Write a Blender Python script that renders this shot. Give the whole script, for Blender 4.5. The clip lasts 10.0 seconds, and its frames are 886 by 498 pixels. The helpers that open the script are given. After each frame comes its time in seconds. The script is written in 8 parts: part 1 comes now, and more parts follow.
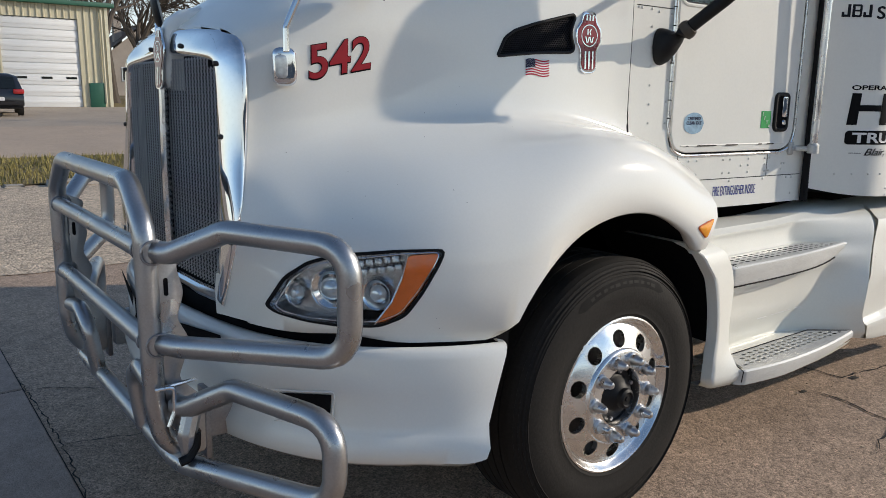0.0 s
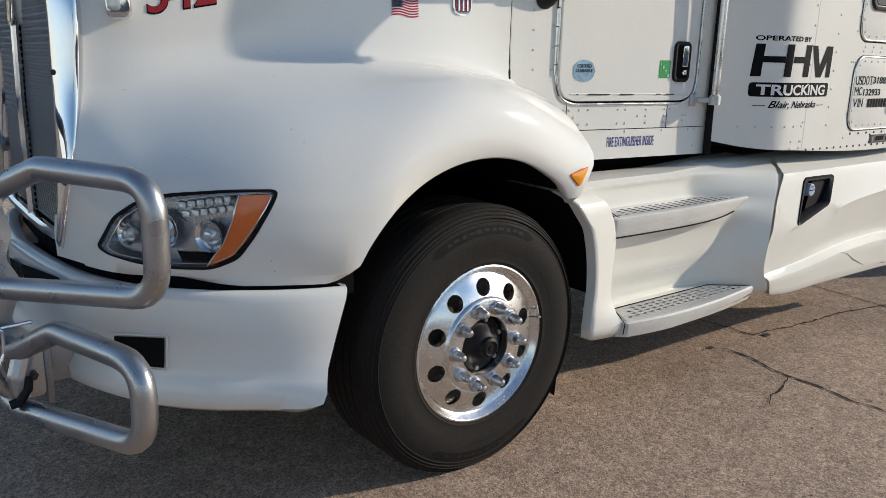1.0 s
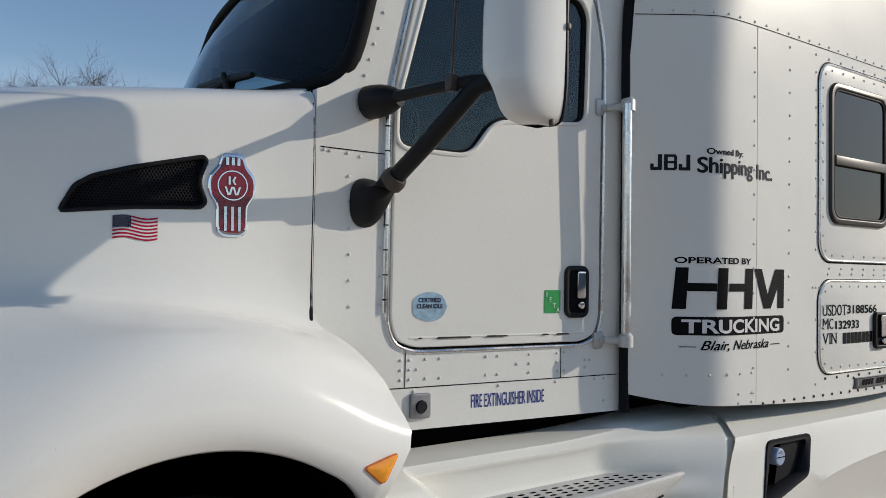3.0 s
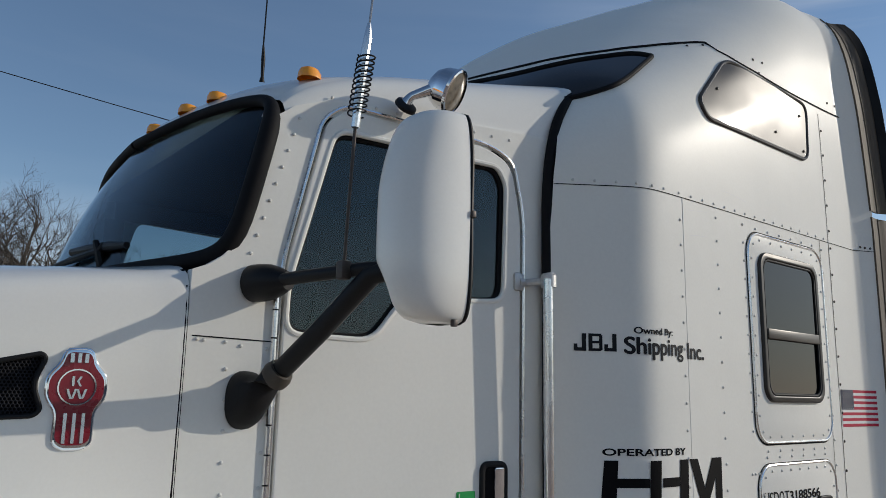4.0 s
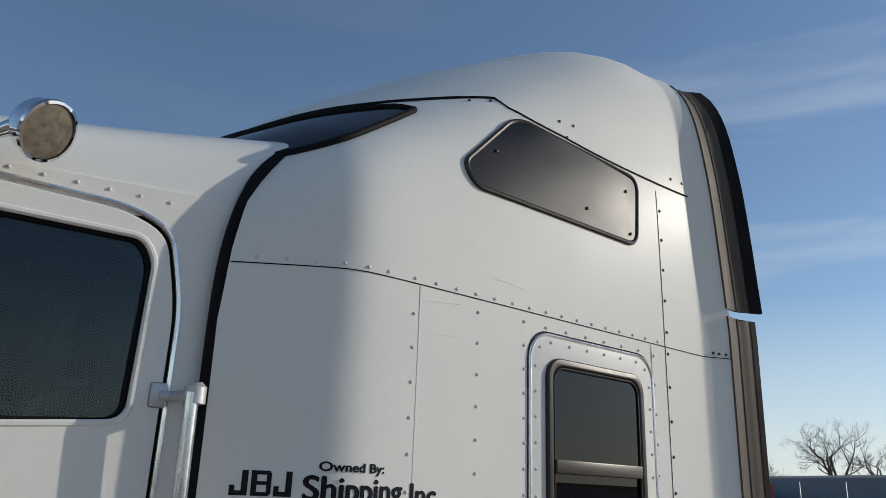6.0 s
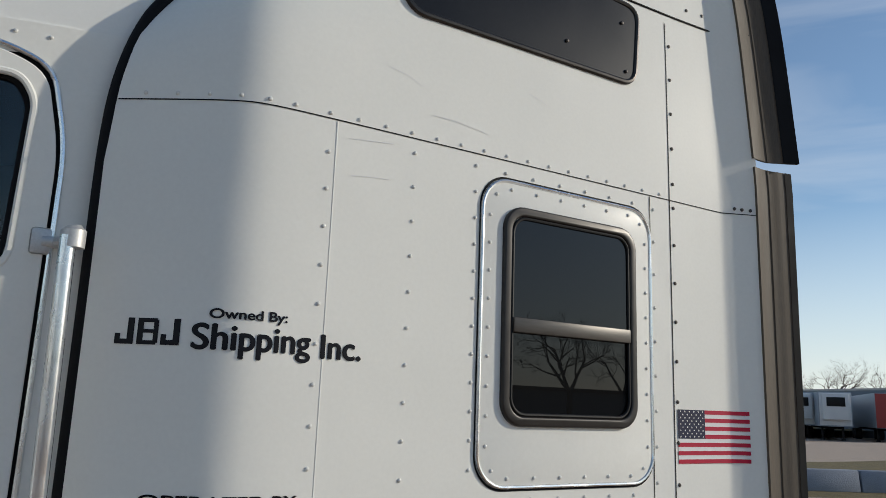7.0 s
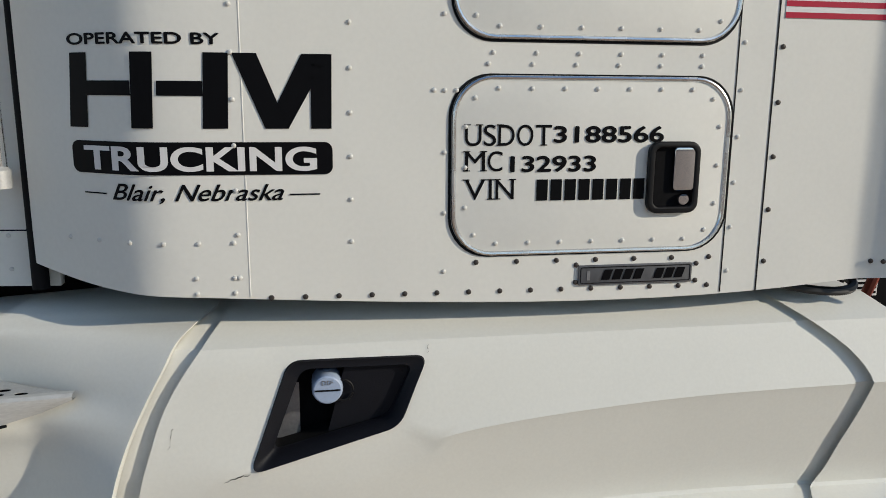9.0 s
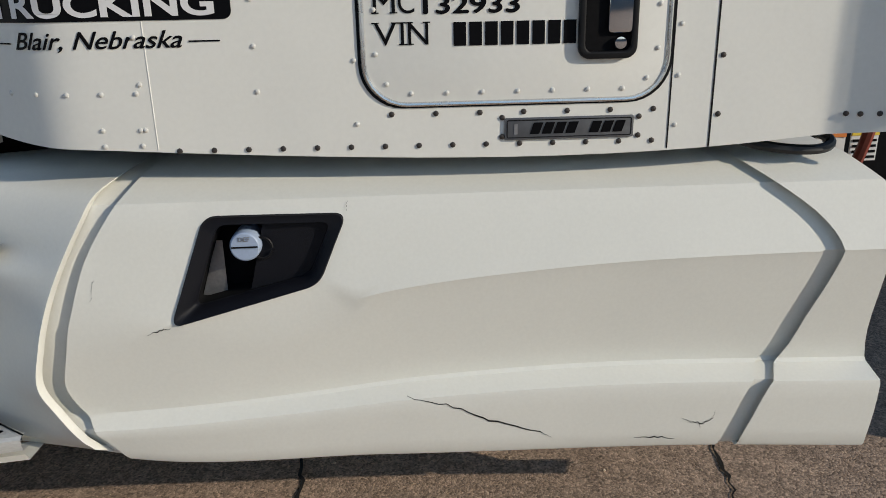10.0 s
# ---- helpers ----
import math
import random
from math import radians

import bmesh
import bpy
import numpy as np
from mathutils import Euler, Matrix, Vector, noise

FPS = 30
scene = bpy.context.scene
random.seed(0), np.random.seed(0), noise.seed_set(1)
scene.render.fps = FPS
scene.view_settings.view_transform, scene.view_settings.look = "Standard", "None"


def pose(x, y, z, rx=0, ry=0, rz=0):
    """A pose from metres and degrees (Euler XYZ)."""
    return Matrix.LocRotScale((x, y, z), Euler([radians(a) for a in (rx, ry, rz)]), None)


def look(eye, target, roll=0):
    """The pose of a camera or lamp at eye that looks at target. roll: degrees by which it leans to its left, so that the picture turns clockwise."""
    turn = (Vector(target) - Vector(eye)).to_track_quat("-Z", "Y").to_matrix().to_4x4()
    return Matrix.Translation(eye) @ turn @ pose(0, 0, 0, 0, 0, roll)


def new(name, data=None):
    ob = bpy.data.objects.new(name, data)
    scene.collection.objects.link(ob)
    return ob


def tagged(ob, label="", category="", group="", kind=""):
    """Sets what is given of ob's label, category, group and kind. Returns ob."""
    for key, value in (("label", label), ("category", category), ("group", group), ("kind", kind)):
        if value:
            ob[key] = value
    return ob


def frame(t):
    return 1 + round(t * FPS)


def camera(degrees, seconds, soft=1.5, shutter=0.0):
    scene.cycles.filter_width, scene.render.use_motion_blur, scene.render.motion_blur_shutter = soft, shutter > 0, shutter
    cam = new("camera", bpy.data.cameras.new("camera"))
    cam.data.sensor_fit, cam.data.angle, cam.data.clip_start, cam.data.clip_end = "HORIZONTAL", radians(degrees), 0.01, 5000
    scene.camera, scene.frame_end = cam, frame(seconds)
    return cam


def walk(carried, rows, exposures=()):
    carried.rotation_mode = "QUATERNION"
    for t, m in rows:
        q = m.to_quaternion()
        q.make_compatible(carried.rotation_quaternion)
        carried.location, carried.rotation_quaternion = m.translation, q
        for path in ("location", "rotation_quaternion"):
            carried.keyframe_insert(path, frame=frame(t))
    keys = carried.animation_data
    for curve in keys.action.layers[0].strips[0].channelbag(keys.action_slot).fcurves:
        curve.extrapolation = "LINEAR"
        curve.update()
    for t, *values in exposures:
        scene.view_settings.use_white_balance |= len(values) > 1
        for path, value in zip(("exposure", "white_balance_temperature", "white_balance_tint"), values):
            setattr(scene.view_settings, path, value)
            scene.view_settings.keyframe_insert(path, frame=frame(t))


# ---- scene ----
import collections

from mathutils import geometry

cam = camera(60.0, 10.0, 0.8)
PATH = [
    (0, (0.445, 0.194, 1.545), (1.629, 1.758, 1.151), 0.7),
    (0.5, (0.62, -0.023, 1.536), (1.815, 1.515, 1.079), 1.2),
    (1, (0.838, -0.051, 1.469), (2.027, 1.485, 0.991), 1.3),
    (1.5, (1.132, 0.04, 1.424), (2.299, 1.607, 0.996), 1.0),
    (2, (1.438, 0.092, 1.385), (2.582, 1.704, 1.076), 0.9),
    (2.5, (1.76, 0.131, 1.45), (2.894, 1.773, 1.317), 1.1),
    (2.7, (1.849, 0.172, 1.487), (2.988, 1.815, 1.431), 1.1),
    (3.8, (2.17, 0.385, 1.738), (3.406, 1.924, 2.057), 1.2),
    (4, (2.203, 0.382, 1.774), (3.459, 1.893, 2.145), 1.2),
    (4.5, (2.372, 0.346, 1.847), (3.674, 1.786, 2.326), 1.5),
    (5, (2.657, 0.309, 1.93), (3.975, 1.701, 2.5), 1.7),
    (5.2, (2.782, 0.321, 1.946), (4.096, 1.703, 2.549), 1.6),
    (6.3, (3.497, 0.298, 1.922), (4.684, 1.797, 2.508), 2.1),
    (6.5, (3.626, 0.259, 1.903), (4.776, 1.801, 2.449), 2.1),
    (7, (3.861, 0.254, 1.819), (4.898, 1.918, 2.215), 2.1),
    (7.5, (4.101, 0.334, 1.722), (4.983, 2.117, 1.939), 1.5),
    (8, (4.292, 0.372, 1.628), (4.998, 2.243, 1.64), 1.0),
    (8.5, (4.527, 0.304, 1.57), (5.043, 2.226, 1.375), 0.7),
    (9, (4.694, 0.283, 1.499), (5.034, 2.214, 1.103), 0.4),
    (9.5, (4.872, 0.317, 1.417), (5.071, 2.231, 0.873), -0.3),
    (10, (5.067, 0.29, 1.377), (5.166, 2.184, 0.741), -1.2),
]
walk(cam, [(t, look(eye, target, roll)) for t, eye, target, roll in PATH], [(0, 0.30, 6900, 10), (1.5, 0.27, 6900, 10), (2.5, 0.11, 6800, 10), (4, -0.21, 6550, 9), (5, -0.27, 6500, 9), (6.5, -0.09, 6550, 8), (8, 0.04, 6850, 7), (10, -0.01, 6850, 8)])

# ---------------------------------------------------------------- sun and sky
SUN = Vector((0.816, -0.4535, 0.368)).normalized()
sun = new("sun", bpy.data.lights.new("sun", "SUN"))
sun.data.energy, sun.data.angle, sun.data.color = 2.8, radians(0.6), (1.0, 0.92, 0.81)
sun.matrix_basis = look(SUN * 30, (0, 0, 0))

world = bpy.data.worlds.new("world")
scene.world = world
world.use_nodes = True
wn, wl = world.node_tree.nodes, world.node_tree.links
wn.clear()
sky = wn.new("ShaderNodeTexSky")
sky.sky_type, sky.sun_disc = "NISHITA", False
sky.sun_elevation = math.asin(SUN.z)
sky.sun_rotation = math.atan2(SUN.x, SUN.y)
sky.air_density, sky.dust_density, sky.ozone_density = 1.0, 0.2, 3.0
coord = wn.new("ShaderNodeTexCoord")
stretch = wn.new("ShaderNodeMapping")
stretch.inputs["Scale"].default_value = (1.0, 1.3, 6.5)
stretch.inputs["Rotation"].default_value = (0.0, 0.28, 0.5)
streak = wn.new("ShaderNodeTexNoise")
streak.inputs["Scale"].default_value, streak.inputs["Detail"].default_value, streak.inputs["Distortion"].default_value = 1.7, 6.0, 0.5
band = wn.new("ShaderNodeMapRange")
band.inputs["From Min"].default_value, band.inputs["From Max"].default_value = 0.45, 0.80
band.inputs["To Max"].default_value = 0.62
cirrus = wn.new("ShaderNodeMixRGB")
cirrus.inputs["Color2"].default_value = (6.6, 6.9, 7.4, 1)
glow = wn.new("ShaderNodeBackground")
glow.inputs["Strength"].default_value = 0.124
wout = wn.new("ShaderNodeOutputWorld")
wl.new(coord.outputs["Generated"], stretch.inputs["Vector"])
wl.new(stretch.outputs["Vector"], streak.inputs["Vector"])
wl.new(streak.outputs["Fac"], band.inputs["Value"])
# a pale bank of thin cloud that thickens towards the horizon all round
height = wn.new("ShaderNodeSeparateXYZ")
low = wn.new("ShaderNodeMapRange")
low.inputs["From Min"].default_value, low.inputs["From Max"].default_value = 0.0, 0.24
low.inputs["To Min"].default_value, low.inputs["To Max"].default_value = 0.75, 0.0
most = wn.new("ShaderNodeMath")
most.operation = "MAXIMUM"
wl.new(coord.outputs["Generated"], height.inputs["Vector"])
wl.new(height.outputs["Z"], low.inputs["Value"])
wl.new(low.outputs["Result"], most.inputs[0])
# the cirrus is thicker in the eastern half of the sky
east = wn.new("ShaderNodeMapRange")
east.inputs["From Min"].default_value, east.inputs["From Max"].default_value = 0.64, 0.97
east.inputs["To Min"].default_value, east.inputs["To Max"].default_value = 0.08, 1.4
veil = wn.new("ShaderNodeMath")
veil.operation = "MULTIPLY"
wl.new(height.outputs["X"], east.inputs["Value"])
wl.new(band.outputs["Result"], veil.inputs[0])
wl.new(east.outputs["Result"], veil.inputs[1])
wl.new(veil.outputs[0], most.inputs[1])
wl.new(most.outputs[0], cirrus.inputs["Fac"])
deep = wn.new("ShaderNodeHueSaturation")
deep.inputs["Saturation"].default_value, deep.inputs["Value"].default_value = 0.98, 1.03
wl.new(sky.outputs["Color"], deep.inputs["Color"])
wl.new(deep.outputs["Color"], cirrus.inputs["Color1"])
wl.new(cirrus.outputs["Color"], glow.inputs["Color"])
wl.new(glow.outputs["Background"], wout.inputs["Surface"])
scene.view_settings.exposure = 0.0

# ---------------------------------------------------------------- materials
def mat(name, base, rough=0.5, metal=0.0, coat=0.0, vary=0.12, scale=6.0, grain=60.0, bump=0.0, rough_vary=0.1, stretch=(1, 1, 1), alpha=1.0, transmission=0.0, ior=1.45, wave=0.0, spec=0.5, coat_rough=0.06):
    """A surface whose colour varies at a coarse and a fine scale, with fine relief."""
    m = bpy.data.materials.new(name)
    m.use_nodes = True
    nodes, links = m.node_tree.nodes, m.node_tree.links
    b = nodes["Principled BSDF"]
    b.inputs["Metallic"].default_value = metal
    b.inputs["Coat Weight"].default_value = coat
    b.inputs["Coat Roughness"].default_value = coat_rough
    b.inputs["Specular IOR Level"].default_value = spec
    b.inputs["IOR"].default_value = ior
    b.inputs["Transmission Weight"].default_value = transmission
    b.inputs["Alpha"].default_value = alpha
    tc = nodes.new("ShaderNodeTexCoord")
    mp = nodes.new("ShaderNodeMapping")
    mp.inputs["Scale"].default_value = stretch
    links.new(tc.outputs["Object"], mp.inputs["Vector"])
    big, fine = nodes.new("ShaderNodeTexNoise"), nodes.new("ShaderNodeTexNoise")
    big.inputs["Scale"].default_value, big.inputs["Detail"].default_value = scale, 4
    fine.inputs["Scale"].default_value, fine.inputs["Detail"].default_value = grain, 5
    for n in (big, fine):
        links.new(mp.outputs["Vector"], n.inputs["Vector"])
    both = nodes.new("ShaderNodeMath")
    both.operation = "ADD"
    links.new(big.outputs["Fac"], both.inputs[0])
    links.new(fine.outputs["Fac"], both.inputs[1])
    ramp = nodes.new("ShaderNodeMapRange")
    ramp.inputs["From Min"].default_value, ramp.inputs["From Max"].default_value = 0.6, 1.4
    ramp.inputs["To Min"].default_value, ramp.inputs["To Max"].default_value = 1 - vary, 1 + vary
    links.new(both.outputs[0], ramp.inputs["Value"])
    tint = nodes.new("ShaderNodeMixRGB")
    tint.blend_type = "MULTIPLY"
    tint.inputs["Fac"].default_value = 1
    tint.inputs["Color1"].default_value = (*base, 1)
    links.new(ramp.outputs["Result"], tint.inputs["Color2"])
    links.new(tint.outputs["Color"], b.inputs["Base Color"])
    rr = nodes.new("ShaderNodeMapRange")
    rr.inputs["From Min"].default_value, rr.inputs["From Max"].default_value = 0.3, 0.7
    rr.inputs["To Min"].default_value, rr.inputs["To Max"].default_value = max(0.01, rough * (1 - rough_vary)), min(1, rough * (1 + rough_vary))
    links.new(big.outputs["Fac"], rr.inputs["Value"])
    links.new(rr.outputs["Result"], b.inputs["Roughness"])
    if bump:
        bp = nodes.new("ShaderNodeBump")
        bp.inputs["Strength"].default_value, bp.inputs["Distance"].default_value = 1.0, bump
        links.new(fine.outputs["Fac"], bp.inputs["Height"])
        links.new(bp.outputs["Normal"], b.inputs["Normal"])
        if wave:
            # slow unevenness of beaten sheet
            slow, wv = nodes.new("ShaderNodeTexNoise"), nodes.new("ShaderNodeBump")
            slow.inputs["Scale"].default_value, slow.inputs["Detail"].default_value = 3.2, 2
            wv.inputs["Strength"].default_value, wv.inputs["Distance"].default_value = 1.0, wave
            links.new(mp.outputs["Vector"], slow.inputs["Vector"])
            links.new(slow.outputs["Fac"], wv.inputs["Height"])
            links.new(wv.outputs["Normal"], bp.inputs["Normal"])
    return m


PAINT = mat("white_paint", (0.80, 0.79, 0.74), 0.6, coat=1.0, spec=0.12, coat_rough=0.10, vary=0.025, scale=1.6, grain=140, bump=0.00004)
PANEL = mat("white_riveted_paint", (0.79, 0.78, 0.725), 0.6, coat=0.10, spec=0.13, coat_rough=0.28, vary=0.03, scale=2.2, grain=90, bump=0.0001, wave=0.006)
PLASTIC = mat("white_moulded_fairing", (0.775, 0.765, 0.70), 0.6, coat=0.6, spec=0.2, coat_rough=0.22, vary=0.035, scale=3.0, grain=120, bump=0.00008, wave=0.003)
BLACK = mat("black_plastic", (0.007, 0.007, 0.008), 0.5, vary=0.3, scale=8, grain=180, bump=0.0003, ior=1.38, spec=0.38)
SEAL = mat("black_rubber_seal", (0.005, 0.005, 0.006), 0.75, vary=0.3, ior=1.3)
TRIM = mat("charcoal_textured_trim", (0.007, 0.0075, 0.011), 0.55, vary=0.2, grain=350, bump=0.0004, ior=1.4, spec=0.3)
# near-black for dark undersides, and for shade painted into openings and recesses
DEEP = mat("underside_and_recess_shade", (0.006, 0.006, 0.007), 0.95, vary=0.4, ior=1.25)
RUBBER = mat("tyre_rubber", (0.0135, 0.0118, 0.0105), 0.8, vary=0.45, scale=7, grain=110, bump=0.0006, ior=1.34)
CHROME = mat("chrome", (0.72, 0.73, 0.75), 0.05, metal=1, vary=0.03, rough_vary=0.5)
ALU = mat("polished_aluminium", (0.78, 0.78, 0.775), 0.24, metal=1, vary=0.06, scale=14, grain=220, rough_vary=0.45)
TREAD = mat("cast_aluminium", (0.55, 0.55, 0.54), 0.5, metal=0.55, vary=0.15, scale=18, grain=200, bump=0.0004)
TUBE = mat("brushed_steel_tube", (0.44, 0.44, 0.445), 0.34, metal=0.95, vary=0.12, scale=10, grain=160, rough_vary=0.3, bump=0.0001)
STEEL = mat("grey_steel", (0.33, 0.33, 0.34), 0.45, metal=0.8, vary=0.2, scale=20, grain=120, bump=0.0003)
RIVET = mat("painted_rivet", (0.66, 0.65, 0.61), 0.35, coat=0.3, vary=0.08)
BOLT = mat("dark_bolt", (0.07, 0.06, 0.055), 0.5, metal=0.6, vary=0.3)
GLASS = mat("dark_tinted_glass", (0.01, 0.013, 0.014), 0.03, vary=0.05, coat=0.0, ior=1.5)
CLEAR = mat("clear_lens", (0.97, 0.98, 0.98), 0.02, vary=0.0, transmission=1.0, ior=1.15)
AMBER = mat("amber_lens", (0.76, 0.155, 0.022), 0.14, vary=0.15, scale=12, coat=0.6)
AMBER_BRIGHT = mat("amber_marker_lens", (0.98, 0.37, 0.03), 0.25, vary=0.1, scale=30, coat=0.6)
MIRROR = mat("mirror_glass", (0.85, 0.86, 0.87), 0.01, metal=1, vary=0.0)
RED = mat("red_decal", (0.33, 0.012, 0.022), 0.35, vary=0.06, coat=0.3)
INK = mat("black_decal", (0.004, 0.004, 0.005), 0.4, vary=0.1, ior=1.3, spec=0.2)
GREY_INK = mat("dark_grey_decal", (0.011, 0.011, 0.014), 0.4, vary=0.1, ior=1.35, spec=0.25)
BLUE_INK = mat("blue_decal", (0.02, 0.03, 0.22), 0.4, vary=0.1)
NAVY = mat("navy_decal", (0.011, 0.014, 0.045), 0.5, vary=0.1, ior=1.3)
FLAG_RED = mat("flag_red_decal", (0.44, 0.008, 0.04), 0.5, vary=0.06, ior=1.3)
FLAG_WHITE = mat("flag_white_decal", (0.75, 0.74, 0.73), 0.4, vary=0.03)
GREEN = mat("green_sticker", (0.02, 0.33, 0.08), 0.4, vary=0.1)
BROWN_RUBBER = mat("weathered_rubber_flap", (0.085, 0.066, 0.047), 0.7, vary=0.3, scale=4, grain=60, stretch=(6, 6, 0.6))
HOSE = mat("hose", (0.02, 0.02, 0.02), 0.5)
RED_HOSE = mat("red_hose", (0.25, 0.06, 0.04), 0.5)

# ---------------------------------------------------------------- mesh tools
def mesh_of(name, bm, material, smooth=True, angle=35):
    me = bpy.data.meshes.new(name)
    bmesh.ops.recalc_face_normals(bm, faces=bm.faces)
    bm.to_mesh(me)
    bm.free()
    if material:
        me.materials.append(material)
    if smooth:
        me.shade_smooth()
        me.set_sharp_from_angle(angle=radians(angle))
    return me


def part(name, bm, material, parent, label="", smooth=True, angle=35):
    """One bmesh in world places as one mesh object under a thing or a part."""
    ob = new(name, mesh_of(name, bm, material, smooth, angle))
    if parent is not None:
        ob.parent = parent
        ob.matrix_parent_inverse = ROOT[parent.name].inverted() if parent.name in ROOT else Matrix()
    return tagged(ob, label)


ROOT = {}


def thing(name, place, label, category, group="", kind=""):
    ob = new(name)
    ob.empty_display_size = 0.2
    ob.matrix_basis = Matrix.Translation(place)
    ROOT[ob.name] = ob.matrix_basis.copy()
    return tagged(ob, label, category, group, kind)


def keyed(x, keys):
    """Smooth value or point along keys of (x, a, b, ...)."""
    k = np.array(keys, float)
    xs, vs = k[:, 0], k[:, 1:]
    slope = np.gradient(vs, xs, axis=0) if len(xs) > 2 else np.repeat((vs[1:] - vs[:1]) / (xs[1] - xs[0]), 2, axis=0)
    x = min(max(x, xs[0]), xs[-1])
    i = min(max(int(np.searchsorted(xs, x)) - 1, 0), len(xs) - 2)
    h = xs[i + 1] - xs[i]
    u = (x - xs[i]) / h
    v = (2 * u**3 - 3 * u**2 + 1) * vs[i] + (u**3 - 2 * u**2 + u) * h * slope[i] + (3 * u**2 - 2 * u**3) * vs[i + 1] + (u**3 - u**2) * h * slope[i + 1]
    return float(v[0]) if len(v) == 1 else v


BASIS = {}


def twin(bm, y):
    """The same mesh on the other side of the plane at y."""
    far = bm.copy()
    for v in far.verts:
        v.co.y = 2 * y - v.co.y
    bmesh.ops.reverse_faces(far, faces=far.faces)
    return far


def basis(m, n):
    """Weights of m control points at n samples of a clamped cubic B-spline."""
    if (m, n) not in BASIS:
        p, knots, out = np.eye(m), np.r_[[0.0] * 3, np.linspace(0, 1, m - 2), [1.0] * 3], []
        for u in np.linspace(0, 1, n):
            k = min(int(np.searchsorted(knots, u, "right")) - 1, m - 1)
            d = [p[j + k - 3] for j in range(4)]
            for r in range(1, 4):
                for j in range(3, r - 1, -1):
                    a = (u - knots[j + k - 3]) / max(knots[j + 1 + k - r] - knots[j + k - 3], 1e-9)
                    d[j] = (1 - a) * d[j - 1] + a * d[j]
            out.append(d[3])
        BASIS[m, n] = np.array(out)
    return BASIS[m, n]


def spline(points, n):
    """n points along a clamped cubic B-spline of control points."""
    return list(basis(len(points), n) @ np.array(points, float))


def grid(rows, bm=None, close=False, skip=None):
    """Quads between rows of points."""
    bm = bm or bmesh.new()
    made = [[bm.verts.new(p) for p in row] for row in rows]
    for i in range(len(made) - 1):
        n = len(made[i])
        for j in range(n if close else n - 1):
            if skip and skip(i, j):
                continue
            q = (made[i][j], made[i][(j + 1) % n], made[i + 1][(j + 1) % n], made[i + 1][j])
            if len({v.co.to_tuple(6) for v in q}) == 4:
                bm.faces.new(q)
            else:
                u = list(dict.fromkeys(q))
                try:
                    bm.faces.new(u)
                except ValueError:
                    pass
    return bm


def weld(bm, d=0.0004):
    bmesh.ops.remove_doubles(bm, verts=bm.verts, dist=d)
    return bm


def mirrored(bm, y):
    """Adds the other half about the plane at y."""
    old = list(bm.verts)
    twin = {v: bm.verts.new((v.co.x, 2 * y - v.co.y, v.co.z)) for v in old}
    for f in list(bm.faces):
        bm.faces.new([twin[v] for v in reversed(f.verts)])
    return weld(bm)


def tube(points, r, sides=14, cap=True, bm=None, smooth=0):
    """A round tube along points; smooth: spline samples."""
    bm = bm or bmesh.new()
    p = [Vector(q) for q in (spline(points, smooth) if smooth else points)]
    rad = r if isinstance(r, (list, tuple)) else [r] * len(p)
    ahead = [(p[min(i + 1, len(p) - 1)] - p[max(i - 1, 0)]).normalized() for i in range(len(p))]
    side = ahead[0].orthogonal().normalized()
    rows = []
    for q, a, rr in zip(p, ahead, rad):
        side = (side - a * side.dot(a)).normalized()
        up = a.cross(side)
        rows.append([q + rr * (side * math.cos(2 * math.pi * k / sides) + up * math.sin(2 * math.pi * k / sides)) for k in range(sides)])
    made = [[bm.verts.new(q) for q in row] for row in rows]
    for i in range(len(made) - 1):
        for k in range(sides):
            bm.faces.new((made[i][k], made[i][(k + 1) % sides], made[i + 1][(k + 1) % sides], made[i + 1][k]))
    if cap:
        bm.faces.new(made[0])
        bm.faces.new(list(reversed(made[-1])))
    return bm


def bent(points, radius, steps=6):
    """A polyline with its corners rounded to a radius."""
    p = [Vector(q) for q in points]
    out = [p[0]]
    for a, b, c in zip(p, p[1:], p[2:]):
        u, w = (a - b).normalized(), (c - b).normalized()
        half = u.angle(w) / 2
        d = min(radius / max(math.tan(half), 0.05), 0.48 * (a - b).length, 0.48 * (c - b).length)
        s, e = b + u * d, b + w * d
        for k in range(steps + 1):
            t = k / steps
            out.append((1 - t) ** 2 * s + 2 * t * (1 - t) * b + t**2 * e)
    return out + [p[-1]]


def block(lo, hi, bevel=0.0, segments=2, bm=None):
    own = bmesh.new()
    bmesh.ops.create_cube(own, size=1)
    lo, hi = Vector(lo), Vector(hi)
    for v in own.verts:
        v.co = Vector([(lo[i] + hi[i]) / 2 + v.co[i] * (hi[i] - lo[i]) for i in range(3)])
    if bevel:
        bmesh.ops.bevel(own, geom=own.edges[:], offset=bevel, segments=segments, affect="EDGES", profile=0.5)
    return joined(bm, own)


def joined(bm, own):
    if bm is None:
        return own
    m = {v: bm.verts.new(v.co) for v in own.verts}
    for f in own.faces:
        bm.faces.new([m[v] for v in f.verts])
    own.free()
    return bm


def lathe(profile, sides=48, m=None):
    """Turns (radius, height) about z, then places it by m."""
    bm = bmesh.new()
    rows = [[(r * math.cos(2 * math.pi * k / sides), r * math.sin(2 * math.pi * k / sides), h) for k in range(sides)] for r, h in profile]
    grid(rows, bm, close=True)
    weld(bm, 1e-5)
    if m is not None:
        bm.transform(m)
    return bm


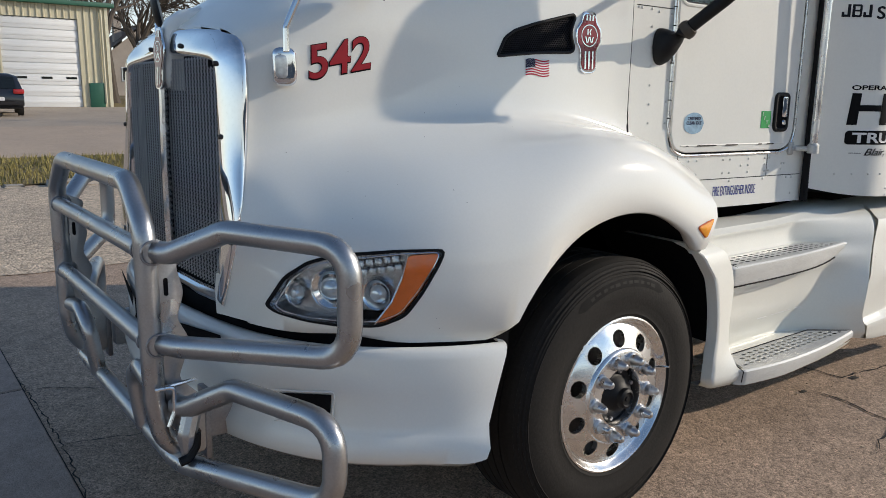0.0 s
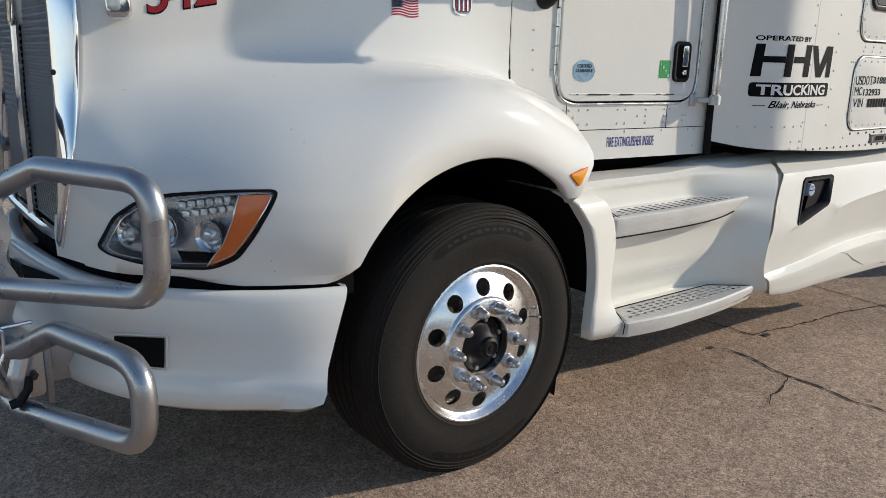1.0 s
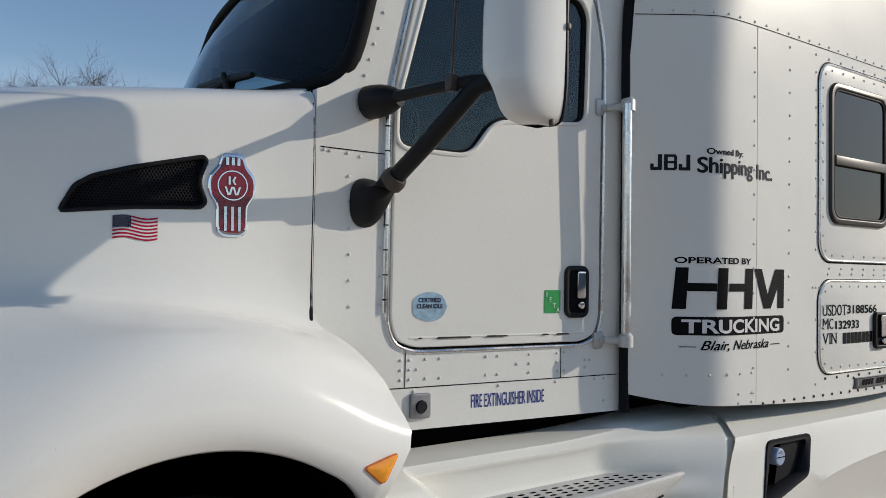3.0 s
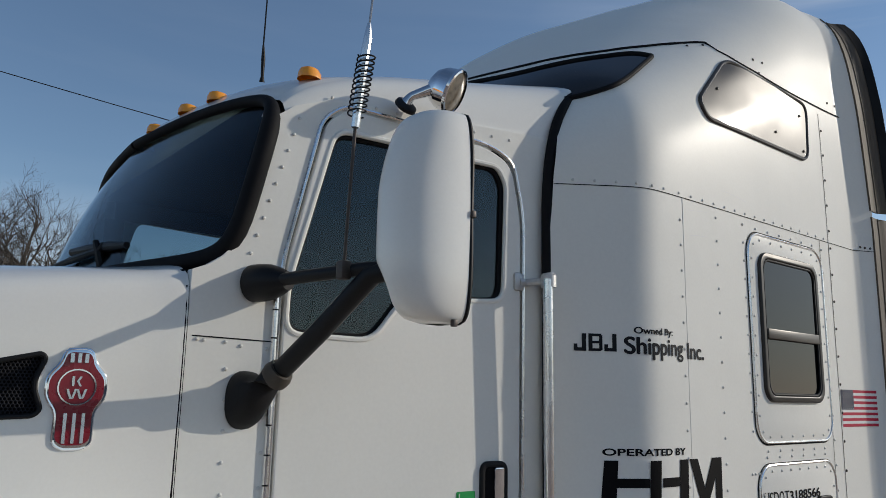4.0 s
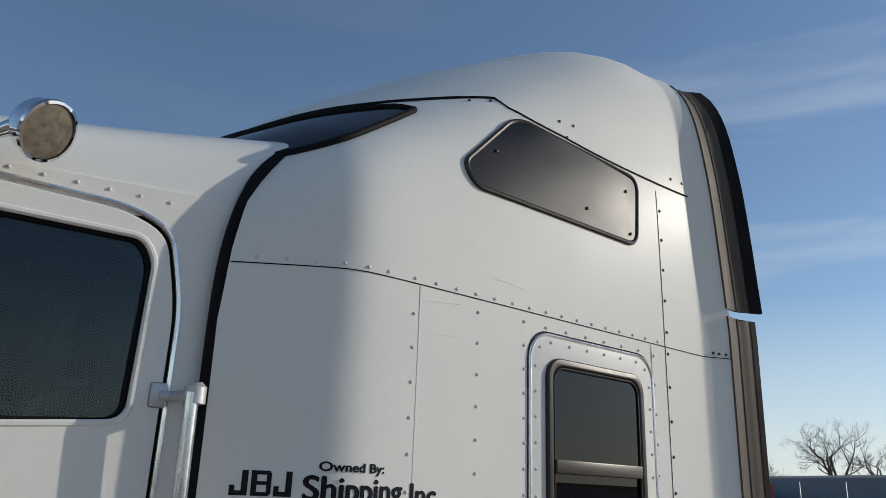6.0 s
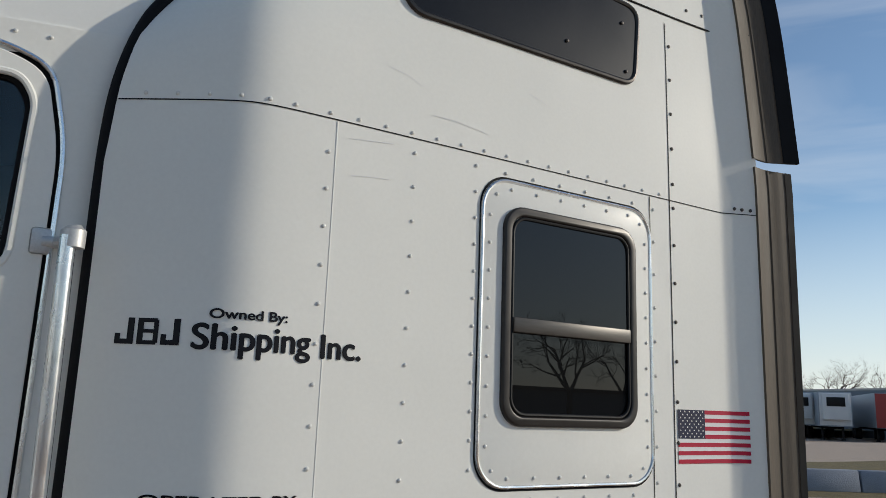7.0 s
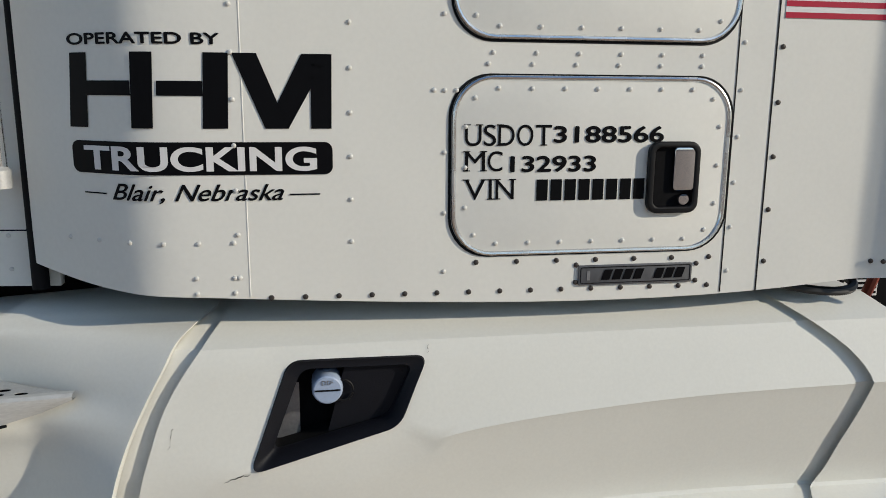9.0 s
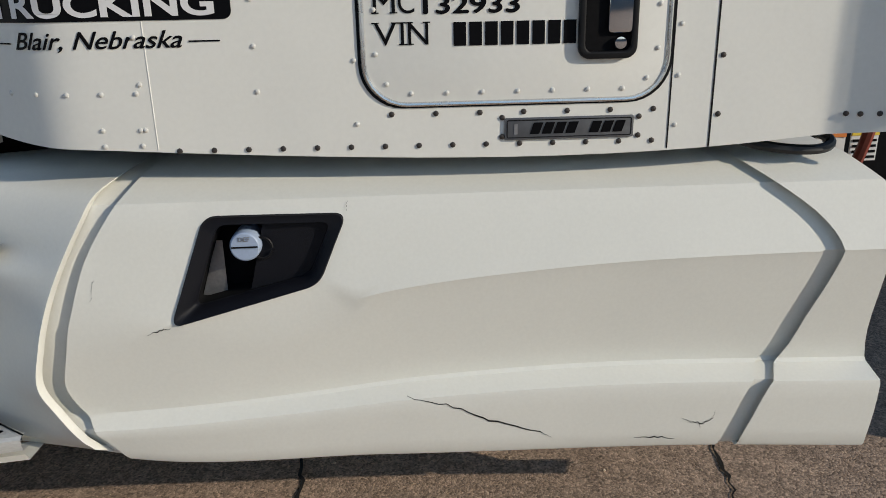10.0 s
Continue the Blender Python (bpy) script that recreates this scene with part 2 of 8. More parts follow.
def rounded(x0, z0, x1, z1, r, n=6):
    """A rounded rectangle as a list of 2D points."""
    out = []
    for cx, cz, a in ((x1 - r, z1 - r, 0), (x0 + r, z1 - r, 90), (x0 + r, z0 + r, 180), (x1 - r, z0 + r, 270)):
        for k in range(n + 1):
            t = radians(a + 90 * k / n)
            out.append((cx + r * math.cos(t), cz + r * math.sin(t)))
    return out


def rounded_poly(points, r, n=5):
    """A closed 2D polygon with rounded corners."""
    p = [Vector((a, b, 0)) for a, b in points]
    out = []
    for i, b in enumerate(p):
        a, c = p[i - 1], p[(i + 1) % len(p)]
        u, w = (a - b).normalized(), (c - b).normalized()
        d = min(r, 0.45 * (a - b).length, 0.45 * (c - b).length)
        for k in range(n + 1):
            t = k / n
            q = (1 - t) ** 2 * (b + u * d) + 2 * t * (1 - t) * b + t**2 * (b + w * d)
            out.append((q.x, q.y))
    return out


def plate(outline, holes=(), thick=0.02, bevel=0.0, to=None):
    """A flat plate in (a, b) with holes, its face at depth 0 and its back at thick; to(a, b, depth) bends it into place."""
    cu = bpy.data.curves.new("plate", "CURVE")
    cu.dimensions, cu.fill_mode = "2D", "BOTH"
    cu.extrude, cu.bevel_depth, cu.bevel_resolution = max(thick / 2 - bevel, 0), bevel, 2
    cu.offset = -bevel
    for loop in (outline, *holes):
        s = cu.splines.new("POLY")
        s.points.add(len(loop) - 1)
        for q, (a, b) in zip(s.points, loop):
            q.co = (a, b, 0, 1)
        s.use_cyclic_u = True
    ob = new("plate", cu)
    bpy.context.view_layer.update()
    me = bpy.data.meshes.new_from_object(ob.evaluated_get(bpy.context.evaluated_depsgraph_get()))
    bm = bmesh.new()
    bm.from_mesh(me)
    bpy.data.objects.remove(ob)
    bpy.data.curves.remove(cu)
    bpy.data.meshes.remove(me)
    weld(bm, 1e-5)
    for v in bm.verts:
        a, b, d = v.co.x, v.co.y, thick / 2 - v.co.z
        v.co = to(a, b, d) if to else (a, d, b)
    return bm


def lettering(text, size, wide, to, x, z, thick=0.0006, shear=0.0, align="LEFT", bold=0.0, heavy=0.0):
    """Letters in Blender's own font, bent onto a surface by to(a, b, depth)."""
    cu = bpy.data.curves.new("letters", "FONT")
    cu.body, cu.size, cu.extrude, cu.shear, cu.align_x, cu.offset = text, size, thick / 2, shear, align, bold
    ob = new("letters", cu)
    bpy.context.view_layer.update()
    me = bpy.data.meshes.new_from_object(ob.evaluated_get(bpy.context.evaluated_depsgraph_get()))
    bm = bmesh.new()
    bm.from_mesh(me)
    bpy.data.objects.remove(ob)
    bpy.data.curves.remove(cu)
    bpy.data.meshes.remove(me)
    xs = [v.co.x for v in bm.verts]
    k = wide / max(max(xs) - min(xs), 1e-6) if wide else 1.0
    x_min = min(xs) if align == "LEFT" else 0
    out = bmesh.new()
    # heavy letters are overlaid copies, each a hair prouder than the last
    for n, (dx, dz) in enumerate([(0, 0)] + ([(heavy, 0), (-heavy, 0), (0, heavy * 0.7), (0, -heavy * 0.7)] if heavy else [])):
        made = {v: out.verts.new(to(x + (v.co.x - x_min) * k + dx, z + v.co.y + dz, -thick / 2 - v.co.z - 0.0008 - 0.00012 * n)) for v in bm.verts}
        for f in bm.faces:
            out.faces.new([made[v] for v in f.verts])
    bm.free()
    return out

# ---------------------------------------------------------------- ground
def asphalt(name, base, patches=0.25, pebble=165, contrast=0.5):
    """Worn paving: broad stains, pale and dark aggregate at two sizes, and its relief."""
    m = mat(name, base, 0.85, vary=patches, scale=0.7, grain=9, bump=0.003)
    nodes, links = m.node_tree.nodes, m.node_tree.links
    tint = [n for n in nodes if n.type == "MIX_RGB"][0]
    tc = [n for n in nodes if n.type == "TEX_COORD"][0]
    colour, relief = tint.outputs["Color"], None
    for size, part_of in ((pebble, contrast), (pebble * 0.42, contrast * 0.45)):
        speck = nodes.new("ShaderNodeTexVoronoi")
        speck.inputs["Scale"].default_value = size
        links.new(tc.outputs["Object"], speck.inputs["Vector"])
        r = nodes.new("ShaderNodeMapRange")
        r.inputs["To Min"].default_value, r.inputs["To Max"].default_value = 1 - part_of, 1 + part_of
        links.new(speck.outputs["Color"], r.inputs["Value"])
        mul = nodes.new("ShaderNodeMixRGB")
        mul.blend_type = "MULTIPLY"
        mul.inputs["Fac"].default_value = 1
        links.new(colour, mul.inputs["Color1"])
        links.new(r.outputs["Result"], mul.inputs["Color2"])
        colour, relief = mul.outputs["Color"], relief or speck
    b = nodes["Principled BSDF"]
    links.new(colour, b.inputs["Base Color"])
    bp = nodes.new("ShaderNodeBump")
    bp.invert = True
    bp.inputs["Strength"].default_value, bp.inputs["Distance"].default_value = 0.8, 0.35 / pebble
    links.new(relief.outputs["Distance"], bp.inputs["Height"])
    links.new(bp.outputs["Normal"], b.inputs["Normal"])
    return m


ASPHALT = asphalt("worn_asphalt", (0.39, 0.281, 0.205), 0.28, 160, 0.62)
CONCRETE = asphalt("old_concrete", (0.40, 0.325, 0.255), 0.18, 120, 0.2)
CRACK = mat("crack_shadow", (0.015, 0.013, 0.012), 0.95, vary=0.3)

ys = [-900, -100, 0, 14] + list(np.linspace(20, 60, 9)) + [150, 900]
ground = tagged(new("ground", mesh_of("ground", grid([[(x, y, 0.0228 * max(0.0, min(y, 60.0) - 14.0) * (1 if -70 < x < 40 else 0)) for y in ys] for x in (-900, -120, -65, 30, 60, 900)]), ASPHALT, False)), "weathered brown asphalt yard reaching to the horizon", "ground", kind="structure")

# ---------------------------------------------------------------- the truck
MID = 3.08  # its centre line
truck = thing("semi_truck", (3.6, MID, 0), "white conventional sleeper semi truck tractor parked on asphalt", "truck")

ARCH = (2.505, 0.607, 0.556)  # wheel arch centre and radius


def cab_y(x):
    return 2.262 - 0.115 * (x - 2.94)


def smooth(a, b, x):
    t = min(max((x - a) / (b - a), 0.0), 1.0)
    return t * t * (3 - 2 * t)


def fender_low(x):
    a, b, r = ARCH
    d = r * r - (x - a) ** 2
    top = b + math.sqrt(d) if d > 0 else 0
    return max(0.842, top) if x < a else max(0.99, top)


KNOWN = {}
RAILS = [
    [(1.31, 2.55), (1.38, 2.33), (1.55, 2.13), (1.78, 1.965), (1.98, 1.875), (2.3, 1.86), (2.97, 1.86)],
    [(1.31, 2.545, 0.98), (1.38, 2.325, 0.99), (1.55, 2.12, 1.02), (1.78, 1.95, 1.08), (1.98, 1.87, 1.12), (2.5, 1.86, 1.28), (2.97, 1.86, 1.095)],
    [(1.31, 2.545, 1.09), (1.38, 2.36, 1.10), (1.55, 2.17, 1.14), (1.78, 2.02, 1.22), (2.1, 1.935, 1.31), (2.5, 1.895, 1.385), (2.8, 1.89, 1.30), (2.97, 1.925, 1.21)],
    [(1.31, 2.55, 1.20), (1.38, 2.45, 1.22), (1.55, 2.33, 1.26), (1.78, 2.22, 1.33), (2.1, 2.13, 1.39), (2.5, 2.06, 1.435), (2.8, 2.035, 1.395), (2.97, 2.06, 1.318)],
    [(1.31, 2.555, 1.32), (1.55, 2.45, 1.37), (1.78, 2.39, 1.42), (2.1, 2.31, 1.46), (2.5, 2.225, 1.45), (2.97, 2.19, 1.366)],
    [(1.31, 2.557, 1.37), (1.55, 2.466, 1.405), (1.78, 2.415, 1.45), (2.1, 2.345, 1.482), (2.5, 2.278, 1.468), (2.97, 2.238, 1.374)],
    [(1.31, 2.56, 1.48), (1.55, 2.47, 1.50), (1.78, 2.42, 1.54), (2.1, 2.355, 1.58), (2.5, 2.285, 1.56), (2.97, 2.265, 1.395)],
    [(1.31, 2.57, 1.57), (1.55, 2.465, 1.655), (2.1, 2.35, 1.78), (2.97, 2.255, 1.82)],
    [(1.31, 2.588, 1.655), (1.55, 2.470, 1.755), (2.1, 2.355, 1.895), (2.5, 2.298, 1.965), (2.97, 2.262, 2.03)],
    [(1.31, 2.60, 1.685), (1.55, 2.48, 1.80), (2.1, 2.37, 1.95), (2.97, 2.285, 2.092)],
    [(1.31, 2.80, 1.70), (1.55, 2.70, 1.865), (2.1, 2.62, 2.02), (2.97, 2.55, 2.115)],
    [(1.31, MID, 1.71), (1.55, MID, 1.89), (2.1, MID, 2.05), (2.97, MID, 2.14)],
]


def hood_section(x, n=44):
    if (x, n) in KNOWN:
        return KNOWN[x, n]
    y, z = keyed(x, RAILS[0]), fender_low(x)
    pts = [(x, y, z)]
    for i, rail in enumerate(RAILS[1:]):
        yy, zz = keyed(x, rail)
        pts.append((x, yy, max(zz, z + 0.05 * (i + 1)) if i < 2 else zz))
    KNOWN[x, n] = spline(pts, n)
    return KNOWN[x, n]


def nose_x(z):
    """Where the hood's skin ends behind the grille surround."""
    return keyed(z, [(0.84, 1.30), (0.95, 1.31), (1.15, 1.345), (1.4, 1.396), (1.6, 1.422), (1.7, 1.414), (1.735, 1.40), (1.76, 1.386), (1.9, 1.384)])


def build_hood():
    xs = sorted(set([round(1.31 + 0.012 * k, 4) for k in range(10)] + [round(1.44 + 0.03 * k, 4) for k in range(52)] + [2.955]))
    rows = []
    for x in xs:
        s = hood_section(x)
        y0, z0 = s[0][1], s[0][2]
        f = smooth(1.48, 1.72, x) * smooth(2.0, 1.93, x)  # a set-back flange above the bumper
        lip = [(x, y0 + 0.07, z0 + 0.02 - 0.055 * f), (x, y0 + 0.035 - 0.012 * f, z0 - 0.004 - 0.032 * f), (x, y0 + 0.008 + 0.008 * f, z0 - 0.006 - 0.006 * f)]
        row = lip + [tuple(p) for p in s]
        k = max(0.0, (x - 2.80) / 0.155)
        # the fender's rear edge sweeps back below the hood line
        rows.append([(a + keyed(c, [(0.95, -0.03), (0.99, -0.018), (1.04, 0.016), (1.10, 0.058), (1.14, 0.07), (1.20, 0.055), (1.3, 0.045), (1.4, 0.045)]) * k * min(max((2.24 - b) / 0.25, 0.0), 1.0) - 0.030 * smooth(2.84, 2.955, a) * smooth(1.36, 1.43, c), b, c) for a, b, c in row])
    rows.append([(a - 0.002, b + 0.012, c - 0.006) for a, b, c in rows[-1]])
    rows.append([(a - 0.004, b + 0.02, c - 0.02) for a, b, c in rows[-1]])
    bm = grid(rows)
    bmesh.ops.delete(bm, geom=[f for f in bm.faces if f.calc_center_median().x < (1.36 if f.calc_center_median().z < 0.872 else nose_x(f.calc_center_median().z))], context="FACES")
    for v in bm.verts:  # a clean front edge
        if v.is_boundary and v.co.x < 1.46 and v.co.z > 0.9 and v.co.y < MID - 0.001:
            v.co.x = nose_x(v.co.z)
    mirrored(bm, MID)
    return part("hood", bm, PAINT, truck, "white moulded hood with flared fenders", angle=60)


hood = build_hood()


def hood_point(x, z, out=0.0):
    """The place on the hood's near side at x and z, moved out along y and x."""
    s = hood_section(x, 120)
    for a, b in zip(s, s[1:]):
        if a[2] <= z <= b[2]:
            t = (z - a[2]) / max(b[2] - a[2], 1e-6)
            return Vector((x, a[1] + t * (b[1] - a[1]) - out, z))
    e = s[0] if z < s[0][2] else s[-1]
    return Vector((x, e[1] - out, z))


# ---- cab
def cab_to(a, b, d):
    return (a, cab_y(a) + d, b)


DOOR = [(3.176, 1.39), (3.20, 1.325), (3.265, 1.30), (3.92, 1.30), (3.98, 1.325), (4.004, 1.39), (4.008, 2.36), (3.965, 2.545), (3.86, 2.585), (3.345, 2.60), (3.275, 2.545), (3.178, 2.10)]
door_line = rounded_poly(DOOR, 0.07)
SIDE = [(2.943, 1.40), (3.0, 1.35), (3.16, 1.06), (4.125, 1.06), (4.125, 2.66), (3.30, 2.61), (3.19, 2.565), (3.145, 2.53), (3.062, 2.20), (3.045, 2.15), (3.018, 2.115), (2.985, 2.09), (2.943, 2.072)]
cab = part("cab_side", plate(SIDE, [door_line], 0.03, 0.0, cab_to), PANEL, truck, "white riveted cab side panel", smooth=False)


def big_loft(rows, name, material, label, **kw):
    return part(name, mirrored(grid(rows), MID), material, truck, label, **kw)


def cab_roof_row(x):
    e = cab_y(x)
    zs = keyed(x, [(3.10, 2.60), (3.24, 2.68), (3.45, 2.747), (3.9, 2.838), (4.28, 2.915)])
    lift = keyed(x, [(3.10, 0.02), (3.2, 0.08), (3.4, 0.10), (4.28, 0.12)])
    edge = keyed(x, [(3.10, 2.575), (3.3, 2.62), (4.0, 2.65), (4.15, 2.72), (4.28, 2.84)])
    return spline([(x, e + 0.006, edge - 0.05), (x, e + 0.003, edge), (x, e + 0.005, (edge + zs) / 2), (x, e + 0.05, zs - 0.01), (x, e + 0.25, zs + lift * 0.5), (x - 0.0, 2.75, zs + lift), (x, MID, zs + lift * 1.2)], 26)


# ---- sleeper
def extender(x):
    """How far the rear side extender stands out."""
    f = x - 5.98
    return 0.455 * (math.sqrt(f * f + 0.00008) + f) / 2


def sleeper_y(x):
    d = 4.36 - x
    return 1.887 + 0.73 * (math.sqrt(d * d + 0.0025) + d) / 2 - extender(x)


def sleeper_low(x):
    return keyed(x, [(4.06, 1.13), (4.2, 1.10), (4.5, 1.078), (5.73, 1.05), (6.2, 1.09)])


def sleeper_section(x, n=40):
    y = sleeper_y(x)
    f = keyed(x, [(4.06, 2.60, 2.70, 2.80, 2.92, 3.0), (4.22, 2.68, 2.79, 2.90, 3.02, 3.11), (4.65, 2.86, 3.01, 3.17, 3.37, 3.45), (5.2, 3.10, 3.31, 3.53, 3.73, 3.80), (5.7, 3.28, 3.55, 3.80, 3.97, 4.0), (6.0, 3.29, 3.57, 3.81, 3.95, 3.98), (6.18, 3.30, 3.58, 3.80, 3.92, 3.95)])
    lean = keyed(x, [(4.06, 0.10, 0.2), (4.65, 0.045, 0.165), (5.2, 0.022, 0.115), (5.7, 0.018, 0.09), (6.18, 0.015, 0.06)])
    zb = sleeper_low(x)
    return spline([(x, y, zb), (x, y, 1.5), (x, y, 2.0), (x, y, 2.4), (x, y + 0.002, f[0] - 0.12), (x, y + 0.015, f[0]), (x, y + lean[0] + 0.35 * extender(x), f[1]), (x, y + lean[1] + 0.06 + 0.8 * extender(x), f[2]), (x, 2.5, f[3]), (x, MID, f[4])], n)


def lean_back(p):
    x, y, z = p
    return (x - 0.095 * max(0.0, z - 2.6) * max(0.0, x - 5.73) / 0.375, y, z)


def sleeper_edge(z):
    """The sleeper's rear upright edge at a height."""
    s = sleeper_section(6.105, 80)
    for a, b in zip(s, s[1:]):
        if a[2] <= z <= b[2]:
            t = (z - a[2]) / max(b[2] - a[2], 1e-6)
            return lean_back((6.105, a[1] + t * (b[1] - a[1]), z))
    return lean_back((6.105, s[-1][1], z))


def sleeper_on(a, b, d):
    """Bends (x, z, depth) onto the sleeper's side."""
    s = KNOWN.setdefault(("sleeper", round(a, 4)), sleeper_section(round(a, 4), 160))
    for p, q in zip(s, s[1:]):
        if p[2] <= b <= q[2]:
            t = (b - p[2]) / max(q[2] - p[2], 1e-6)
            return Vector((a, p[1] + t * (q[1] - p[1]) + d, b))
    return Vector((a, sleeper_y(a) + d, b))


sleeper_rows = [[lean_back(p) for p in sleeper_section(x)] for x in sorted(set([round(4.08 + 0.012 * k, 3) for k in range(20)] + [round(4.34 + 0.03 * k, 3) for k in range(12)] + [round(4.7 + 0.1 * k, 3) for k in range(12)] + [5.94, 5.965, 5.975, 5.985, 5.995, 6.02, 6.06, 6.105]))]
box_loft = grid(sleeper_rows)
# the box ends at the black seal, which curves back over the cab's roof
seal_x = lambda z: keyed(z, [(1.0, 4.092), (2.40, 4.092), (2.55, 4.106), (2.70, 4.148), (2.79, 4.20), (2.86, 4.262)])
for v in box_loft.verts:
    if v.co.z < 2.87 and v.co.x < seal_x(v.co.z):
        v.co = sleeper_on(round(seal_x(v.co.z), 3), v.co.z, 0)
sleeper = part("sleeper_body", mirrored(box_loft, MID), PANEL, truck, "white riveted sleeper box with raised roof", angle=50)


def sleeper_to(a, b, d):
    return (a, sleeper_y(a) + d, b)


# ---- side skirt
def skirt_section(x):
    low = keyed(x, [(4.24, 0.40), (4.4, 0.36), (5.0, 0.335), (5.8, 0.315), (6.2, 0.29)])
    k1 = keyed(x, [(4.3, 0.70), (4.78, 0.71), (5.05, 0.765), (5.4, 0.80), (6.0, 0.815), (6.2, 0.815)])
    k2 = keyed(x, [(4.24, 0.49), (4.5, 0.495), (4.78, 0.512), (5.05, 0.535), (5.4, 0.549), (6.2, 0.53)])
    depth = keyed(x, [(4.24, 0.022), (4.6, 0.028), (5.2, 0.048), (6.2, 0.058)])
    f = 1 - smooth(4.37, 4.54, x)  # the upper ridge begins softly
    pts = [(x, 1.96, low - 0.01), (x, 1.875, low), (x, 1.868, low + 0.01), (x, 1.85, k2 - 0.054), (x, 1.852, k2 - 0.045), (x, 1.852 + depth, k2 - 0.024), (x, 1.856 + depth, k2 - 0.014), (x, 1.852 + 0.006 * f, k1 - 0.012 - 0.06 * f), (x, 1.848 + 0.005 * f, k1), (x, 1.855 + 0.010 * f, k1 + 0.02 + 0.06 * f), (x, 1.895, 0.945), (x, 1.902, 0.962), (x, 1.975, 1.01), (x, 2.15, 1.03)]
    # finer steps on the broad faces, so that the curved ends stay round
    fine = []
    for k, (p, q) in enumerate(zip(pts, pts[1:])):
        n = {2: 4, 6: 7, 9: 5, 11: 3}.get(k, 1)
        fine += [tuple(a + (b - a) * j / n for a, b in zip(p, q)) for j in range(n)]
    return fine + [pts[-1]]


def skirt_front(z):
    return keyed(z, [(0.34, 4.42), (0.38, 4.396), (0.452, 4.346), (0.488, 4.322), (0.542, 4.299), (0.633, 4.316), (0.765, 4.353), (0.85, 4.385), (0.93, 4.434), (1.016, 4.505), (1.05, 4.542)])


def skirt_rear(z):
    return keyed(z, [(0.30, 5.80), (0.424, 5.842), (0.491, 5.866), (0.523, 5.902), (0.553, 5.918), (0.634, 5.943), (0.741, 5.977), (0.818, 5.991), (0.895, 5.936), (0.964, 5.842), (1.03, 5.74)])


def skirt_panel(front, rear, n=40):
    """Lofts the skirt's profile between two curved ends."""
    rows = []
    for k in range(n + 1):
        u = k / n
        row = []
        for j in range(len(skirt_section(5.0))):
            z = skirt_section(5.0)[j][2]
            for _ in range(3):
                x = front(z) + u * (rear(z) - front(z))
                z = skirt_section(x)[j][2]
            row.append((x, skirt_section(x)[j][1], z))
        rows.append(row)
    return grid(rows)


skirt = part("side_skirt", skirt_panel(skirt_front, skirt_rear), PLASTIC, truck, "white fairing skirt with creases and small cracks", angle=30)
part("rear_skirt", skirt_panel(lambda z: skirt_rear(z) + 0.05, lambda z: keyed(z, [(0.28, 6.175), (0.41, 6.182), (0.49, 6.178), (0.556, 6.162), (0.75, 6.155), (0.95, 6.15), (1.03, 6.06)]), 4), PLASTIC, truck, "white rear fairing skirt panel", angle=30)
# the dark lining seen in the gaps between the panels
for x0, x1, edge in ((-0.07, 0.05, skirt_front), (-0.05, 0.09, skirt_rear)):
    part("skirt_lining", skirt_panel(lambda z: edge(z) + x0, lambda z: edge(z) + x1, 2), PLASTIC, truck, "pale lining behind the skirt gap", angle=30).matrix_basis = Matrix.Translation((0, 0.02, -0.004))

# ---- bumper
PLAN = [(1.965, 1.862), (1.86, 1.885), (1.70, 1.965), (1.52, 2.10), (1.38, 2.30), (1.28, 2.60), (1.25, MID)]


def bumper():
    rows = []
    plan = spline([(a, b, 0) for a, b in PLAN], 40)
    for i, (x, y, _) in enumerate(plan):
        a, b = plan[max(i - 1, 0)], plan[min(i + 1, len(plan) - 1)]
        n = Vector((-(b[1] - a[1]), b[0] - a[0], 0)).normalized()
        if n.x > 0:
            n = -n
        top = 0.80
        prof = [(-0.06, top - 0.012), (-0.03, top), (-0.014, top - 0.003), (-0.004, top - 0.013), (0.003, top - 0.032), (0.004, 0.66), (0.0, 0.56), (0.012, 0.53), (0.03, 0.50), (0.025, 0.45), (-0.01, 0.425), (-0.08, 0.42)]
        tail = max(0.0, 1 - i / 11.0) ** 2  # the rear end leans forward and its lower corner is rounded off
        row = []
        for d, z in prof:
            low = smooth(0.62, 0.46, z)
            row.append(Vector((x + n.x * d - tail * 0.11 * min(1.0, max(0.0, 0.80 - z) / 0.34), y + n.y * d - tail * 0.022 * low, z + 0.028 * smooth(0.52, 0.42, z) * max(0.0, 1 - i / 5) ** 2)))
        if i == 0:
            rows.append([p + Vector((-0.004, 0.035, 0)) for p in row])
            rows.append([p + Vector((0.004, 0.010, 0)) for p in row])
        rows.append(row)
    return part("bumper", mirrored(grid(rows), MID), PAINT, truck, "white painted wraparound front bumper", angle=50)


bumper()

# ---------------------------------------------------------------- tools that need the truck's surfaces
def hood_to(a, b, d):
    """Bends (x, z, depth) onto the near side of the hood; depth goes in along its level normal."""
    p, q = hood_point(round(a, 4), b), hood_point(round(a + 0.01, 4), b)
    n = Vector((-(q.y - p.y), 0.01, 0)).normalized()
    return p + n * d


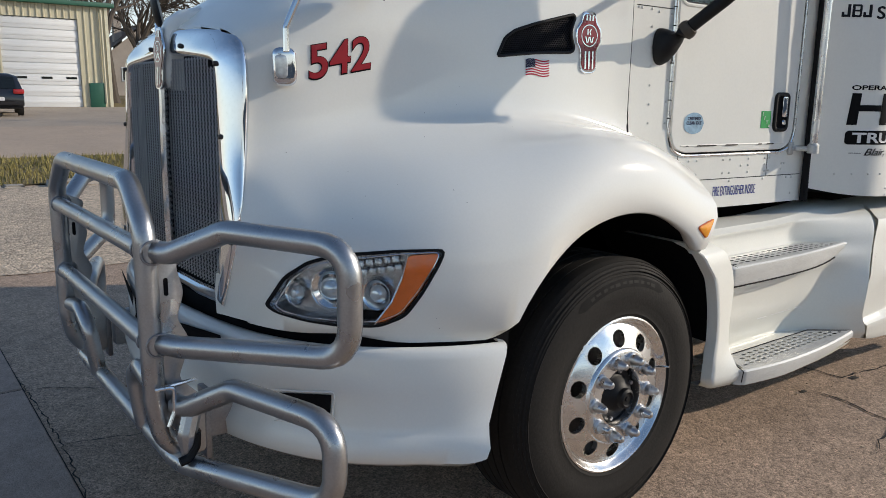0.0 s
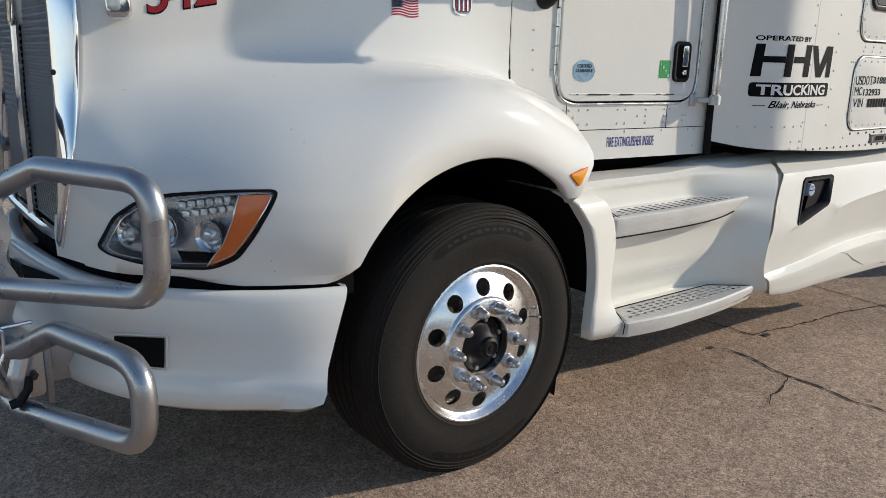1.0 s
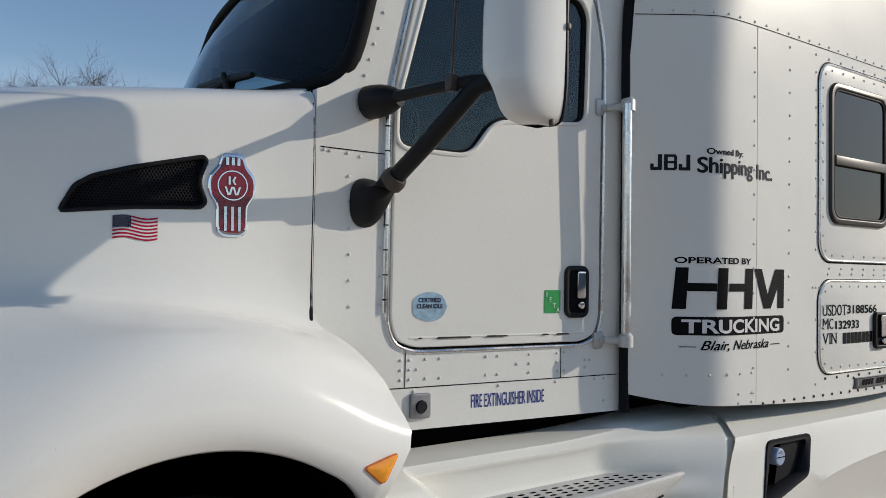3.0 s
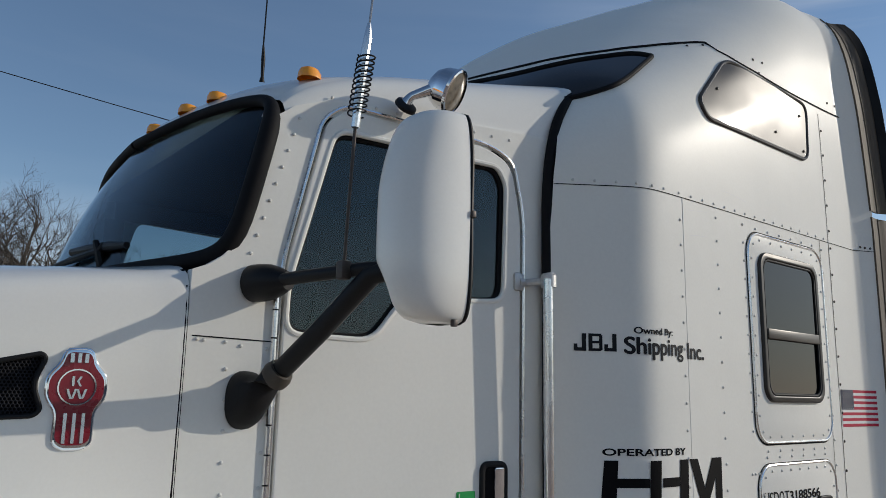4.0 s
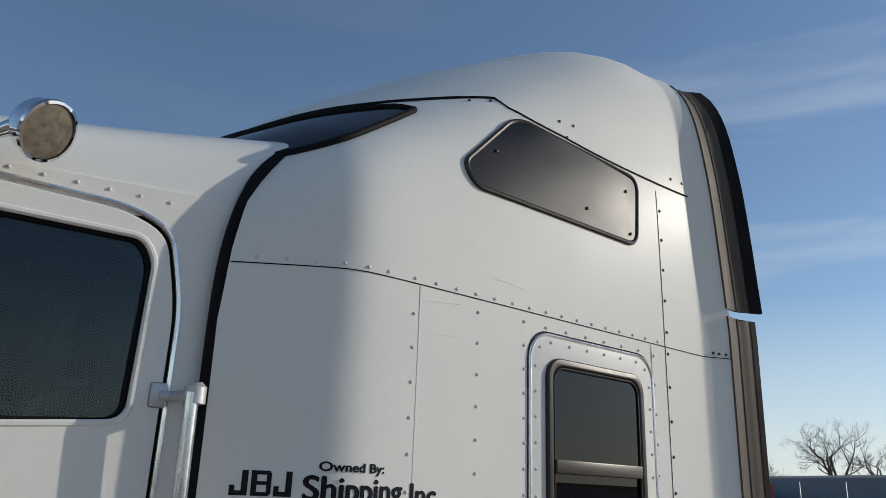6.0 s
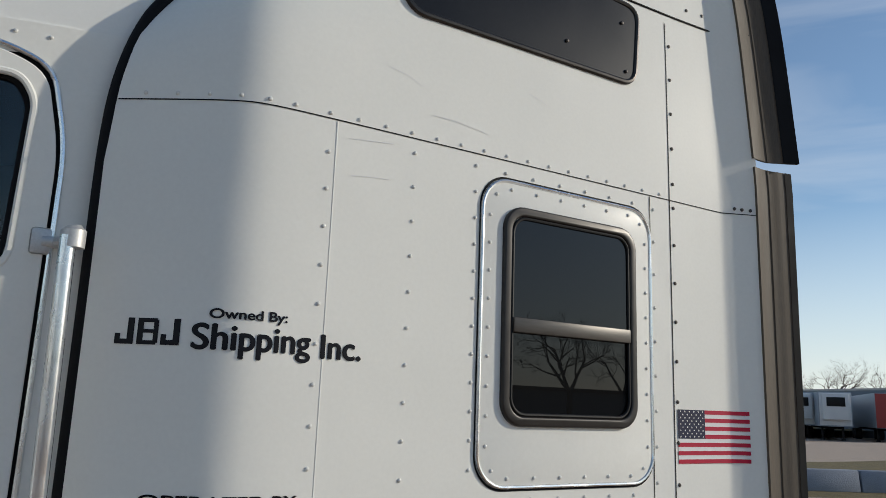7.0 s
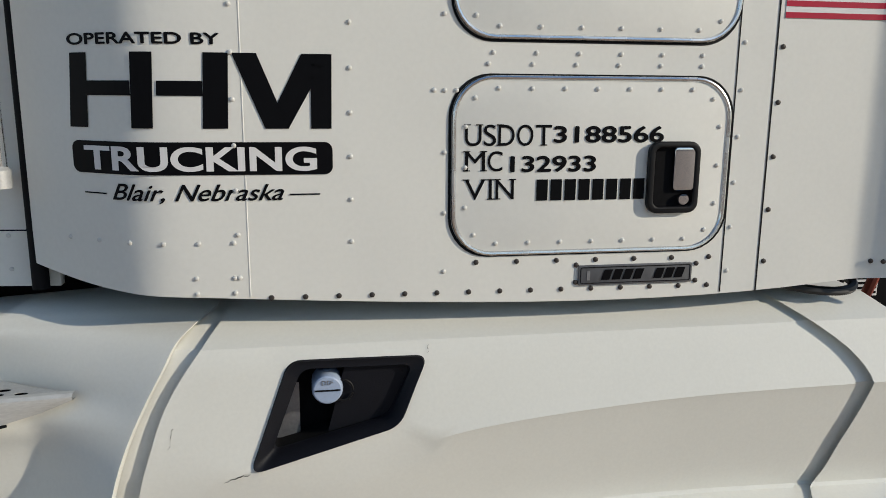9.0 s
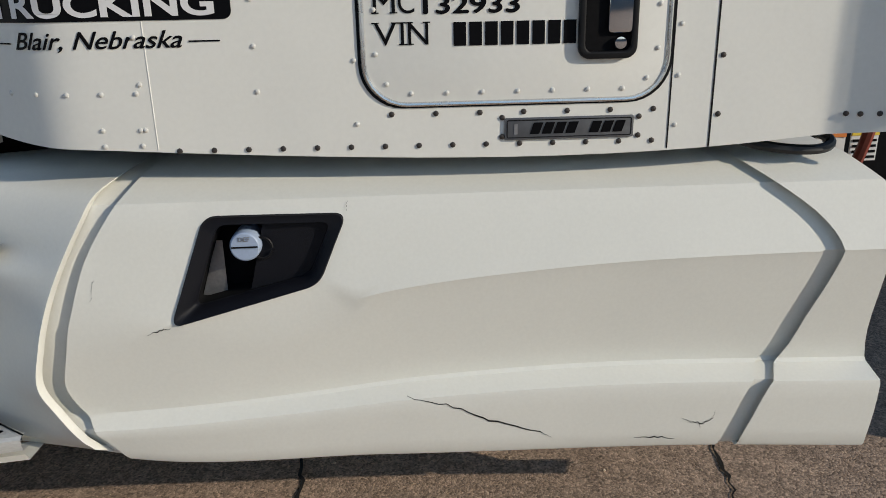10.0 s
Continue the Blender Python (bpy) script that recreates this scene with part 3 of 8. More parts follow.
def patch(outline, to, depth, rings=6, dome=0.0, centre=None):
    """A sheet inside an outline, bent onto a surface, with its middle raised by dome."""
    n = len(outline)
    cx, cz = centre or (sum(p[0] for p in outline) / n, sum(p[1] for p in outline) / n)
    bm = bmesh.new()
    rows = []
    for k in range(rings):
        s = 1 - k / rings
        rows.append([bm.verts.new(to(cx + s * (x - cx), cz + s * (z - cz), depth - dome * (1 - s * s))) for x, z in outline])
    mid = bm.verts.new(to(cx, cz, depth - dome))
    for a, b in zip(rows, rows[1:]):
        for k in range(n):
            bm.faces.new((a[k], a[(k + 1) % n], b[(k + 1) % n], b[k]))
    for k in range(n):
        bm.faces.new((rows[-1][k], rows[-1][(k + 1) % n], mid))
    return bm


def scaled(outline, s, grow=0.0):
    n = len(outline)
    cx, cz = sum(p[0] for p in outline) / n, sum(p[1] for p in outline) / n
    out = []
    for x, z in outline:
        d = Vector((x - cx, z - cz))
        d = d * s + d.normalized() * grow
        out.append((cx + d.x, cz + d.y))
    return out


def solid(bm, t):
    """Gives a sheet a thickness."""
    bmesh.ops.recalc_face_normals(bm, faces=bm.faces)
    bmesh.ops.solidify(bm, geom=bm.faces[:], thickness=t)
    return bm


def rim(outline, to, r, sides=8, depth=0.0, bm=None):
    """A closed bead along an outline on a surface."""
    pts = [Vector(to(x, z, depth)) for x, z in outline]
    return tube(pts + [pts[0], pts[1]], r, sides, cap=False, bm=bm)


def band(outer, inner, to, depth, bm=None):
    """A flat ring between two outlines of equal length."""
    rows = [[to(x, z, depth) for x, z in outer], [to(x, z, depth) for x, z in inner]]
    return grid(rows, bm, close=True)


def walls(outline, to, d0, d1, shrink=1.0, floor=True):
    """The sides and floor of a pocket below an outline."""
    low = scaled(outline, shrink)
    bm = bmesh.new()
    a = [bm.verts.new(to(x, z, d0)) for x, z in outline]
    b = [bm.verts.new(to(x, z, d1)) for x, z in low]
    n = len(a)
    for k in range(n):
        bm.faces.new((a[k], a[(k + 1) % n], b[(k + 1) % n], b[k]))
    if floor:
        bm.faces.new(b)
    return bm


def inside_of(p, poly):
    x, z = p
    hit = False
    for (a, b), (c, d) in zip(poly, poly[1:] + poly[:1]):
        if (b > z) != (d > z) and x < (c - a) * (z - b) / (d - b) + a:
            hit = not hit
    return hit


def cut(ob, outline, to, margin=0.03):
    """Opens an outline (x, z) in a part's near side: lifts out the quads round it and fills up to the outline."""
    bm = bmesh.new()
    bm.from_mesh(ob.data)
    xs, zs = [p[0] for p in outline], [p[1] for p in outline]
    region = set()
    for f in bm.faces:
        c = f.calc_center_median()
        if min(xs) - margin < c.x < max(xs) + margin and min(zs) - margin < c.z < max(zs) + margin and c.y < MID and abs(c.y - to(c.x, c.z, 0)[1]) < 0.012:
            region.add(f)
    rim_edges = [e for f in region for e in f.edges if sum(g in region for g in e.link_faces) == 1]
    ring = list(dict.fromkeys(v for e in rim_edges for v in e.verts))
    number = {v: k for k, v in enumerate(ring)}
    pairs = [(number[e.verts[0]], number[e.verts[1]]) for e in rim_edges]
    step = collections.defaultdict(list)
    for a, b in pairs:
        step[a].append(b)
        step[b].append(a)
    order, last = [0], None
    while True:
        nxt = [k for k in step[order[-1]] if k != last]
        last = order[-1]
        if nxt[0] == order[0] or len(order) > len(ring):
            break
        order.append(nxt[0])
    loop = [(ring[k].co.x, ring[k].co.z) for k in order]
    made = [bm.verts.new(to(x, z, 0)) for x, z in outline]
    pts = [Vector((v.co.x, v.co.z)) for v in ring] + [Vector(p) for p in outline]
    n = len(ring)
    edges = pairs + [(n + k, n + (k + 1) % len(outline)) for k in range(len(outline))]
    got = geometry.delaunay_2d_cdt(pts, edges, [], 0, 1e-6)
    source = [o[0] if o else None for o in got[3]]
    bmesh.ops.delete(bm, geom=list(region), context="FACES_KEEP_BOUNDARY")
    everyone = ring + made
    for tri in got[2]:
        c = sum((Vector(got[0][k]) for k in tri), Vector((0, 0))) / 3
        if inside_of((c.x, c.y), loop) and not inside_of((c.x, c.y), outline) and all(source[k] is not None for k in tri):
            try:
                bm.faces.new([everyone[source[k]] for k in tri]).smooth = True
            except (ValueError, ReferenceError):
                pass
    bmesh.ops.recalc_face_normals(bm, faces=bm.faces)
    bm.to_mesh(ob.data)
    bm.free()


def dense(outline, step=0.02):
    out = []
    for (a, b), (c, d) in zip(outline, outline[1:] + outline[:1]):
        n = max(1, int(math.hypot(c - a, d - b) / step))
        out += [(a + (c - a) * k / n, b + (d - b) * k / n) for k in range(n)]
    return out


RIVET_MESH = mesh_of("rivet", lathe([(0.0055, 0.0), (0.0052, 0.0018), (0.0032, 0.0036), (0.0, 0.0042)], 8), RIVET)
BOLT_MESH = mesh_of("bolt", lathe([(0.0062, 0.0), (0.0055, 0.003), (0.003, 0.0042), (0.0, 0.0045)], 8), BOLT)


def rivets(places, to, parent, mesh=None):
    """One rivet head on a surface at each place (x, z)."""
    for x, z in places:
        p, q, r = Vector(to(x, z, 0)), Vector(to(x + 0.01, z, 0)), Vector(to(x, z + 0.01, 0))
        n = (q - p).cross(r - p).normalized()
        if n.y > 0:
            n = -n
        ob = new("rivet" if mesh is None else "bolt", mesh or RIVET_MESH)
        ob.parent = parent
        ob.matrix_basis = Matrix.Translation(p) @ n.to_track_quat("Z", "Y").to_matrix().to_4x4()


def along(x0, z0, x1, z1, n):
    return [(x0 + (x1 - x0) * k / max(n - 1, 1), z0 + (z1 - z0) * k / max(n - 1, 1)) for k in range(n)]


def bars(word, x, z, wide, high, to, parent, material, name="lettering_bar", low=(), tall=()):
    """A word drawn as plain bars, one a letter."""
    n = len(word)
    step = wide / n
    for k, c in enumerate(word):
        if c == " ":
            continue
        w = step * (0.36 if c in "iIl.1" else 0.8)
        h = high if c.isupper() or c.isdigit() or c in tall else high * (0.18 if c == "." else 0.72)
        drop = high * 0.24 if c in low else 0.0
        x0 = x + k * step + (step - w) / 2
        cells = [[to(x0 + w * i / 2, b, -0.0016) for i in range(3)] for b in (z - drop, z + h)]
        part(name, grid(cells), material, parent, "", smooth=False)


# ---------------------------------------------------------------- cab: door, windows, trims
GLASS_PANE = mat("tinted_cab_glass", (0.29, 0.43, 0.45), 0.015, vary=0.03, transmission=1.0, ior=1.5)

inner_door = rounded_poly([(3.188, 1.394), (3.209, 1.334), (3.269, 1.312), (3.916, 1.312), (3.971, 1.334), (3.992, 1.394), (3.996, 2.35), (3.955, 2.533), (3.855, 2.573), (3.35, 2.588), (3.287, 2.54), (3.190, 2.10)], 0.066)
WINDOW = rounded_poly([(3.20, 1.925), (3.462, 1.922), (3.552, 2.045), (3.925, 2.072), (3.935, 2.46), (3.90, 2.515), (3.318, 2.518), (3.202, 2.06)], 0.05)
door = part("cab_door", plate(inner_door, [WINDOW], 0.035, 0.004, lambda a, b, d: cab_to(a, b, d - 0.004)), PANEL, truck, "closed white cab door with wear along its lower crease", smooth=False)
part("door_seal", band(scaled(door_line, 1.0, 0.004), inner_door, cab_to, 0.012), SEAL, door, "black door gap seal")
part("door_trim", rim(scaled(door_line, 1.0, 0.002), cab_to, 0.0065, 8, -0.001), ALU, door, "bright door edge trim")
part("window_frame", rim(scaled(WINDOW, 1.0, 0.004), cab_to, 0.009, 8, 0.0), PANEL, door)
part("window_gasket", rim(scaled(WINDOW, 1.0, -0.007), cab_to, 0.009, 8, 0.014), SEAL, door, "black window gasket")
pane = part("window_pane", plate(scaled(WINDOW, 1.0, -0.002), [], 0.004, 0, lambda a, b, d: cab_to(a, b, d + 0.016)), GLASS_PANE, door, "dark tinted side window")
pane.visible_shadow = False
far_to = lambda a, b, d: (a, 2 * MID - cab_y(a) - d, b)
part("cab_side", plate(SIDE, [WINDOW], 0.03, 0.0, far_to), PANEL, truck, "white riveted cab side panel", smooth=False)
# the pressed crease along the door's foot
part("door_crease", tube([cab_to(x, 1.342, 0.0) for x in np.linspace(3.25, 3.93, 12)], 0.006, 8), PANEL, door)
for x0, x1 in ((3.275, 3.295), (3.34, 3.47), (3.52, 3.61), (3.74, 3.775), (3.80, 3.86)):
    part("wear_and_glint", grid([[cab_to(x0, 1.338, -0.0085), cab_to(x1, 1.338, -0.0085)], [cab_to(x0 + 0.008, 1.344, -0.0092), cab_to(x1 - 0.006, 1.343, -0.0092)]]), BOLT, door, "chipped paint line", smooth=False)
hinge = part("door_hinge", tube([cab_to(3.166, z, -0.004) for z in (1.42, 1.7, 2.09)], 0.0075, 8), ALU, truck, "long piano hinge of the cab door")
for z in np.linspace(1.46, 2.06, 9):
    part("hinge_joint", tube([cab_to(3.166, z - 0.002, -0.004), cab_to(3.166, z + 0.002, -0.004)], 0.0082, 8), SEAL, hinge)
# handle
HANDLE = rounded(3.838, 1.395, 3.938, 1.575, 0.028)
part("handle_bezel", plate(HANDLE, [rounded(3.852, 1.412, 3.924, 1.558, 0.016)], 0.016, 0.004, lambda a, b, d: cab_to(a, b, d - 0.016)), BLACK, door, "black door handle surround")
# near-black patch just proud of the door paints the recess's shade
part("handle_recess_shade", patch(rounded(3.85, 1.41, 3.926, 1.56, 0.016), cab_to, -0.0075, 2), DEEP, door)
part("handle_lever", plate(rounded(3.888, 1.462, 3.924, 1.556, 0.007), [], 0.008, 0.002, lambda a, b, d: cab_to(a, b, d - 0.016)), CHROME, door, "chrome door handle paddle")
part("door_lock", lathe([(0.0, 0.006), (0.012, 0.005), (0.014, 0.0)], 16, Matrix.Translation(cab_to(3.907, 1.438, -0.012)) @ pose(0, 0, 0, 90, 0, 0)), CHROME, door, "round chrome door lock")
# stickers
def round_sticker(x, z, r, material, parent, label, squash=0.74, n=22):
    return part("sticker", patch([(x + r * math.cos(2 * math.pi * k / n) * (1 + 0.05 * math.sin(5 * k)), z + squash * r * math.sin(2 * math.pi * k / n)) for k in range(n)], cab_to, -0.0056, 2), material, parent, label)


HOLO = mat("iridescent_sticker", (0.42, 0.62, 0.78), 0.12, metal=0.35, vary=0.35, scale=22)
round_sticker(3.318, 1.438, 0.062, HOLO, door, "pale blue iridescent round sticker")
part("sticker_text", lettering("CERTIFIED", 0.019, 0.078, cab_to, 3.279, 1.452, bold=0.0004), NAVY, door, "dark blue lettering", smooth=False)
part("sticker_text", lettering("CLEAN IDLE", 0.019, 0.09, cab_to, 3.273, 1.433, bold=0.0004), NAVY, door, "dark blue lettering", smooth=False)
for v in [o for o in door.children if o.name.startswith("sticker_text")]:
    v.matrix_basis = Matrix.Translation((0, -0.0055, 0))
part("sticker", plate(rounded(3.755, 1.412, 3.822, 1.49, 0.004, 2), [], 0.001, 0, lambda a, b, d: cab_to(a, b, d - 0.0055)), GREEN, door, "green square permit sticker")
for k, (c, x, z) in enumerate((("I", 3.762, 1.468), ("F", 3.775, 1.45), ("T", 3.788, 1.43), ("A", 3.803, 1.414))):
    q = part("sticker_text", lettering(c, 0.024, 0, cab_to, x, z), FLAG_WHITE, door, "white letter", smooth=False)
    q.matrix_basis = Matrix.Translation((0, -0.0062, 0))
# cab side: seams, rivets, latch, words
def seam(x0, z0, x1, z1, to, parent, n=6, w=0.0016, material=None):
    d = Vector((x1 - x0, z1 - z0)).normalized()
    rows = [[to(x0 + (x1 - x0) * k / n - d.y * s, z0 + (z1 - z0) * k / n + d.x * s, -0.0012) for s in (-w, w)] for k in range(n + 1)]
    return part("panel_seam", grid(rows), material or SEAL, parent, "dark panel joint" if material is None else "", smooth=False)


seam(3.17, 1.19, 4.08, 1.19, cab_to, cab)
part("hood_gap", tube([hood_point(2.955, z) + Vector((-0.019, 0.008, 0)) for z in np.linspace(1.40, 2.07, 16)], 0.0096, 8), SEAL, cab, "dark gap between hood and cab")
seam(2.955, 1.905, 3.165, 1.90, cab_to, cab)
seam(3.24, 1.19, 3.24, 1.298, cab_to, cab)
seam(3.83, 1.19, 3.83, 1.298, cab_to, cab)
rivets(along(2.985, 1.895, 3.08, 1.885, 2) + [(2.967, 1.897), (3.04, 1.893)] + along(3.045, 1.825, 3.055, 1.44, 6) + along(3.15, 1.88, 3.15, 1.44, 6), cab_to, cab)
for x in (3.225, 3.255, 3.31, 3.36, 3.53, 3.575, 3.70, 3.815, 3.845):
    rivets([(x, 1.275), (x, 1.215)] if x not in (3.70,) else [(x, 1.275), (x, 1.245), (x, 1.215)], cab_to, cab)
rivets([(3.225, 1.245), (3.255, 1.245), (3.28, 1.245), (3.65, 1.245), (3.815, 1.245), (3.935, 1.245), (3.955, 1.245), (3.935, 1.22), (3.27, 1.178), (3.58, 1.178), (3.81, 1.178), (3.98, 1.178), (4.02, 1.178), (4.02, 1.10)], cab_to, cab)
rivets(along(3.09, 2.13, 3.205, 2.53, 9) + along(3.30, 2.615, 3.95, 2.618, 10) + [(3.175, 1.885), (3.30, 1.885), (3.42, 1.885), (3.50, 1.90), (3.58, 2.015), (3.70, 2.03), (3.82, 2.035)], cab_to, cab)
box = part("socket_cover", plate(rounded(3.255, 1.095, 3.325, 1.172, 0.008), [], 0.014, 0.004, lambda a, b, d: cab_to(a, b, d - 0.012)), STEEL, cab, "grey square socket cover plate")
part("socket_cap", lathe([(0.0, 0.006), (0.018, 0.005), (0.021, 0.0)], 18, Matrix.Translation(cab_to(3.292, 1.131, -0.012)) @ pose(0, 0, 0, 90, 0, 0)), TRIM, box)
part("lettering", lettering("FIRE EXTINGUISHER INSIDE", 0.062, 0.285, cab_to, 3.477, 1.113, heavy=0.0), BLUE_INK, cab, "blue block lettering", smooth=False)
# grab handle between door and sleeper
grab = part("grab_handle", tube([(4.045, 2.058, 1.315), (4.04, 2.055, 1.7), (4.032, 2.05, 2.145)], 0.017, 14), ALU, truck, "polished upright grab handle")
for z in (1.315, 2.14):
    g = tube([(4.042, 2.056, z - 0.02), (4.042, 2.056, z + 0.018), (4.04, 2.056, z + 0.028)], [0.026, 0.026, 0.016], 14)
    tube([(4.04, 2.056, z), (4.02, 2.13, z), (3.99, cab_y(3.99) - 0.004, z)], 0.013, 10, bm=g)
    part("handle_bracket", joined(g, block((3.965, cab_y(3.98) - 0.012, z - 0.03), (4.01, cab_y(4.0) + 0.002, z + 0.03), 0.008)), TREAD, grab, "cast aluminium bracket")
# black seal between cab and sleeper
part("gap_seal", tube([(4.09, 2.104, 1.06), (4.09, 2.104, 1.6), (4.09, 2.104, 2.1), (4.088, 2.106, 2.38), (4.10, 2.108, 2.55), (4.14, 2.113, 2.70), (4.19, 2.12, 2.79), (4.25, 2.135, 2.85), (4.29, 2.155, 2.88)], 0.0185, 12, smooth=44), SEAL, truck, "black rubber gap seal between cab and sleeper")

# windshield
WS_LOW = [(3.062, 2.262, 2.125), (3.0, 2.32, 2.095), (2.90, 2.52, 2.085), (2.83, 2.75, 2.08), (2.80, MID, 2.08)]
WS_TOP = [(3.16, 2.255, 2.565), (3.145, 2.33, 2.595), (3.105, 2.52, 2.61), (3.06, 2.78, 2.612), (3.04, MID, 2.61)]


LOWS, TOPS = spline(WS_LOW, 41), spline(WS_TOP, 41)


def ws_grid(u0, u1, w0, w1, out, n=18, m=8):
    rows = []
    for i in range(n + 1):
        u = u0 + (u1 - u0) * i / n
        k = u * 40
        f = int(min(k, 39))
        lo = Vector(LOWS[f]).lerp(Vector(LOWS[f + 1]), k - f)
        hi = Vector(TOPS[f]).lerp(Vector(TOPS[f + 1]), k - f)
        rows.append([lo.lerp(hi, w0 + (w1 - w0) * j / m) + Vector((-0.8, -0.25 * (1 - u), 0.45)).normalized() * (0.018 * math.sin(math.pi * (w0 + (w1 - w0) * j / m)) + out) for j in range(m + 1)])
    return rows


WS_GLASS = mat("windshield_glass", (0.22, 0.34, 0.41), 0.01, vary=0.02, transmission=1.0, ior=1.28)
def pane_row(u):
    """One upright strip of the pane, shorter where its corners are rounded."""
    w = 0.16 * (1 - math.sqrt(max(0.0, 1 - (1 - u / 0.10) ** 2))) if u < 0.10 else 0.0
    return ws_grid(u, u, w, 1 - 0.7 * w, 0.0, 1)[0]


shield = part("windshield", solid(mirrored(grid([pane_row(u) for u in (0, 0.01, 0.02, 0.035, 0.055, 0.08, 0.1, 0.15, 0.22, 0.3, 0.4, 0.5, 0.6, 0.7, 0.8, 0.9, 1.0)]), MID), 0.006), WS_GLASS, truck, "curved windshield reflecting the sky")
edge = [r[0] for r in ws_grid(0, 1, 0, 1, 0.008, 24)]
top_edge = [r[-1] + Vector((-0.006, 0, 0.006)) for r in ws_grid(0, 1, 0, 1, 0.002, 24)]
def eased(points, times=4):
    """Rounds a polyline's corners by averaging neighbours; the ends stay."""
    p = [Vector(q) for q in points]
    for _ in range(times):
        p = [p[0]] + [(p[k - 1] + 2 * p[k] + p[k + 1]) / 4 for k in range(1, len(p) - 1)] + [p[-1]]
    return p


loop = list(reversed(edge)) + [Vector(edge[0]).lerp(Vector(top_edge[0]), w) + Vector((-0.012, -0.012, 0)) * math.sin(math.pi * w) for w in np.linspace(0.06, 0.94, 9)] + top_edge
loop = [p + Vector((-0.004, -0.008, 0)) for p in eased(loop, 11)]
gasket = tube(loop, [0.027 if p.z < 2.5 else 0.027 - 0.010 * min(1.0, (p.z - 2.5) / 0.1) for p in loop], 14)
part("windshield_gasket", mirrored(gasket, MID), SEAL, shield, "thick black rubber windshield gasket", angle=80)
# the roof, one skin from the glass's upper edge back to the sleeper
fore = []
for i, q in enumerate(cab_roof_row(3.42)):
    near = min(TOPS, key=lambda p: abs(p[1] - q[1]))
    if q[1] < 2.262:
        k = min(i / 9, 1.0)
        a = Vector((3.172 - 0.012 * k, cab_y(3.17) + 0.006 + 0.012 * k, 2.525 + 0.045 * k))
    else:
        a = Vector((near[0] + 0.004, q[1], near[2] + 0.012))
    r = Vector(q)
    c = Vector((a.x + 0.07, (a.y + r.y) / 2 if q[1] > 2.262 else cab_y(a.x + 0.07) + (r.y - cab_y(r.x)), max(a.z + 0.02, r.z - 0.25 * (r.x - a.x - 0.07))))
    fore.append([(1 - t) ** 2 * a + 2 * t * (1 - t) * c + t * t * r for t in np.linspace(0, 1, 14)])
big_loft([[f[k] for f in fore] for k in range(14)] + [cab_roof_row(x) for x in np.linspace(3.45, 4.275, 27)], "cab_roof", PAINT, "white moulded cab roof", angle=60)
part("cowl_top", mirrored(grid([[(2.93, 2.33, 2.02), (2.93, 2.6, 2.05), (2.93, MID, 2.07)], [(3.06, 2.31, 2.075), (2.92, 2.52, 2.075), (2.82, MID, 2.075)]]), MID), BLACK, truck, "black cowl below the windshield")
part("inspection_sticker", grid(ws_grid(0.075, 0.115, 0.885, 0.955, 0.006, 2, 2)), FLAG_WHITE, shield, "small pale windshield sticker")
wiper = part("wiper", tube([(2.838, 3.0, 2.194), (2.852, 2.86, 2.186), (2.868, 2.72, 2.180), (2.884, 2.61, 2.172)], [0.012, 0.017, 0.016, 0.010], 10), BLACK, shield, "black wiper arm and blade")
part("wiper_arm", tube([(2.80, 3.04, 2.148), (2.825, 2.90, 2.160), (2.850, 2.75, 2.170), (2.858, 2.735, 2.188)], [0.008, 0.012, 0.010, 0.008], 8), BLACK, wiper)
part("wiper_arm", tube([(2.842, 2.77, 2.200), (2.850, 2.755, 2.165), (2.862, 2.75, 2.115)], [0.009, 0.013, 0.014], 8), BLACK, wiper)
# cab roof marker lights
for x, y, z in ((3.262, 2.305, 2.70), (3.16, 2.73, 2.722), (3.14, 2.93, 2.73), (3.135, MID + 0.15, 2.735), (3.16, 2 * MID - 2.73, 2.722), (3.262, 2 * MID - 2.305, 2.70)):
    b = lathe([(0.033, -0.012), (0.032, 0.005), (0.026, 0.018), (0.012, 0.0245), (0.0, 0.0255)], 20)
    for v in b.verts:
        v.co.x *= 1.35 if v.co.x > 0 else 0.9
    b.transform(Matrix.Translation((x, y, z)))
    part("roof_marker_light", b, AMBER_BRIGHT, truck, "amber roof marker light")

# interior, seen dimly through the glass
LINING = mat("grey_cab_lining", (0.045, 0.046, 0.05), 0.8, vary=0.2)
inside = bmesh.new()
grid([[(3.05, cab_y(3.05) + 0.05, 1.1), (4.06, 2.2, 1.1)], [(3.05, 3.9, 1.1), (4.06, 3.9, 1.1)]], inside)
grid([[(4.055, 2.2, 1.1), (4.055, 2.2, 2.62)], [(4.055, 3.95, 1.1), (4.055, 3.95, 2.62)]], inside)
for x0, x1, z0, z1 in ((3.16, 4.055, 1.1, 2.0), (3.2, 4.055, 2.5, 2.6), (3.92, 4.055, 2.0, 2.5), (3.16, 3.24, 2.0, 2.5)):
    grid([[(x0, 3.85, z0), (x0, 3.85, z1)], [(x1, 3.85, z0), (x1, 3.85, z1)]], inside)
grid([[(3.12, cab_y(3.1) + 0.04, 2.585), (4.06, 2.17, 2.60)], [(3.14, 3.86, 2.585), (4.06, 3.98, 2.60)]], inside)
part("cab_lining", inside, LINING, truck, "grey cab interior lining")
part("dashboard", block((2.93, 2.36, 1.5), (3.2, 3.8, 2.06), 0.04, 3), LINING, truck, "dark dashboard")
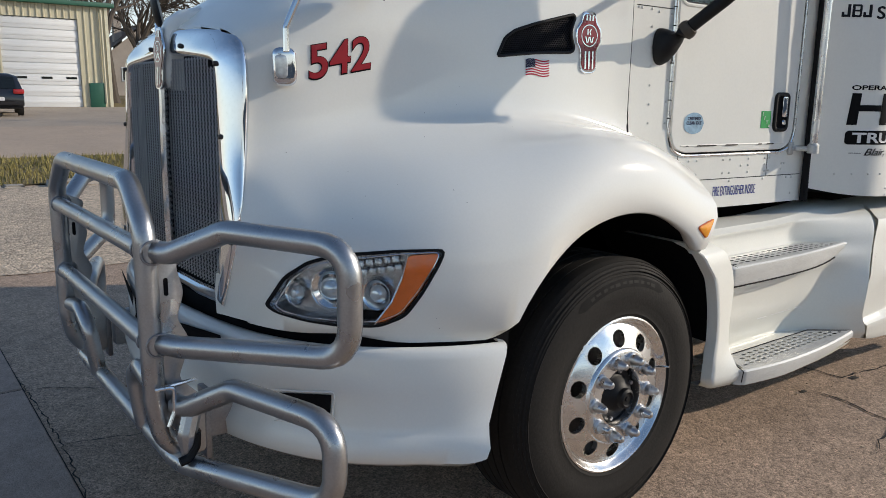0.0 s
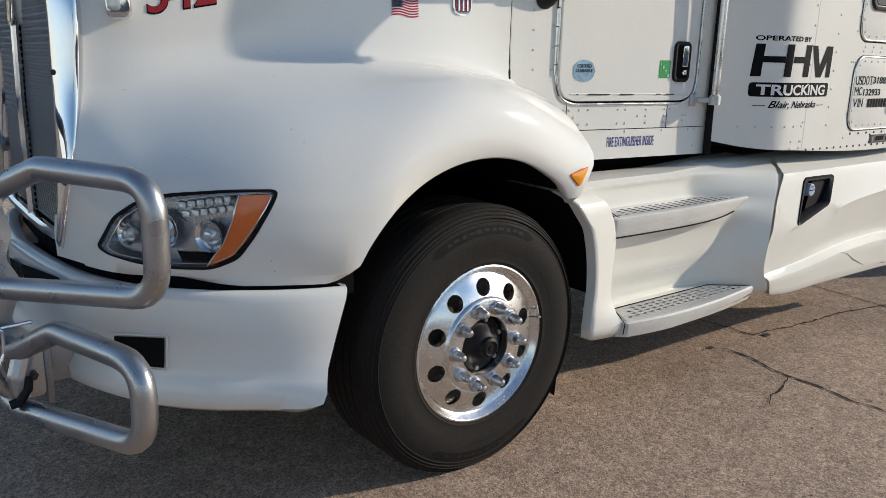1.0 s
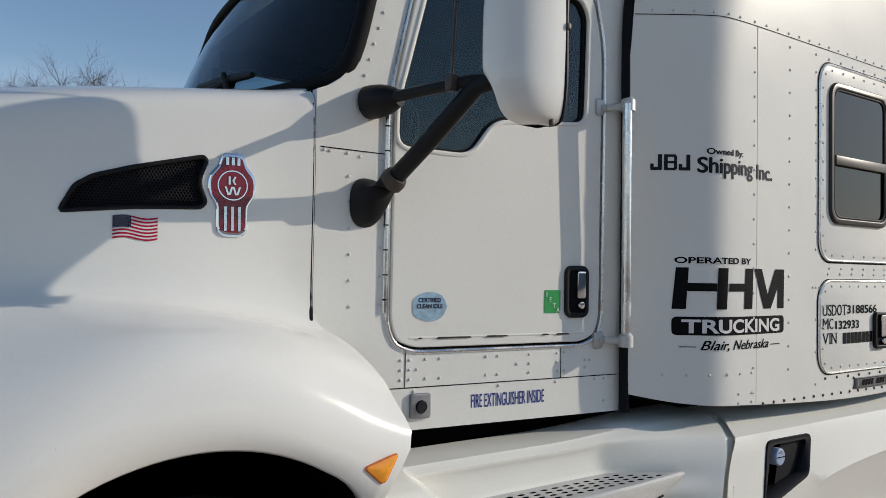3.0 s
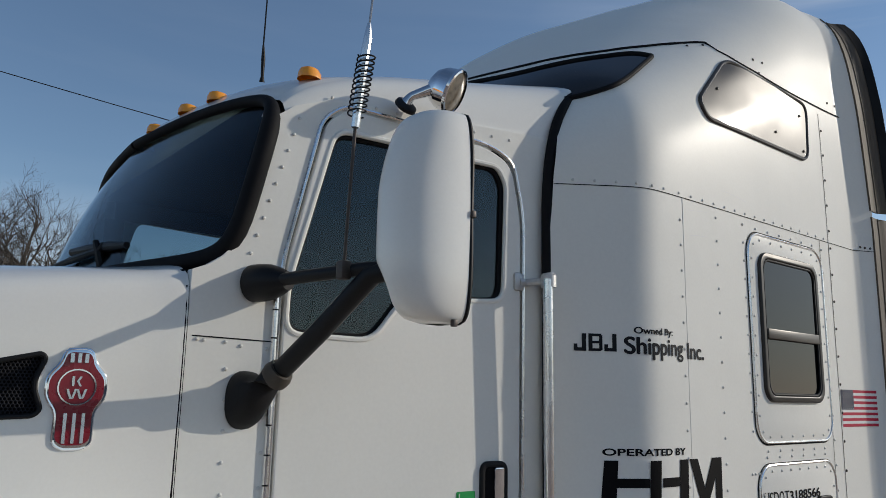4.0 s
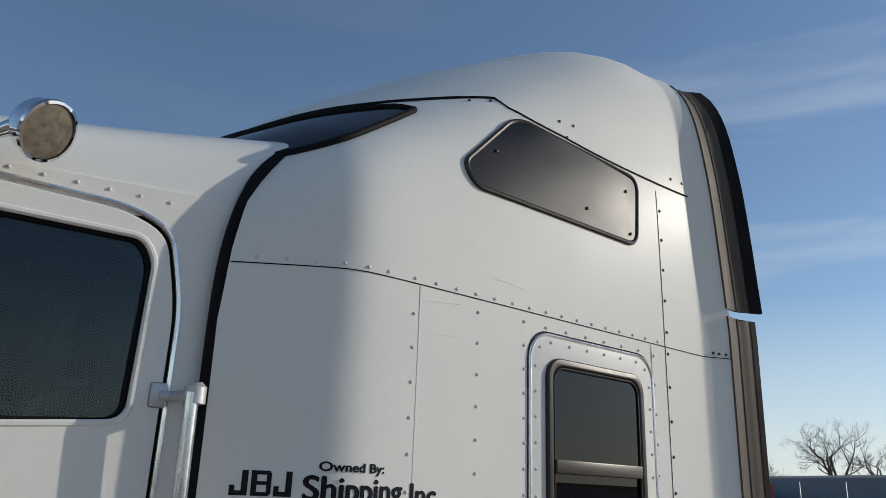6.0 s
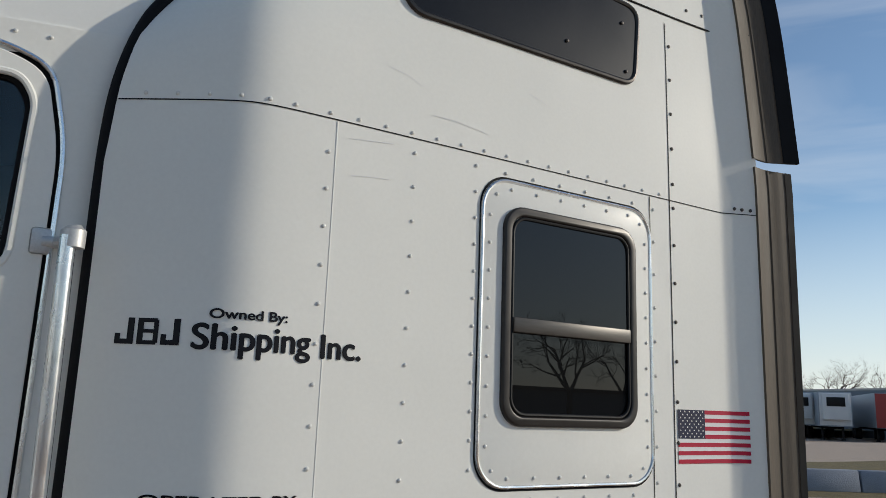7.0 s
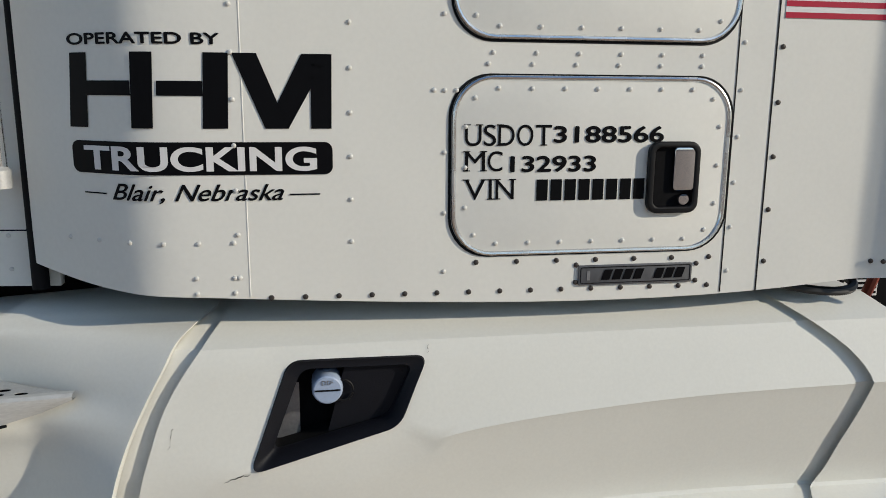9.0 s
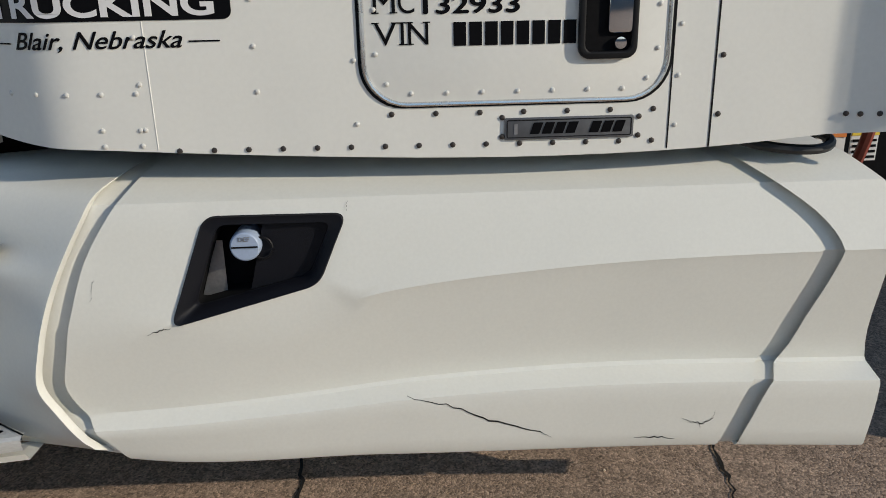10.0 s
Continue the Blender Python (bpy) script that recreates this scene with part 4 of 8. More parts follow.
for y in (2.62, 3.5):
    s = block((3.55, y - 0.24, 1.45), (3.98, y + 0.24, 1.60), 0.05, 3)
    block((3.86, y - 0.24, 1.55), (4.0, y + 0.24, 2.18), 0.05, 3, s)
    block((3.88, y - 0.13, 2.2), (3.99, y + 0.13, 2.4), 0.04, 3, s)
    part("seat", s, LINING, truck, "grey cab seat")
wheel_ring = [(3.36 + 0.07 * math.sin(2 * math.pi * k / 28), 2.62 + 0.22 * math.cos(2 * math.pi * k / 28), 1.95 + 0.21 * math.sin(2 * math.pi * k / 28)) for k in range(30)]
part("steering_wheel", tube(wheel_ring, 0.014, 8, cap=False), BLACK, truck)

# mirror with its two arms
MIRROR_POSE = Matrix.Translation((3.317, 1.73, 2.172)) @ pose(0, 0, 0, 0, 0, 4)


def mirror_line(z, a=0.096, d=0.166, h=0.246, n=28):
    """The housing's level outline at a height: half a rounded oblong that grows slimmer towards the top."""
    s_ = (1 - min(abs(z) / h, 1.0) ** 4.2) ** (1 / 2.6)
    d = d * (0.35 + 0.65 * s_) * (1 - 0.17 * smooth(0.02, 0.23, z))
    a = a * (0.62 + 0.38 * s_) if s_ > 0 else 0.62 * a
    row = []
    for k in range(n + 1):
        u = math.pi * k / n
        c, q = math.cos(u), math.sin(u)
        # the lower corner beside the arms is cut away
        near = max(-0.7, min(1.0, 1 - 1.7 * (-0.11 - z) / 0.136)) if c > 0 else 1.0
        row.append((-d * abs(q) ** (2 / 2.5), math.copysign(abs(c) ** (2 / 2.5), c) * a * near, z))
    return row


heights = [0.246 * math.copysign(abs(t) ** 0.55, t) for t in np.linspace(-1, 1, 41)]
mirror = grid([[(0, 0, -0.246)] * 29] + [mirror_line(z) for z in heights] + [[(0, 0, 0.246)] * 29])
weld(mirror, 1e-5)
mirror.transform(MIRROR_POSE)
prof = [(mirror_line(z)[0][1], z) for z in heights] + [(mirror_line(z)[-1][1], z) for z in reversed(heights)]
arm = tube([(3.135, 2.17, 1.80), (3.175, 2.01, 1.92), (3.215, 1.86, 2.045), (3.25, 1.80, 2.06)], 0.026, 14)
arms = part("mirror_assembly", arm, BLACK, truck, "black tubular mirror arms")
part("upper_arm", tube([(3.105, 2.23, 2.05), (3.155, 2.03, 2.055), (3.205, 1.87, 2.06), (3.25, 1.80, 2.06)], 0.0165, 12), BLACK, arms)
part("mirror_housing", mirror, PAINT, arms, "white mirror housing with rounded back", angle=60)
glass = plate(scaled(prof, 1.0, -0.010), [], 0.008, 0.0, lambda a, b, d: tuple(MIRROR_POSE @ Vector((d - 0.010, a, b))))
part("mirror_glass", glass, MIRROR, arms, "mirror glass facing the rear")
part("mirror_rim", rim(scaled(prof, 1.0, -0.004), lambda a, b, d: tuple(MIRROR_POSE @ Vector((d, a, b))), 0.0065, 8, 0.003), BLACK, arms, "black rear rim of the mirror")
for q in ((0.004, -0.098, 0.0), (-0.03, -0.078, -0.246)):
    part("mirror_screw", block((-0.006, -0.006, -0.008), (0.006, 0.006, 0.008), 0.002), BOLT, arms, "small dark screw").matrix_basis = Matrix.Translation(MIRROR_POSE @ Vector(q))
low_foot = []
axis = Vector((0.20, -0.79, 0.62)).normalized()
side = Vector((1, 0, 0)) - axis * axis.x
side.normalize()
over = axis.cross(side)
for q in (0.0, 0.08, 0.3, 0.55, 0.8, 0.94, 1.0, 1.0):
    ring = []
    r = 0.038 if q < 1 else 0.035
    for j in range(25):
        u = 2 * math.pi * j / 24
        c, w = math.cos(u), math.sin(u)
        base = Vector((3.098 + 0.052 * math.copysign(abs(c) ** 0.8, c), cab_y(3.1) - 0.012 * min(1, q * 12), 1.748 + 0.074 * math.copysign(abs(w) ** 0.8, w)))
        tip = Vector((3.136, 2.158, 1.806)) + side * (r * c) + over * (-r * w)
        ring.append(base.lerp(tip, q) + Vector((0, -0.035 * math.sin(math.pi * q) * max(0.0, -w), 0)))
    low_foot.append(ring)
part("arm_foot", weld(grid(low_foot)), BLACK, arms, "black moulded arm foot", angle=50)
b = lathe([(0.05, 0.0), (0.05, 0.03), (0.047, 0.06), (0.040, 0.085), (0.030, 0.108), (0.024, 0.122), (0.0, 0.124)], 20)
b.transform(Matrix.Translation((3.105, cab_y(3.1), 2.05)) @ pose(0, 0, 0, 90, 0, 18))
part("arm_foot", b, BLACK, arms, "black moulded arm foot")
part("arm_collar", tube([(3.136, 2.162, 1.803), (3.139, 2.148, 1.814), (3.143, 2.135, 1.825)], [0.037, 0.039, 0.033], 16), mat("dusty_collar", (0.055, 0.045, 0.035), 0.6, vary=0.25), arms, "dusty brown collar at the arm's foot")
# antenna on the upper arm
aer = part("antenna", tube([(3.172, 1.915, 2.06), (3.168, 1.90, 2.2), (3.162, 1.875, 2.41)], 0.0042, 8), BOLT, arms, "whip antenna with black spring coil")
part("clamp", block((3.157, 1.899, 2.035), (3.186, 1.928, 2.08), 0.005), BOLT, aer)
part("stem", tube([(3.162, 1.876, 2.40), (3.165, 1.858, 2.55), (3.168, 1.846, 2.62), (3.169, 1.844, 2.66)], [0.010, 0.013, 0.011, 0.005], 10), ALU, aer)
coil = [(3.162 + 0.006 * k / 160 + 0.0215 * math.cos(k * 0.45), 1.874 - 0.027 * k / 160 + 0.0215 * math.sin(k * 0.45), 2.43 + 0.15 * k / 160) for k in range(160)]
part("coil", tube(coil, 0.0021, 6), BLACK, aer, "black wound coil")
part("whip", tube([(3.169, 1.844, 2.65), (3.19, 1.80, 3.2), (3.22, 1.73, 3.9)], [0.003, 0.0024, 0.0016], 6), STEEL, aer)
# roof antenna
ra = part("roof_antenna", tube([(3.20, 2.48, 2.715), (3.198, 2.475, 2.73), (3.195, 2.47, 2.79), (3.19, 2.465, 2.83)], [0.009, 0.005, 0.0065, 0.003], 10), BLACK, truck, "thin black roof antenna")
part("whip", tube([(3.19, 2.465, 2.82), (3.185, 2.44, 3.3), (3.17, 2.39, 4.0)], [0.0025, 0.0022, 0.0015], 6), BLACK, ra)
# spot lamp
spot = lathe([(0.0, -0.085), (0.03, -0.08), (0.055, -0.062), (0.07, -0.035), (0.076, 0.0), (0.079, 0.004), (0.077, 0.012), (0.07, 0.014)], 26)
SPOT_POSE = Matrix.Translation((3.625, 2.062, 2.676)) @ Vector((0.50, -0.74, -0.45)).to_track_quat("Z", "Y").to_matrix().to_4x4() @ Matrix.Scale(0.93, 4)
spot.transform(SPOT_POSE)
sl = part("spot_lamp", spot, CHROME, truck, "chrome bullet spot lamp on the cab roof")
lens = lathe([(0.0, 0.016), (0.04, 0.014), (0.07, 0.008)], 26)
lens.transform(SPOT_POSE)
part("lens", lens, mat("spot_glass", (0.20, 0.17, 0.13), 0.12, metal=0.2, vary=0.4, scale=50), sl, "clear spot lamp lens")
part("stalk", tube([(3.512, 2.15, 2.63), (3.525, 2.135, 2.655), (3.56, 2.10, 2.672), (3.585, 2.08, 2.685)], [0.02, 0.014, 0.018, 0.022], 12), CHROME, sl)
part("foot", lathe([(0.036, 0.0), (0.034, 0.01), (0.02, 0.016), (0.0, 0.017)], 18, Matrix.Translation((3.512, 2.15, 2.622)) @ pose(0, 0, 0, 55, 0, 0)), BLACK, sl)

# ---------------------------------------------------------------- sleeper: seams, windows, hatches, words
seam(4.10, 2.484, 6.105, 2.484, sleeper_on, sleeper, 160)
part("panel_lap", tube([sleeper_to(4.567, z, 0.0006) for z in (1.078, 1.5, 2.0, 2.48)], 0.0018, 6), PANEL, sleeper)
seam(5.634, 1.05, 5.634, 2.48, sleeper_to, sleeper, 4)
seam(5.725, 1.05, 5.725, 3.10, sleeper_on, sleeper, 12, 0.002)
# rivets along the seams
rivets(along(4.152, 2.500, 4.46, 2.498, 6) + along(4.549, 2.498, 5.68, 2.496, 16), sleeper_on, sleeper)
rivets(along(4.549, 2.40, 4.547, 1.12, 15), sleeper_to, sleeper)
rivets(along(4.785, 2.445, 4.78, 1.192, 15), sleeper_to, sleeper)
rivets(along(4.976, 2.45, 4.976, 1.66, 12) + along(4.978, 1.507, 4.978, 1.12, 4) + [(4.955, 1.507), (5.003, 1.507)], sleeper_to, sleeper)
rivets(along(4.188, 1.194, 4.538, 1.194, 6) + [(4.46, 1.121), (4.537, 1.12), (4.46, 1.088), (4.537, 1.088)], sleeper_to, sleeper)
rivets(along(5.65, 2.44, 5.648, 1.10, 14), sleeper_to, sleeper)
rivets(along(5.075, 2.447, 5.56, 2.447, 6) + along(5.08, 1.585, 5.55, 1.585, 6) + along(5.07, 1.562, 5.55, 1.562, 6), sleeper_to, sleeper)
rivets(along(4.61, 1.075, 5.60, 1.068, 15) + [(5.28, 1.125), (5.28, 1.085), (5.57, 1.12), (5.57, 1.08)] + along(5.05, 1.138, 5.60, 1.135, 7), sleeper_to, sleeper, BOLT_MESH)
rivets(along(5.742, 2.46, 5.74, 1.12, 12) + along(5.742, 3.02, 5.742, 2.54, 5) + [(6.023, 2.502), (6.047, 2.50), (6.075, 2.499), (6.075, 2.75), (6.012, 1.115), (6.037, 1.115), (6.07, 1.117)], sleeper_on, sleeper, BOLT_MESH)
rivets([(4.84, 3.20), (4.91, 3.215), (5.18, 3.21), (5.25, 3.215), (5.84, 3.185), (5.92, 3.19), (5.21, 3.155)], sleeper_on, sleeper, BOLT_MESH)


def framed_opening(outline, grow_rivets, parent_label, name):
    """A raised panel with a bright edge and rivets on both sides of it."""
    p = part(name, plate(outline, [], 0.006, 0.002, lambda a, b, d: sleeper_to(a, b, d - 0.005)), PANEL, truck, parent_label, angle=30)
    part("edge_trim", rim(outline, sleeper_to, 0.0052, 8, -0.004), ALU, p, "bright beaded edge")
    part("edge_seal", band(scaled(outline, 1.0, 0.006), scaled(outline, 1.0, 0.0125), sleeper_to, -0.0012), SEAL, p)
    return p


def ring_rivets(x0, z0, x1, z1, nx, nz, parent, d=-0.005):
    to = lambda a, b, dd: sleeper_to(a, b, dd + d)
    rivets(along(x0 + 0.07, z1, x1 - 0.07, z1, nx) + along(x0 + 0.07, z0, x1 - 0.07, z0, nx) + along(x0, z0 + 0.08, x0, z1 - 0.08, nz) + along(x1, z0 + 0.08, x1, z1 - 0.08, nz) + [(x0 + 0.02, z0 + 0.02), (x1 - 0.02, z0 + 0.02), (x0 + 0.02, z1 - 0.02), (x1 - 0.02, z1 - 0.02)], to, parent)


# window hatch
WH = rounded(4.998, 1.617, 5.627, 2.425, 0.085, 8)
win_panel = framed_opening(WH, 0, "white riveted side panel with a sliding window", "window_panel")
ring_rivets(5.022, 1.638, 5.605, 2.402, 6, 9, win_panel)
WIN = rounded(5.064, 1.768, 5.556, 2.357, 0.065, 8)
frame_ob = part("window_frame", plate(WIN, [rounded(5.09, 1.794, 5.53, 2.331, 0.045, 6)], 0.022, 0.006, lambda a, b, d: sleeper_to(a, b, d - 0.018)), TRIM, win_panel, "brown-black anodised window frame", angle=40)
part("inner_frame", rim(rounded(5.095, 1.799, 5.525, 2.326, 0.045, 6), sleeper_to, 0.005, 8, -0.011), BLACK, win_panel)
part("window_rail", block((5.095, 1.887 - 0.022, 2.012), (5.525, 1.887 - 0.006, 2.052), 0.004), TRIM, win_panel, "brown-black middle rail")
RAIL = mat("bronze_anodised_rail", (0.085, 0.076, 0.066), 0.4, metal=0.3, vary=0.12, scale=30, stretch=(0.3, 1, 3))
frame_ob.data.materials[0] = mat("dark_bronze_frame", (0.030, 0.026, 0.023), 0.38, metal=0.3, vary=0.15, scale=20)
[o for o in win_panel.children if o.name.startswith("window_rail")][0].data.materials[0] = RAIL
SLEEPER_GLASS = mat("sleeper_window_glass", (0.008, 0.008, 0.008), 0.012, vary=0.03, ior=1.4)
for z0, z1, d in ((2.04, 2.325, -0.010), (1.80, 2.045, -0.006)):
    part("window_pane", plate(rounded(5.096, z0, 5.524, z1, 0.03 if d < -0.008 else 0.03, 4), [], 0.004, 0, lambda a, b, dd, d=d: sleeper_to(a, b, dd + d)), SLEEPER_GLASS, win_panel, "dark tinted sliding pane")

# luggage hatch
LH = rounded(4.998, 1.158, 5.622, 1.534, 0.085, 8)
hatch = framed_opening(LH, 0, "white riveted luggage hatch with lettering", "luggage_hatch")
ring_rivets(5.022, 1.18, 5.60, 1.512, 7, 3, hatch)
hatch_to = lambda a, b, d: sleeper_to(a, b, d - 0.0052)
HB = rounded(5.432, 1.241, 5.553, 1.40, 0.024)
part("handle_bezel", plate(HB, [rounded(5.446, 1.256, 5.54, 1.387, 0.014)], 0.016, 0.004, lambda a, b, d: sleeper_to(a, b, d - 0.021)), BLACK, hatch, "black hatch handle surround")
# shade inside the hatch handle, painted as a flat near-black patch
part("handle_recess_shade", patch(rounded(5.44, 1.25, 5.545, 1.392, 0.014), hatch_to, -0.002, 2), DEEP, hatch)
part("handle_lever", plate(rounded(5.492, 1.292, 5.542, 1.388, 0.008), [], 0.008, 0.002, lambda a, b, d: sleeper_to(a, b, d - 0.018)), CHROME, hatch, "chrome hatch handle paddle")
part("hatch_lock", lathe([(0.0, 0.007), (0.012, 0.006), (0.014, 0.0)], 16, Matrix.Translation(sleeper_to(5.518, 1.272, -0.014)) @ pose(0, 0, 0, 90, 0, 0)), CHROME, hatch, "round chrome lock")
FEET = {"U": ((0.12, 1), (0.88, 1)), "D": ((0.1, 0), (0.1, 1)), "T": ((0.5, 0),), "M": ((0.08, 0), (0.92, 0), (0.08, 1), (0.92, 1)), "V": ((0.06, 1), (0.94, 1)), "I": ((0.5, 0), (0.5, 1)), "N": ((0.08, 0), (0.08, 1), (0.92, 1))}


def serif(text, x, z, wide, high, parent):
    """Roman capitals: plain letters set one by one, with short feet and tops on their stems."""
    share = [{"I": 0.35, "S": 0.75, "M": 1.35, "V": 1.1}.get(c, 1.0) for c in text]
    step = wide / sum(share)
    for c, k in zip(text, share):
        w = step * k * 0.86 if c != "I" else step * 0.13
        x0 = x + (step * k - w) / 2
        part("letter", lettering(c, high / 0.7, w, hatch_to, x0, z), INK, parent, "black roman capital", smooth=False)
        for u, top in FEET.get(c, ()):
            a, b = x0 + u * w, z + top * (high - 0.0024)
            part("letter_foot", grid([[hatch_to(a + dx, b + dz, -0.0021) for dx in (-0.0075, 0, 0.0075)] for dz in (0, 0.0024)]), INK, parent, smooth=False)
        x += step * k


serif("USDOT", 5.018, 1.392, 0.196, 0.045, hatch)
serif("MC", 5.018, 1.338, 0.088, 0.043, hatch)
serif("VIN", 5.018, 1.277, 0.115, 0.044, hatch)
part("lettering", lettering("3188566", 0.034 / 0.7, 0.25, hatch_to, 5.217, 1.399, heavy=0.0016), INK, hatch, "bold black numbers", smooth=False)
part("lettering", lettering("132933", 0.033 / 0.7, 0.19, hatch_to, 5.122, 1.3365, heavy=0.0016), INK, hatch, "bold black numbers", smooth=False)
bars("CJ287695", 5.177, 1.273, 0.255, 0.046, hatch_to, hatch, INK)

# maker's plate under the hatch
mp = part("name_plate", plate(rounded(5.285, 1.078, 5.558, 1.124, 0.003, 2), [], 0.006, 0.001, lambda a, b, d: sleeper_to(a, b, d - 0.006)), mat("pewter_plate", (0.16, 0.165, 0.175), 0.45, metal=0.7, vary=0.15, scale=40), truck, "grey metal name plate with raised black marks")
part("plate_border", rim(rounded(5.29, 1.083, 5.553, 1.119, 0.003, 2), sleeper_to, 0.0012, 6, -0.0062), BLACK, mp)
bars("AERO CAB", 5.335, 1.09, 0.20, 0.024, lambda a, b, d: sleeper_to(a + (b - 1.09) * 0.35, b, d - 0.006), mp, INK)
bars("I", 5.298, 1.09, 0.02, 0.022, lambda a, b, d: sleeper_to(a, b, d - 0.006), mp, STEEL)

# words on the sleeper's side
words = sleeper
part("lettering", lettering("Owned By:", 0.030, 0.163, sleeper_to, 4.315, 1.984, heavy=0.001), GREY_INK, words, "small grey lettering", smooth=False)
part("lettering", lettering("OPERATED BY", 0.030, 0.307, sleeper_to, 4.221, 1.592, heavy=0.0012), INK, words, "black lettering", smooth=False)


def quad_strip(pts, to, n=6):
    """A filled four-sided mark, cut finely enough to bend."""
    (a, b, c, d) = [Vector((p[0], p[1], 0)) for p in pts]
    return grid([[to(*(a.lerp(b, i / n).lerp(d.lerp(c, i / n), j / n)).xy, -0.0018) for i in range(n + 1)] for j in range(n + 1)])


# three block initials before the words, as plain strokes
for x in (4.147, 4.230):
    for q in ([(x + 0.022, 1.922), (x + 0.034, 1.922), (x + 0.034, 1.979), (x + 0.022, 1.979)], [(x, 1.922), (x + 0.022, 1.922), (x + 0.022, 1.933), (x, 1.933)], [(x, 1.933), (x + 0.010, 1.933), (x + 0.010, 1.945), (x, 1.945)]):
        part("logo_mark", quad_strip(q, sleeper_to, 3), GREY_INK, words, "dark grey block initial", smooth=False)
for q in ([(4.187, 1.922), (4.198, 1.922), (4.198, 1.979), (4.187, 1.979)], [(4.216, 1.926), (4.225, 1.926), (4.225, 1.975), (4.216, 1.975)], [(4.198, 1.922), (4.222, 1.922), (4.222, 1.931), (4.198, 1.931)], [(4.198, 1.947), (4.218, 1.947), (4.218, 1.955), (4.198, 1.955)], [(4.198, 1.970), (4.222, 1.970), (4.222, 1.979), (4.198, 1.979)]):
    part("logo_mark", quad_strip(q, sleeper_to, 3), GREY_INK, words, "dark grey block initial", smooth=False)
part("lettering", lettering("Shipping", 0.079, 0.248, sleeper_to, 4.287, 1.917, heavy=0.0022), GREY_INK, words, "bold dark grey lettering", smooth=False)
part("lettering", lettering("Inc.", 0.077, 0.098, sleeper_to, 4.563, 1.911, heavy=0.0022), GREY_INK, words, "bold dark grey lettering", smooth=False)
Z0, Z1 = 1.428, 1.576
LOGO = [
    [(4.212, Z0), (4.254, Z0), (4.262, Z1), (4.224, Z1)],
    [(4.256, 1.492), (4.352, 1.492), (4.352, 1.521), (4.258, 1.521)],
    [(4.35, Z0), (4.393, Z0), (4.40, Z1), (4.356, Z1)],
    [(4.403, 1.492), (4.492, 1.492), (4.492, 1.521), (4.405, 1.521)],
    [(4.489, Z0), (4.538, Z0), (4.544, Z1), (4.496, Z1)],
    [(4.611, Z0), (4.657, Z0), (4.598, Z1), (4.550, Z1)],
    [(4.634, 1.475), (4.657, Z0), (4.742, Z1), (4.686, Z1)],
    [(4.702, Z0), (4.743, Z0), (4.746, Z1), (4.704, Z1)],
]
for q in LOGO:
    part("logo_mark", quad_strip(q, sleeper_to), INK, words, "black block logo mark", smooth=False)
BADGE = dense(rounded(4.212, 1.335, 4.744, 1.401, 0.016), 0.015)
badge = part("logo_bar", patch(BADGE, sleeper_to, -0.0018, 16), INK, words, "black rounded bar with white word", smooth=False)
part("lettering", lettering("TRUCKING", 0.066, 0.472, lambda a, b, d: sleeper_to(a, b, d - 0.002), 4.240, 1.3445, bold=0.0018), FLAG_WHITE, words, "white bold lettering", smooth=False)
part("lettering", lettering("Blair, Nebraska", 0.048, 0.345, sleeper_to, 4.298, 1.283, shear=0.4, heavy=0.0006), INK, words, "black slanted lettering", smooth=False)
for x0, x1 in ((4.234, 4.285), (4.655, 4.717)):
    part("logo_rule", quad_strip([(x0, 1.2925), (x1, 1.2925), (x1, 1.2955), (x0, 1.2955)], sleeper_to, 3), INK, words, "thin black rule", smooth=False)


# flag decal on the rear panel
def flag(x0, z0, x1, z1, to, parent, wave=0.0, stars=True):
    h = (z1 - z0) / 13
    put = lambda a, b, d: to(a, b + wave * math.sin((a - x0) / (x1 - x0) * 6.3), d)
    made = None
    ob = part("flag_decal", grid([[put(x0 + (x1 - x0) * i / 24, z, -0.0012) for i in range(25)] for z in (z0, z1)]), FLAG_WHITE, parent, "striped flag decal", smooth=False)
    for k in range(0, 13, 2):
        z = z1 - (k + 1) * h
        xa = x0 + (0.4 * (x1 - x0) if k < 7 else 0)
        part("stripe", grid([[put(xa + (x1 - xa) * i / 24, zz, -0.002) for i in range(25)] for zz in (z, z + h)]), FLAG_RED, ob, "red stripe", smooth=False)
    part("canton", grid([[put(x0 + 0.4 * (x1 - x0) * i / 4, zz, -0.0026) for i in range(5)] for zz in (z1 - 7 * h, z1)]), NAVY, ob, "navy field", smooth=False)
    dots = bmesh.new()
    for r in range(9):
        for c in range(6 if r % 2 == 0 else 5):
            cx = x0 + 0.4 * (x1 - x0) * ((c + (0.5 if r % 2 == 0 else 1.0)) / 6)
            cz = z1 - 7 * h * (r + 0.6) / 9.2
            s = h * 0.3
            ring = [dots.verts.new(put(cx + s * (1 if k % 2 == 0 else 0.42) * math.sin(math.pi * k / 5), cz + s * (1 if k % 2 == 0 else 0.42) * math.cos(math.pi * k / 5), -0.0032)) for k in range(10)]
            dots.faces.new(ring)
    part("stars", dots, FLAG_WHITE, ob, "white stars", smooth=False)
    return ob


flag(5.739, 1.669, 6.042, 1.829, sleeper_to, sleeper)
flag(2.405, 1.618, 2.512, 1.676, hood_to, hood, 0.004)

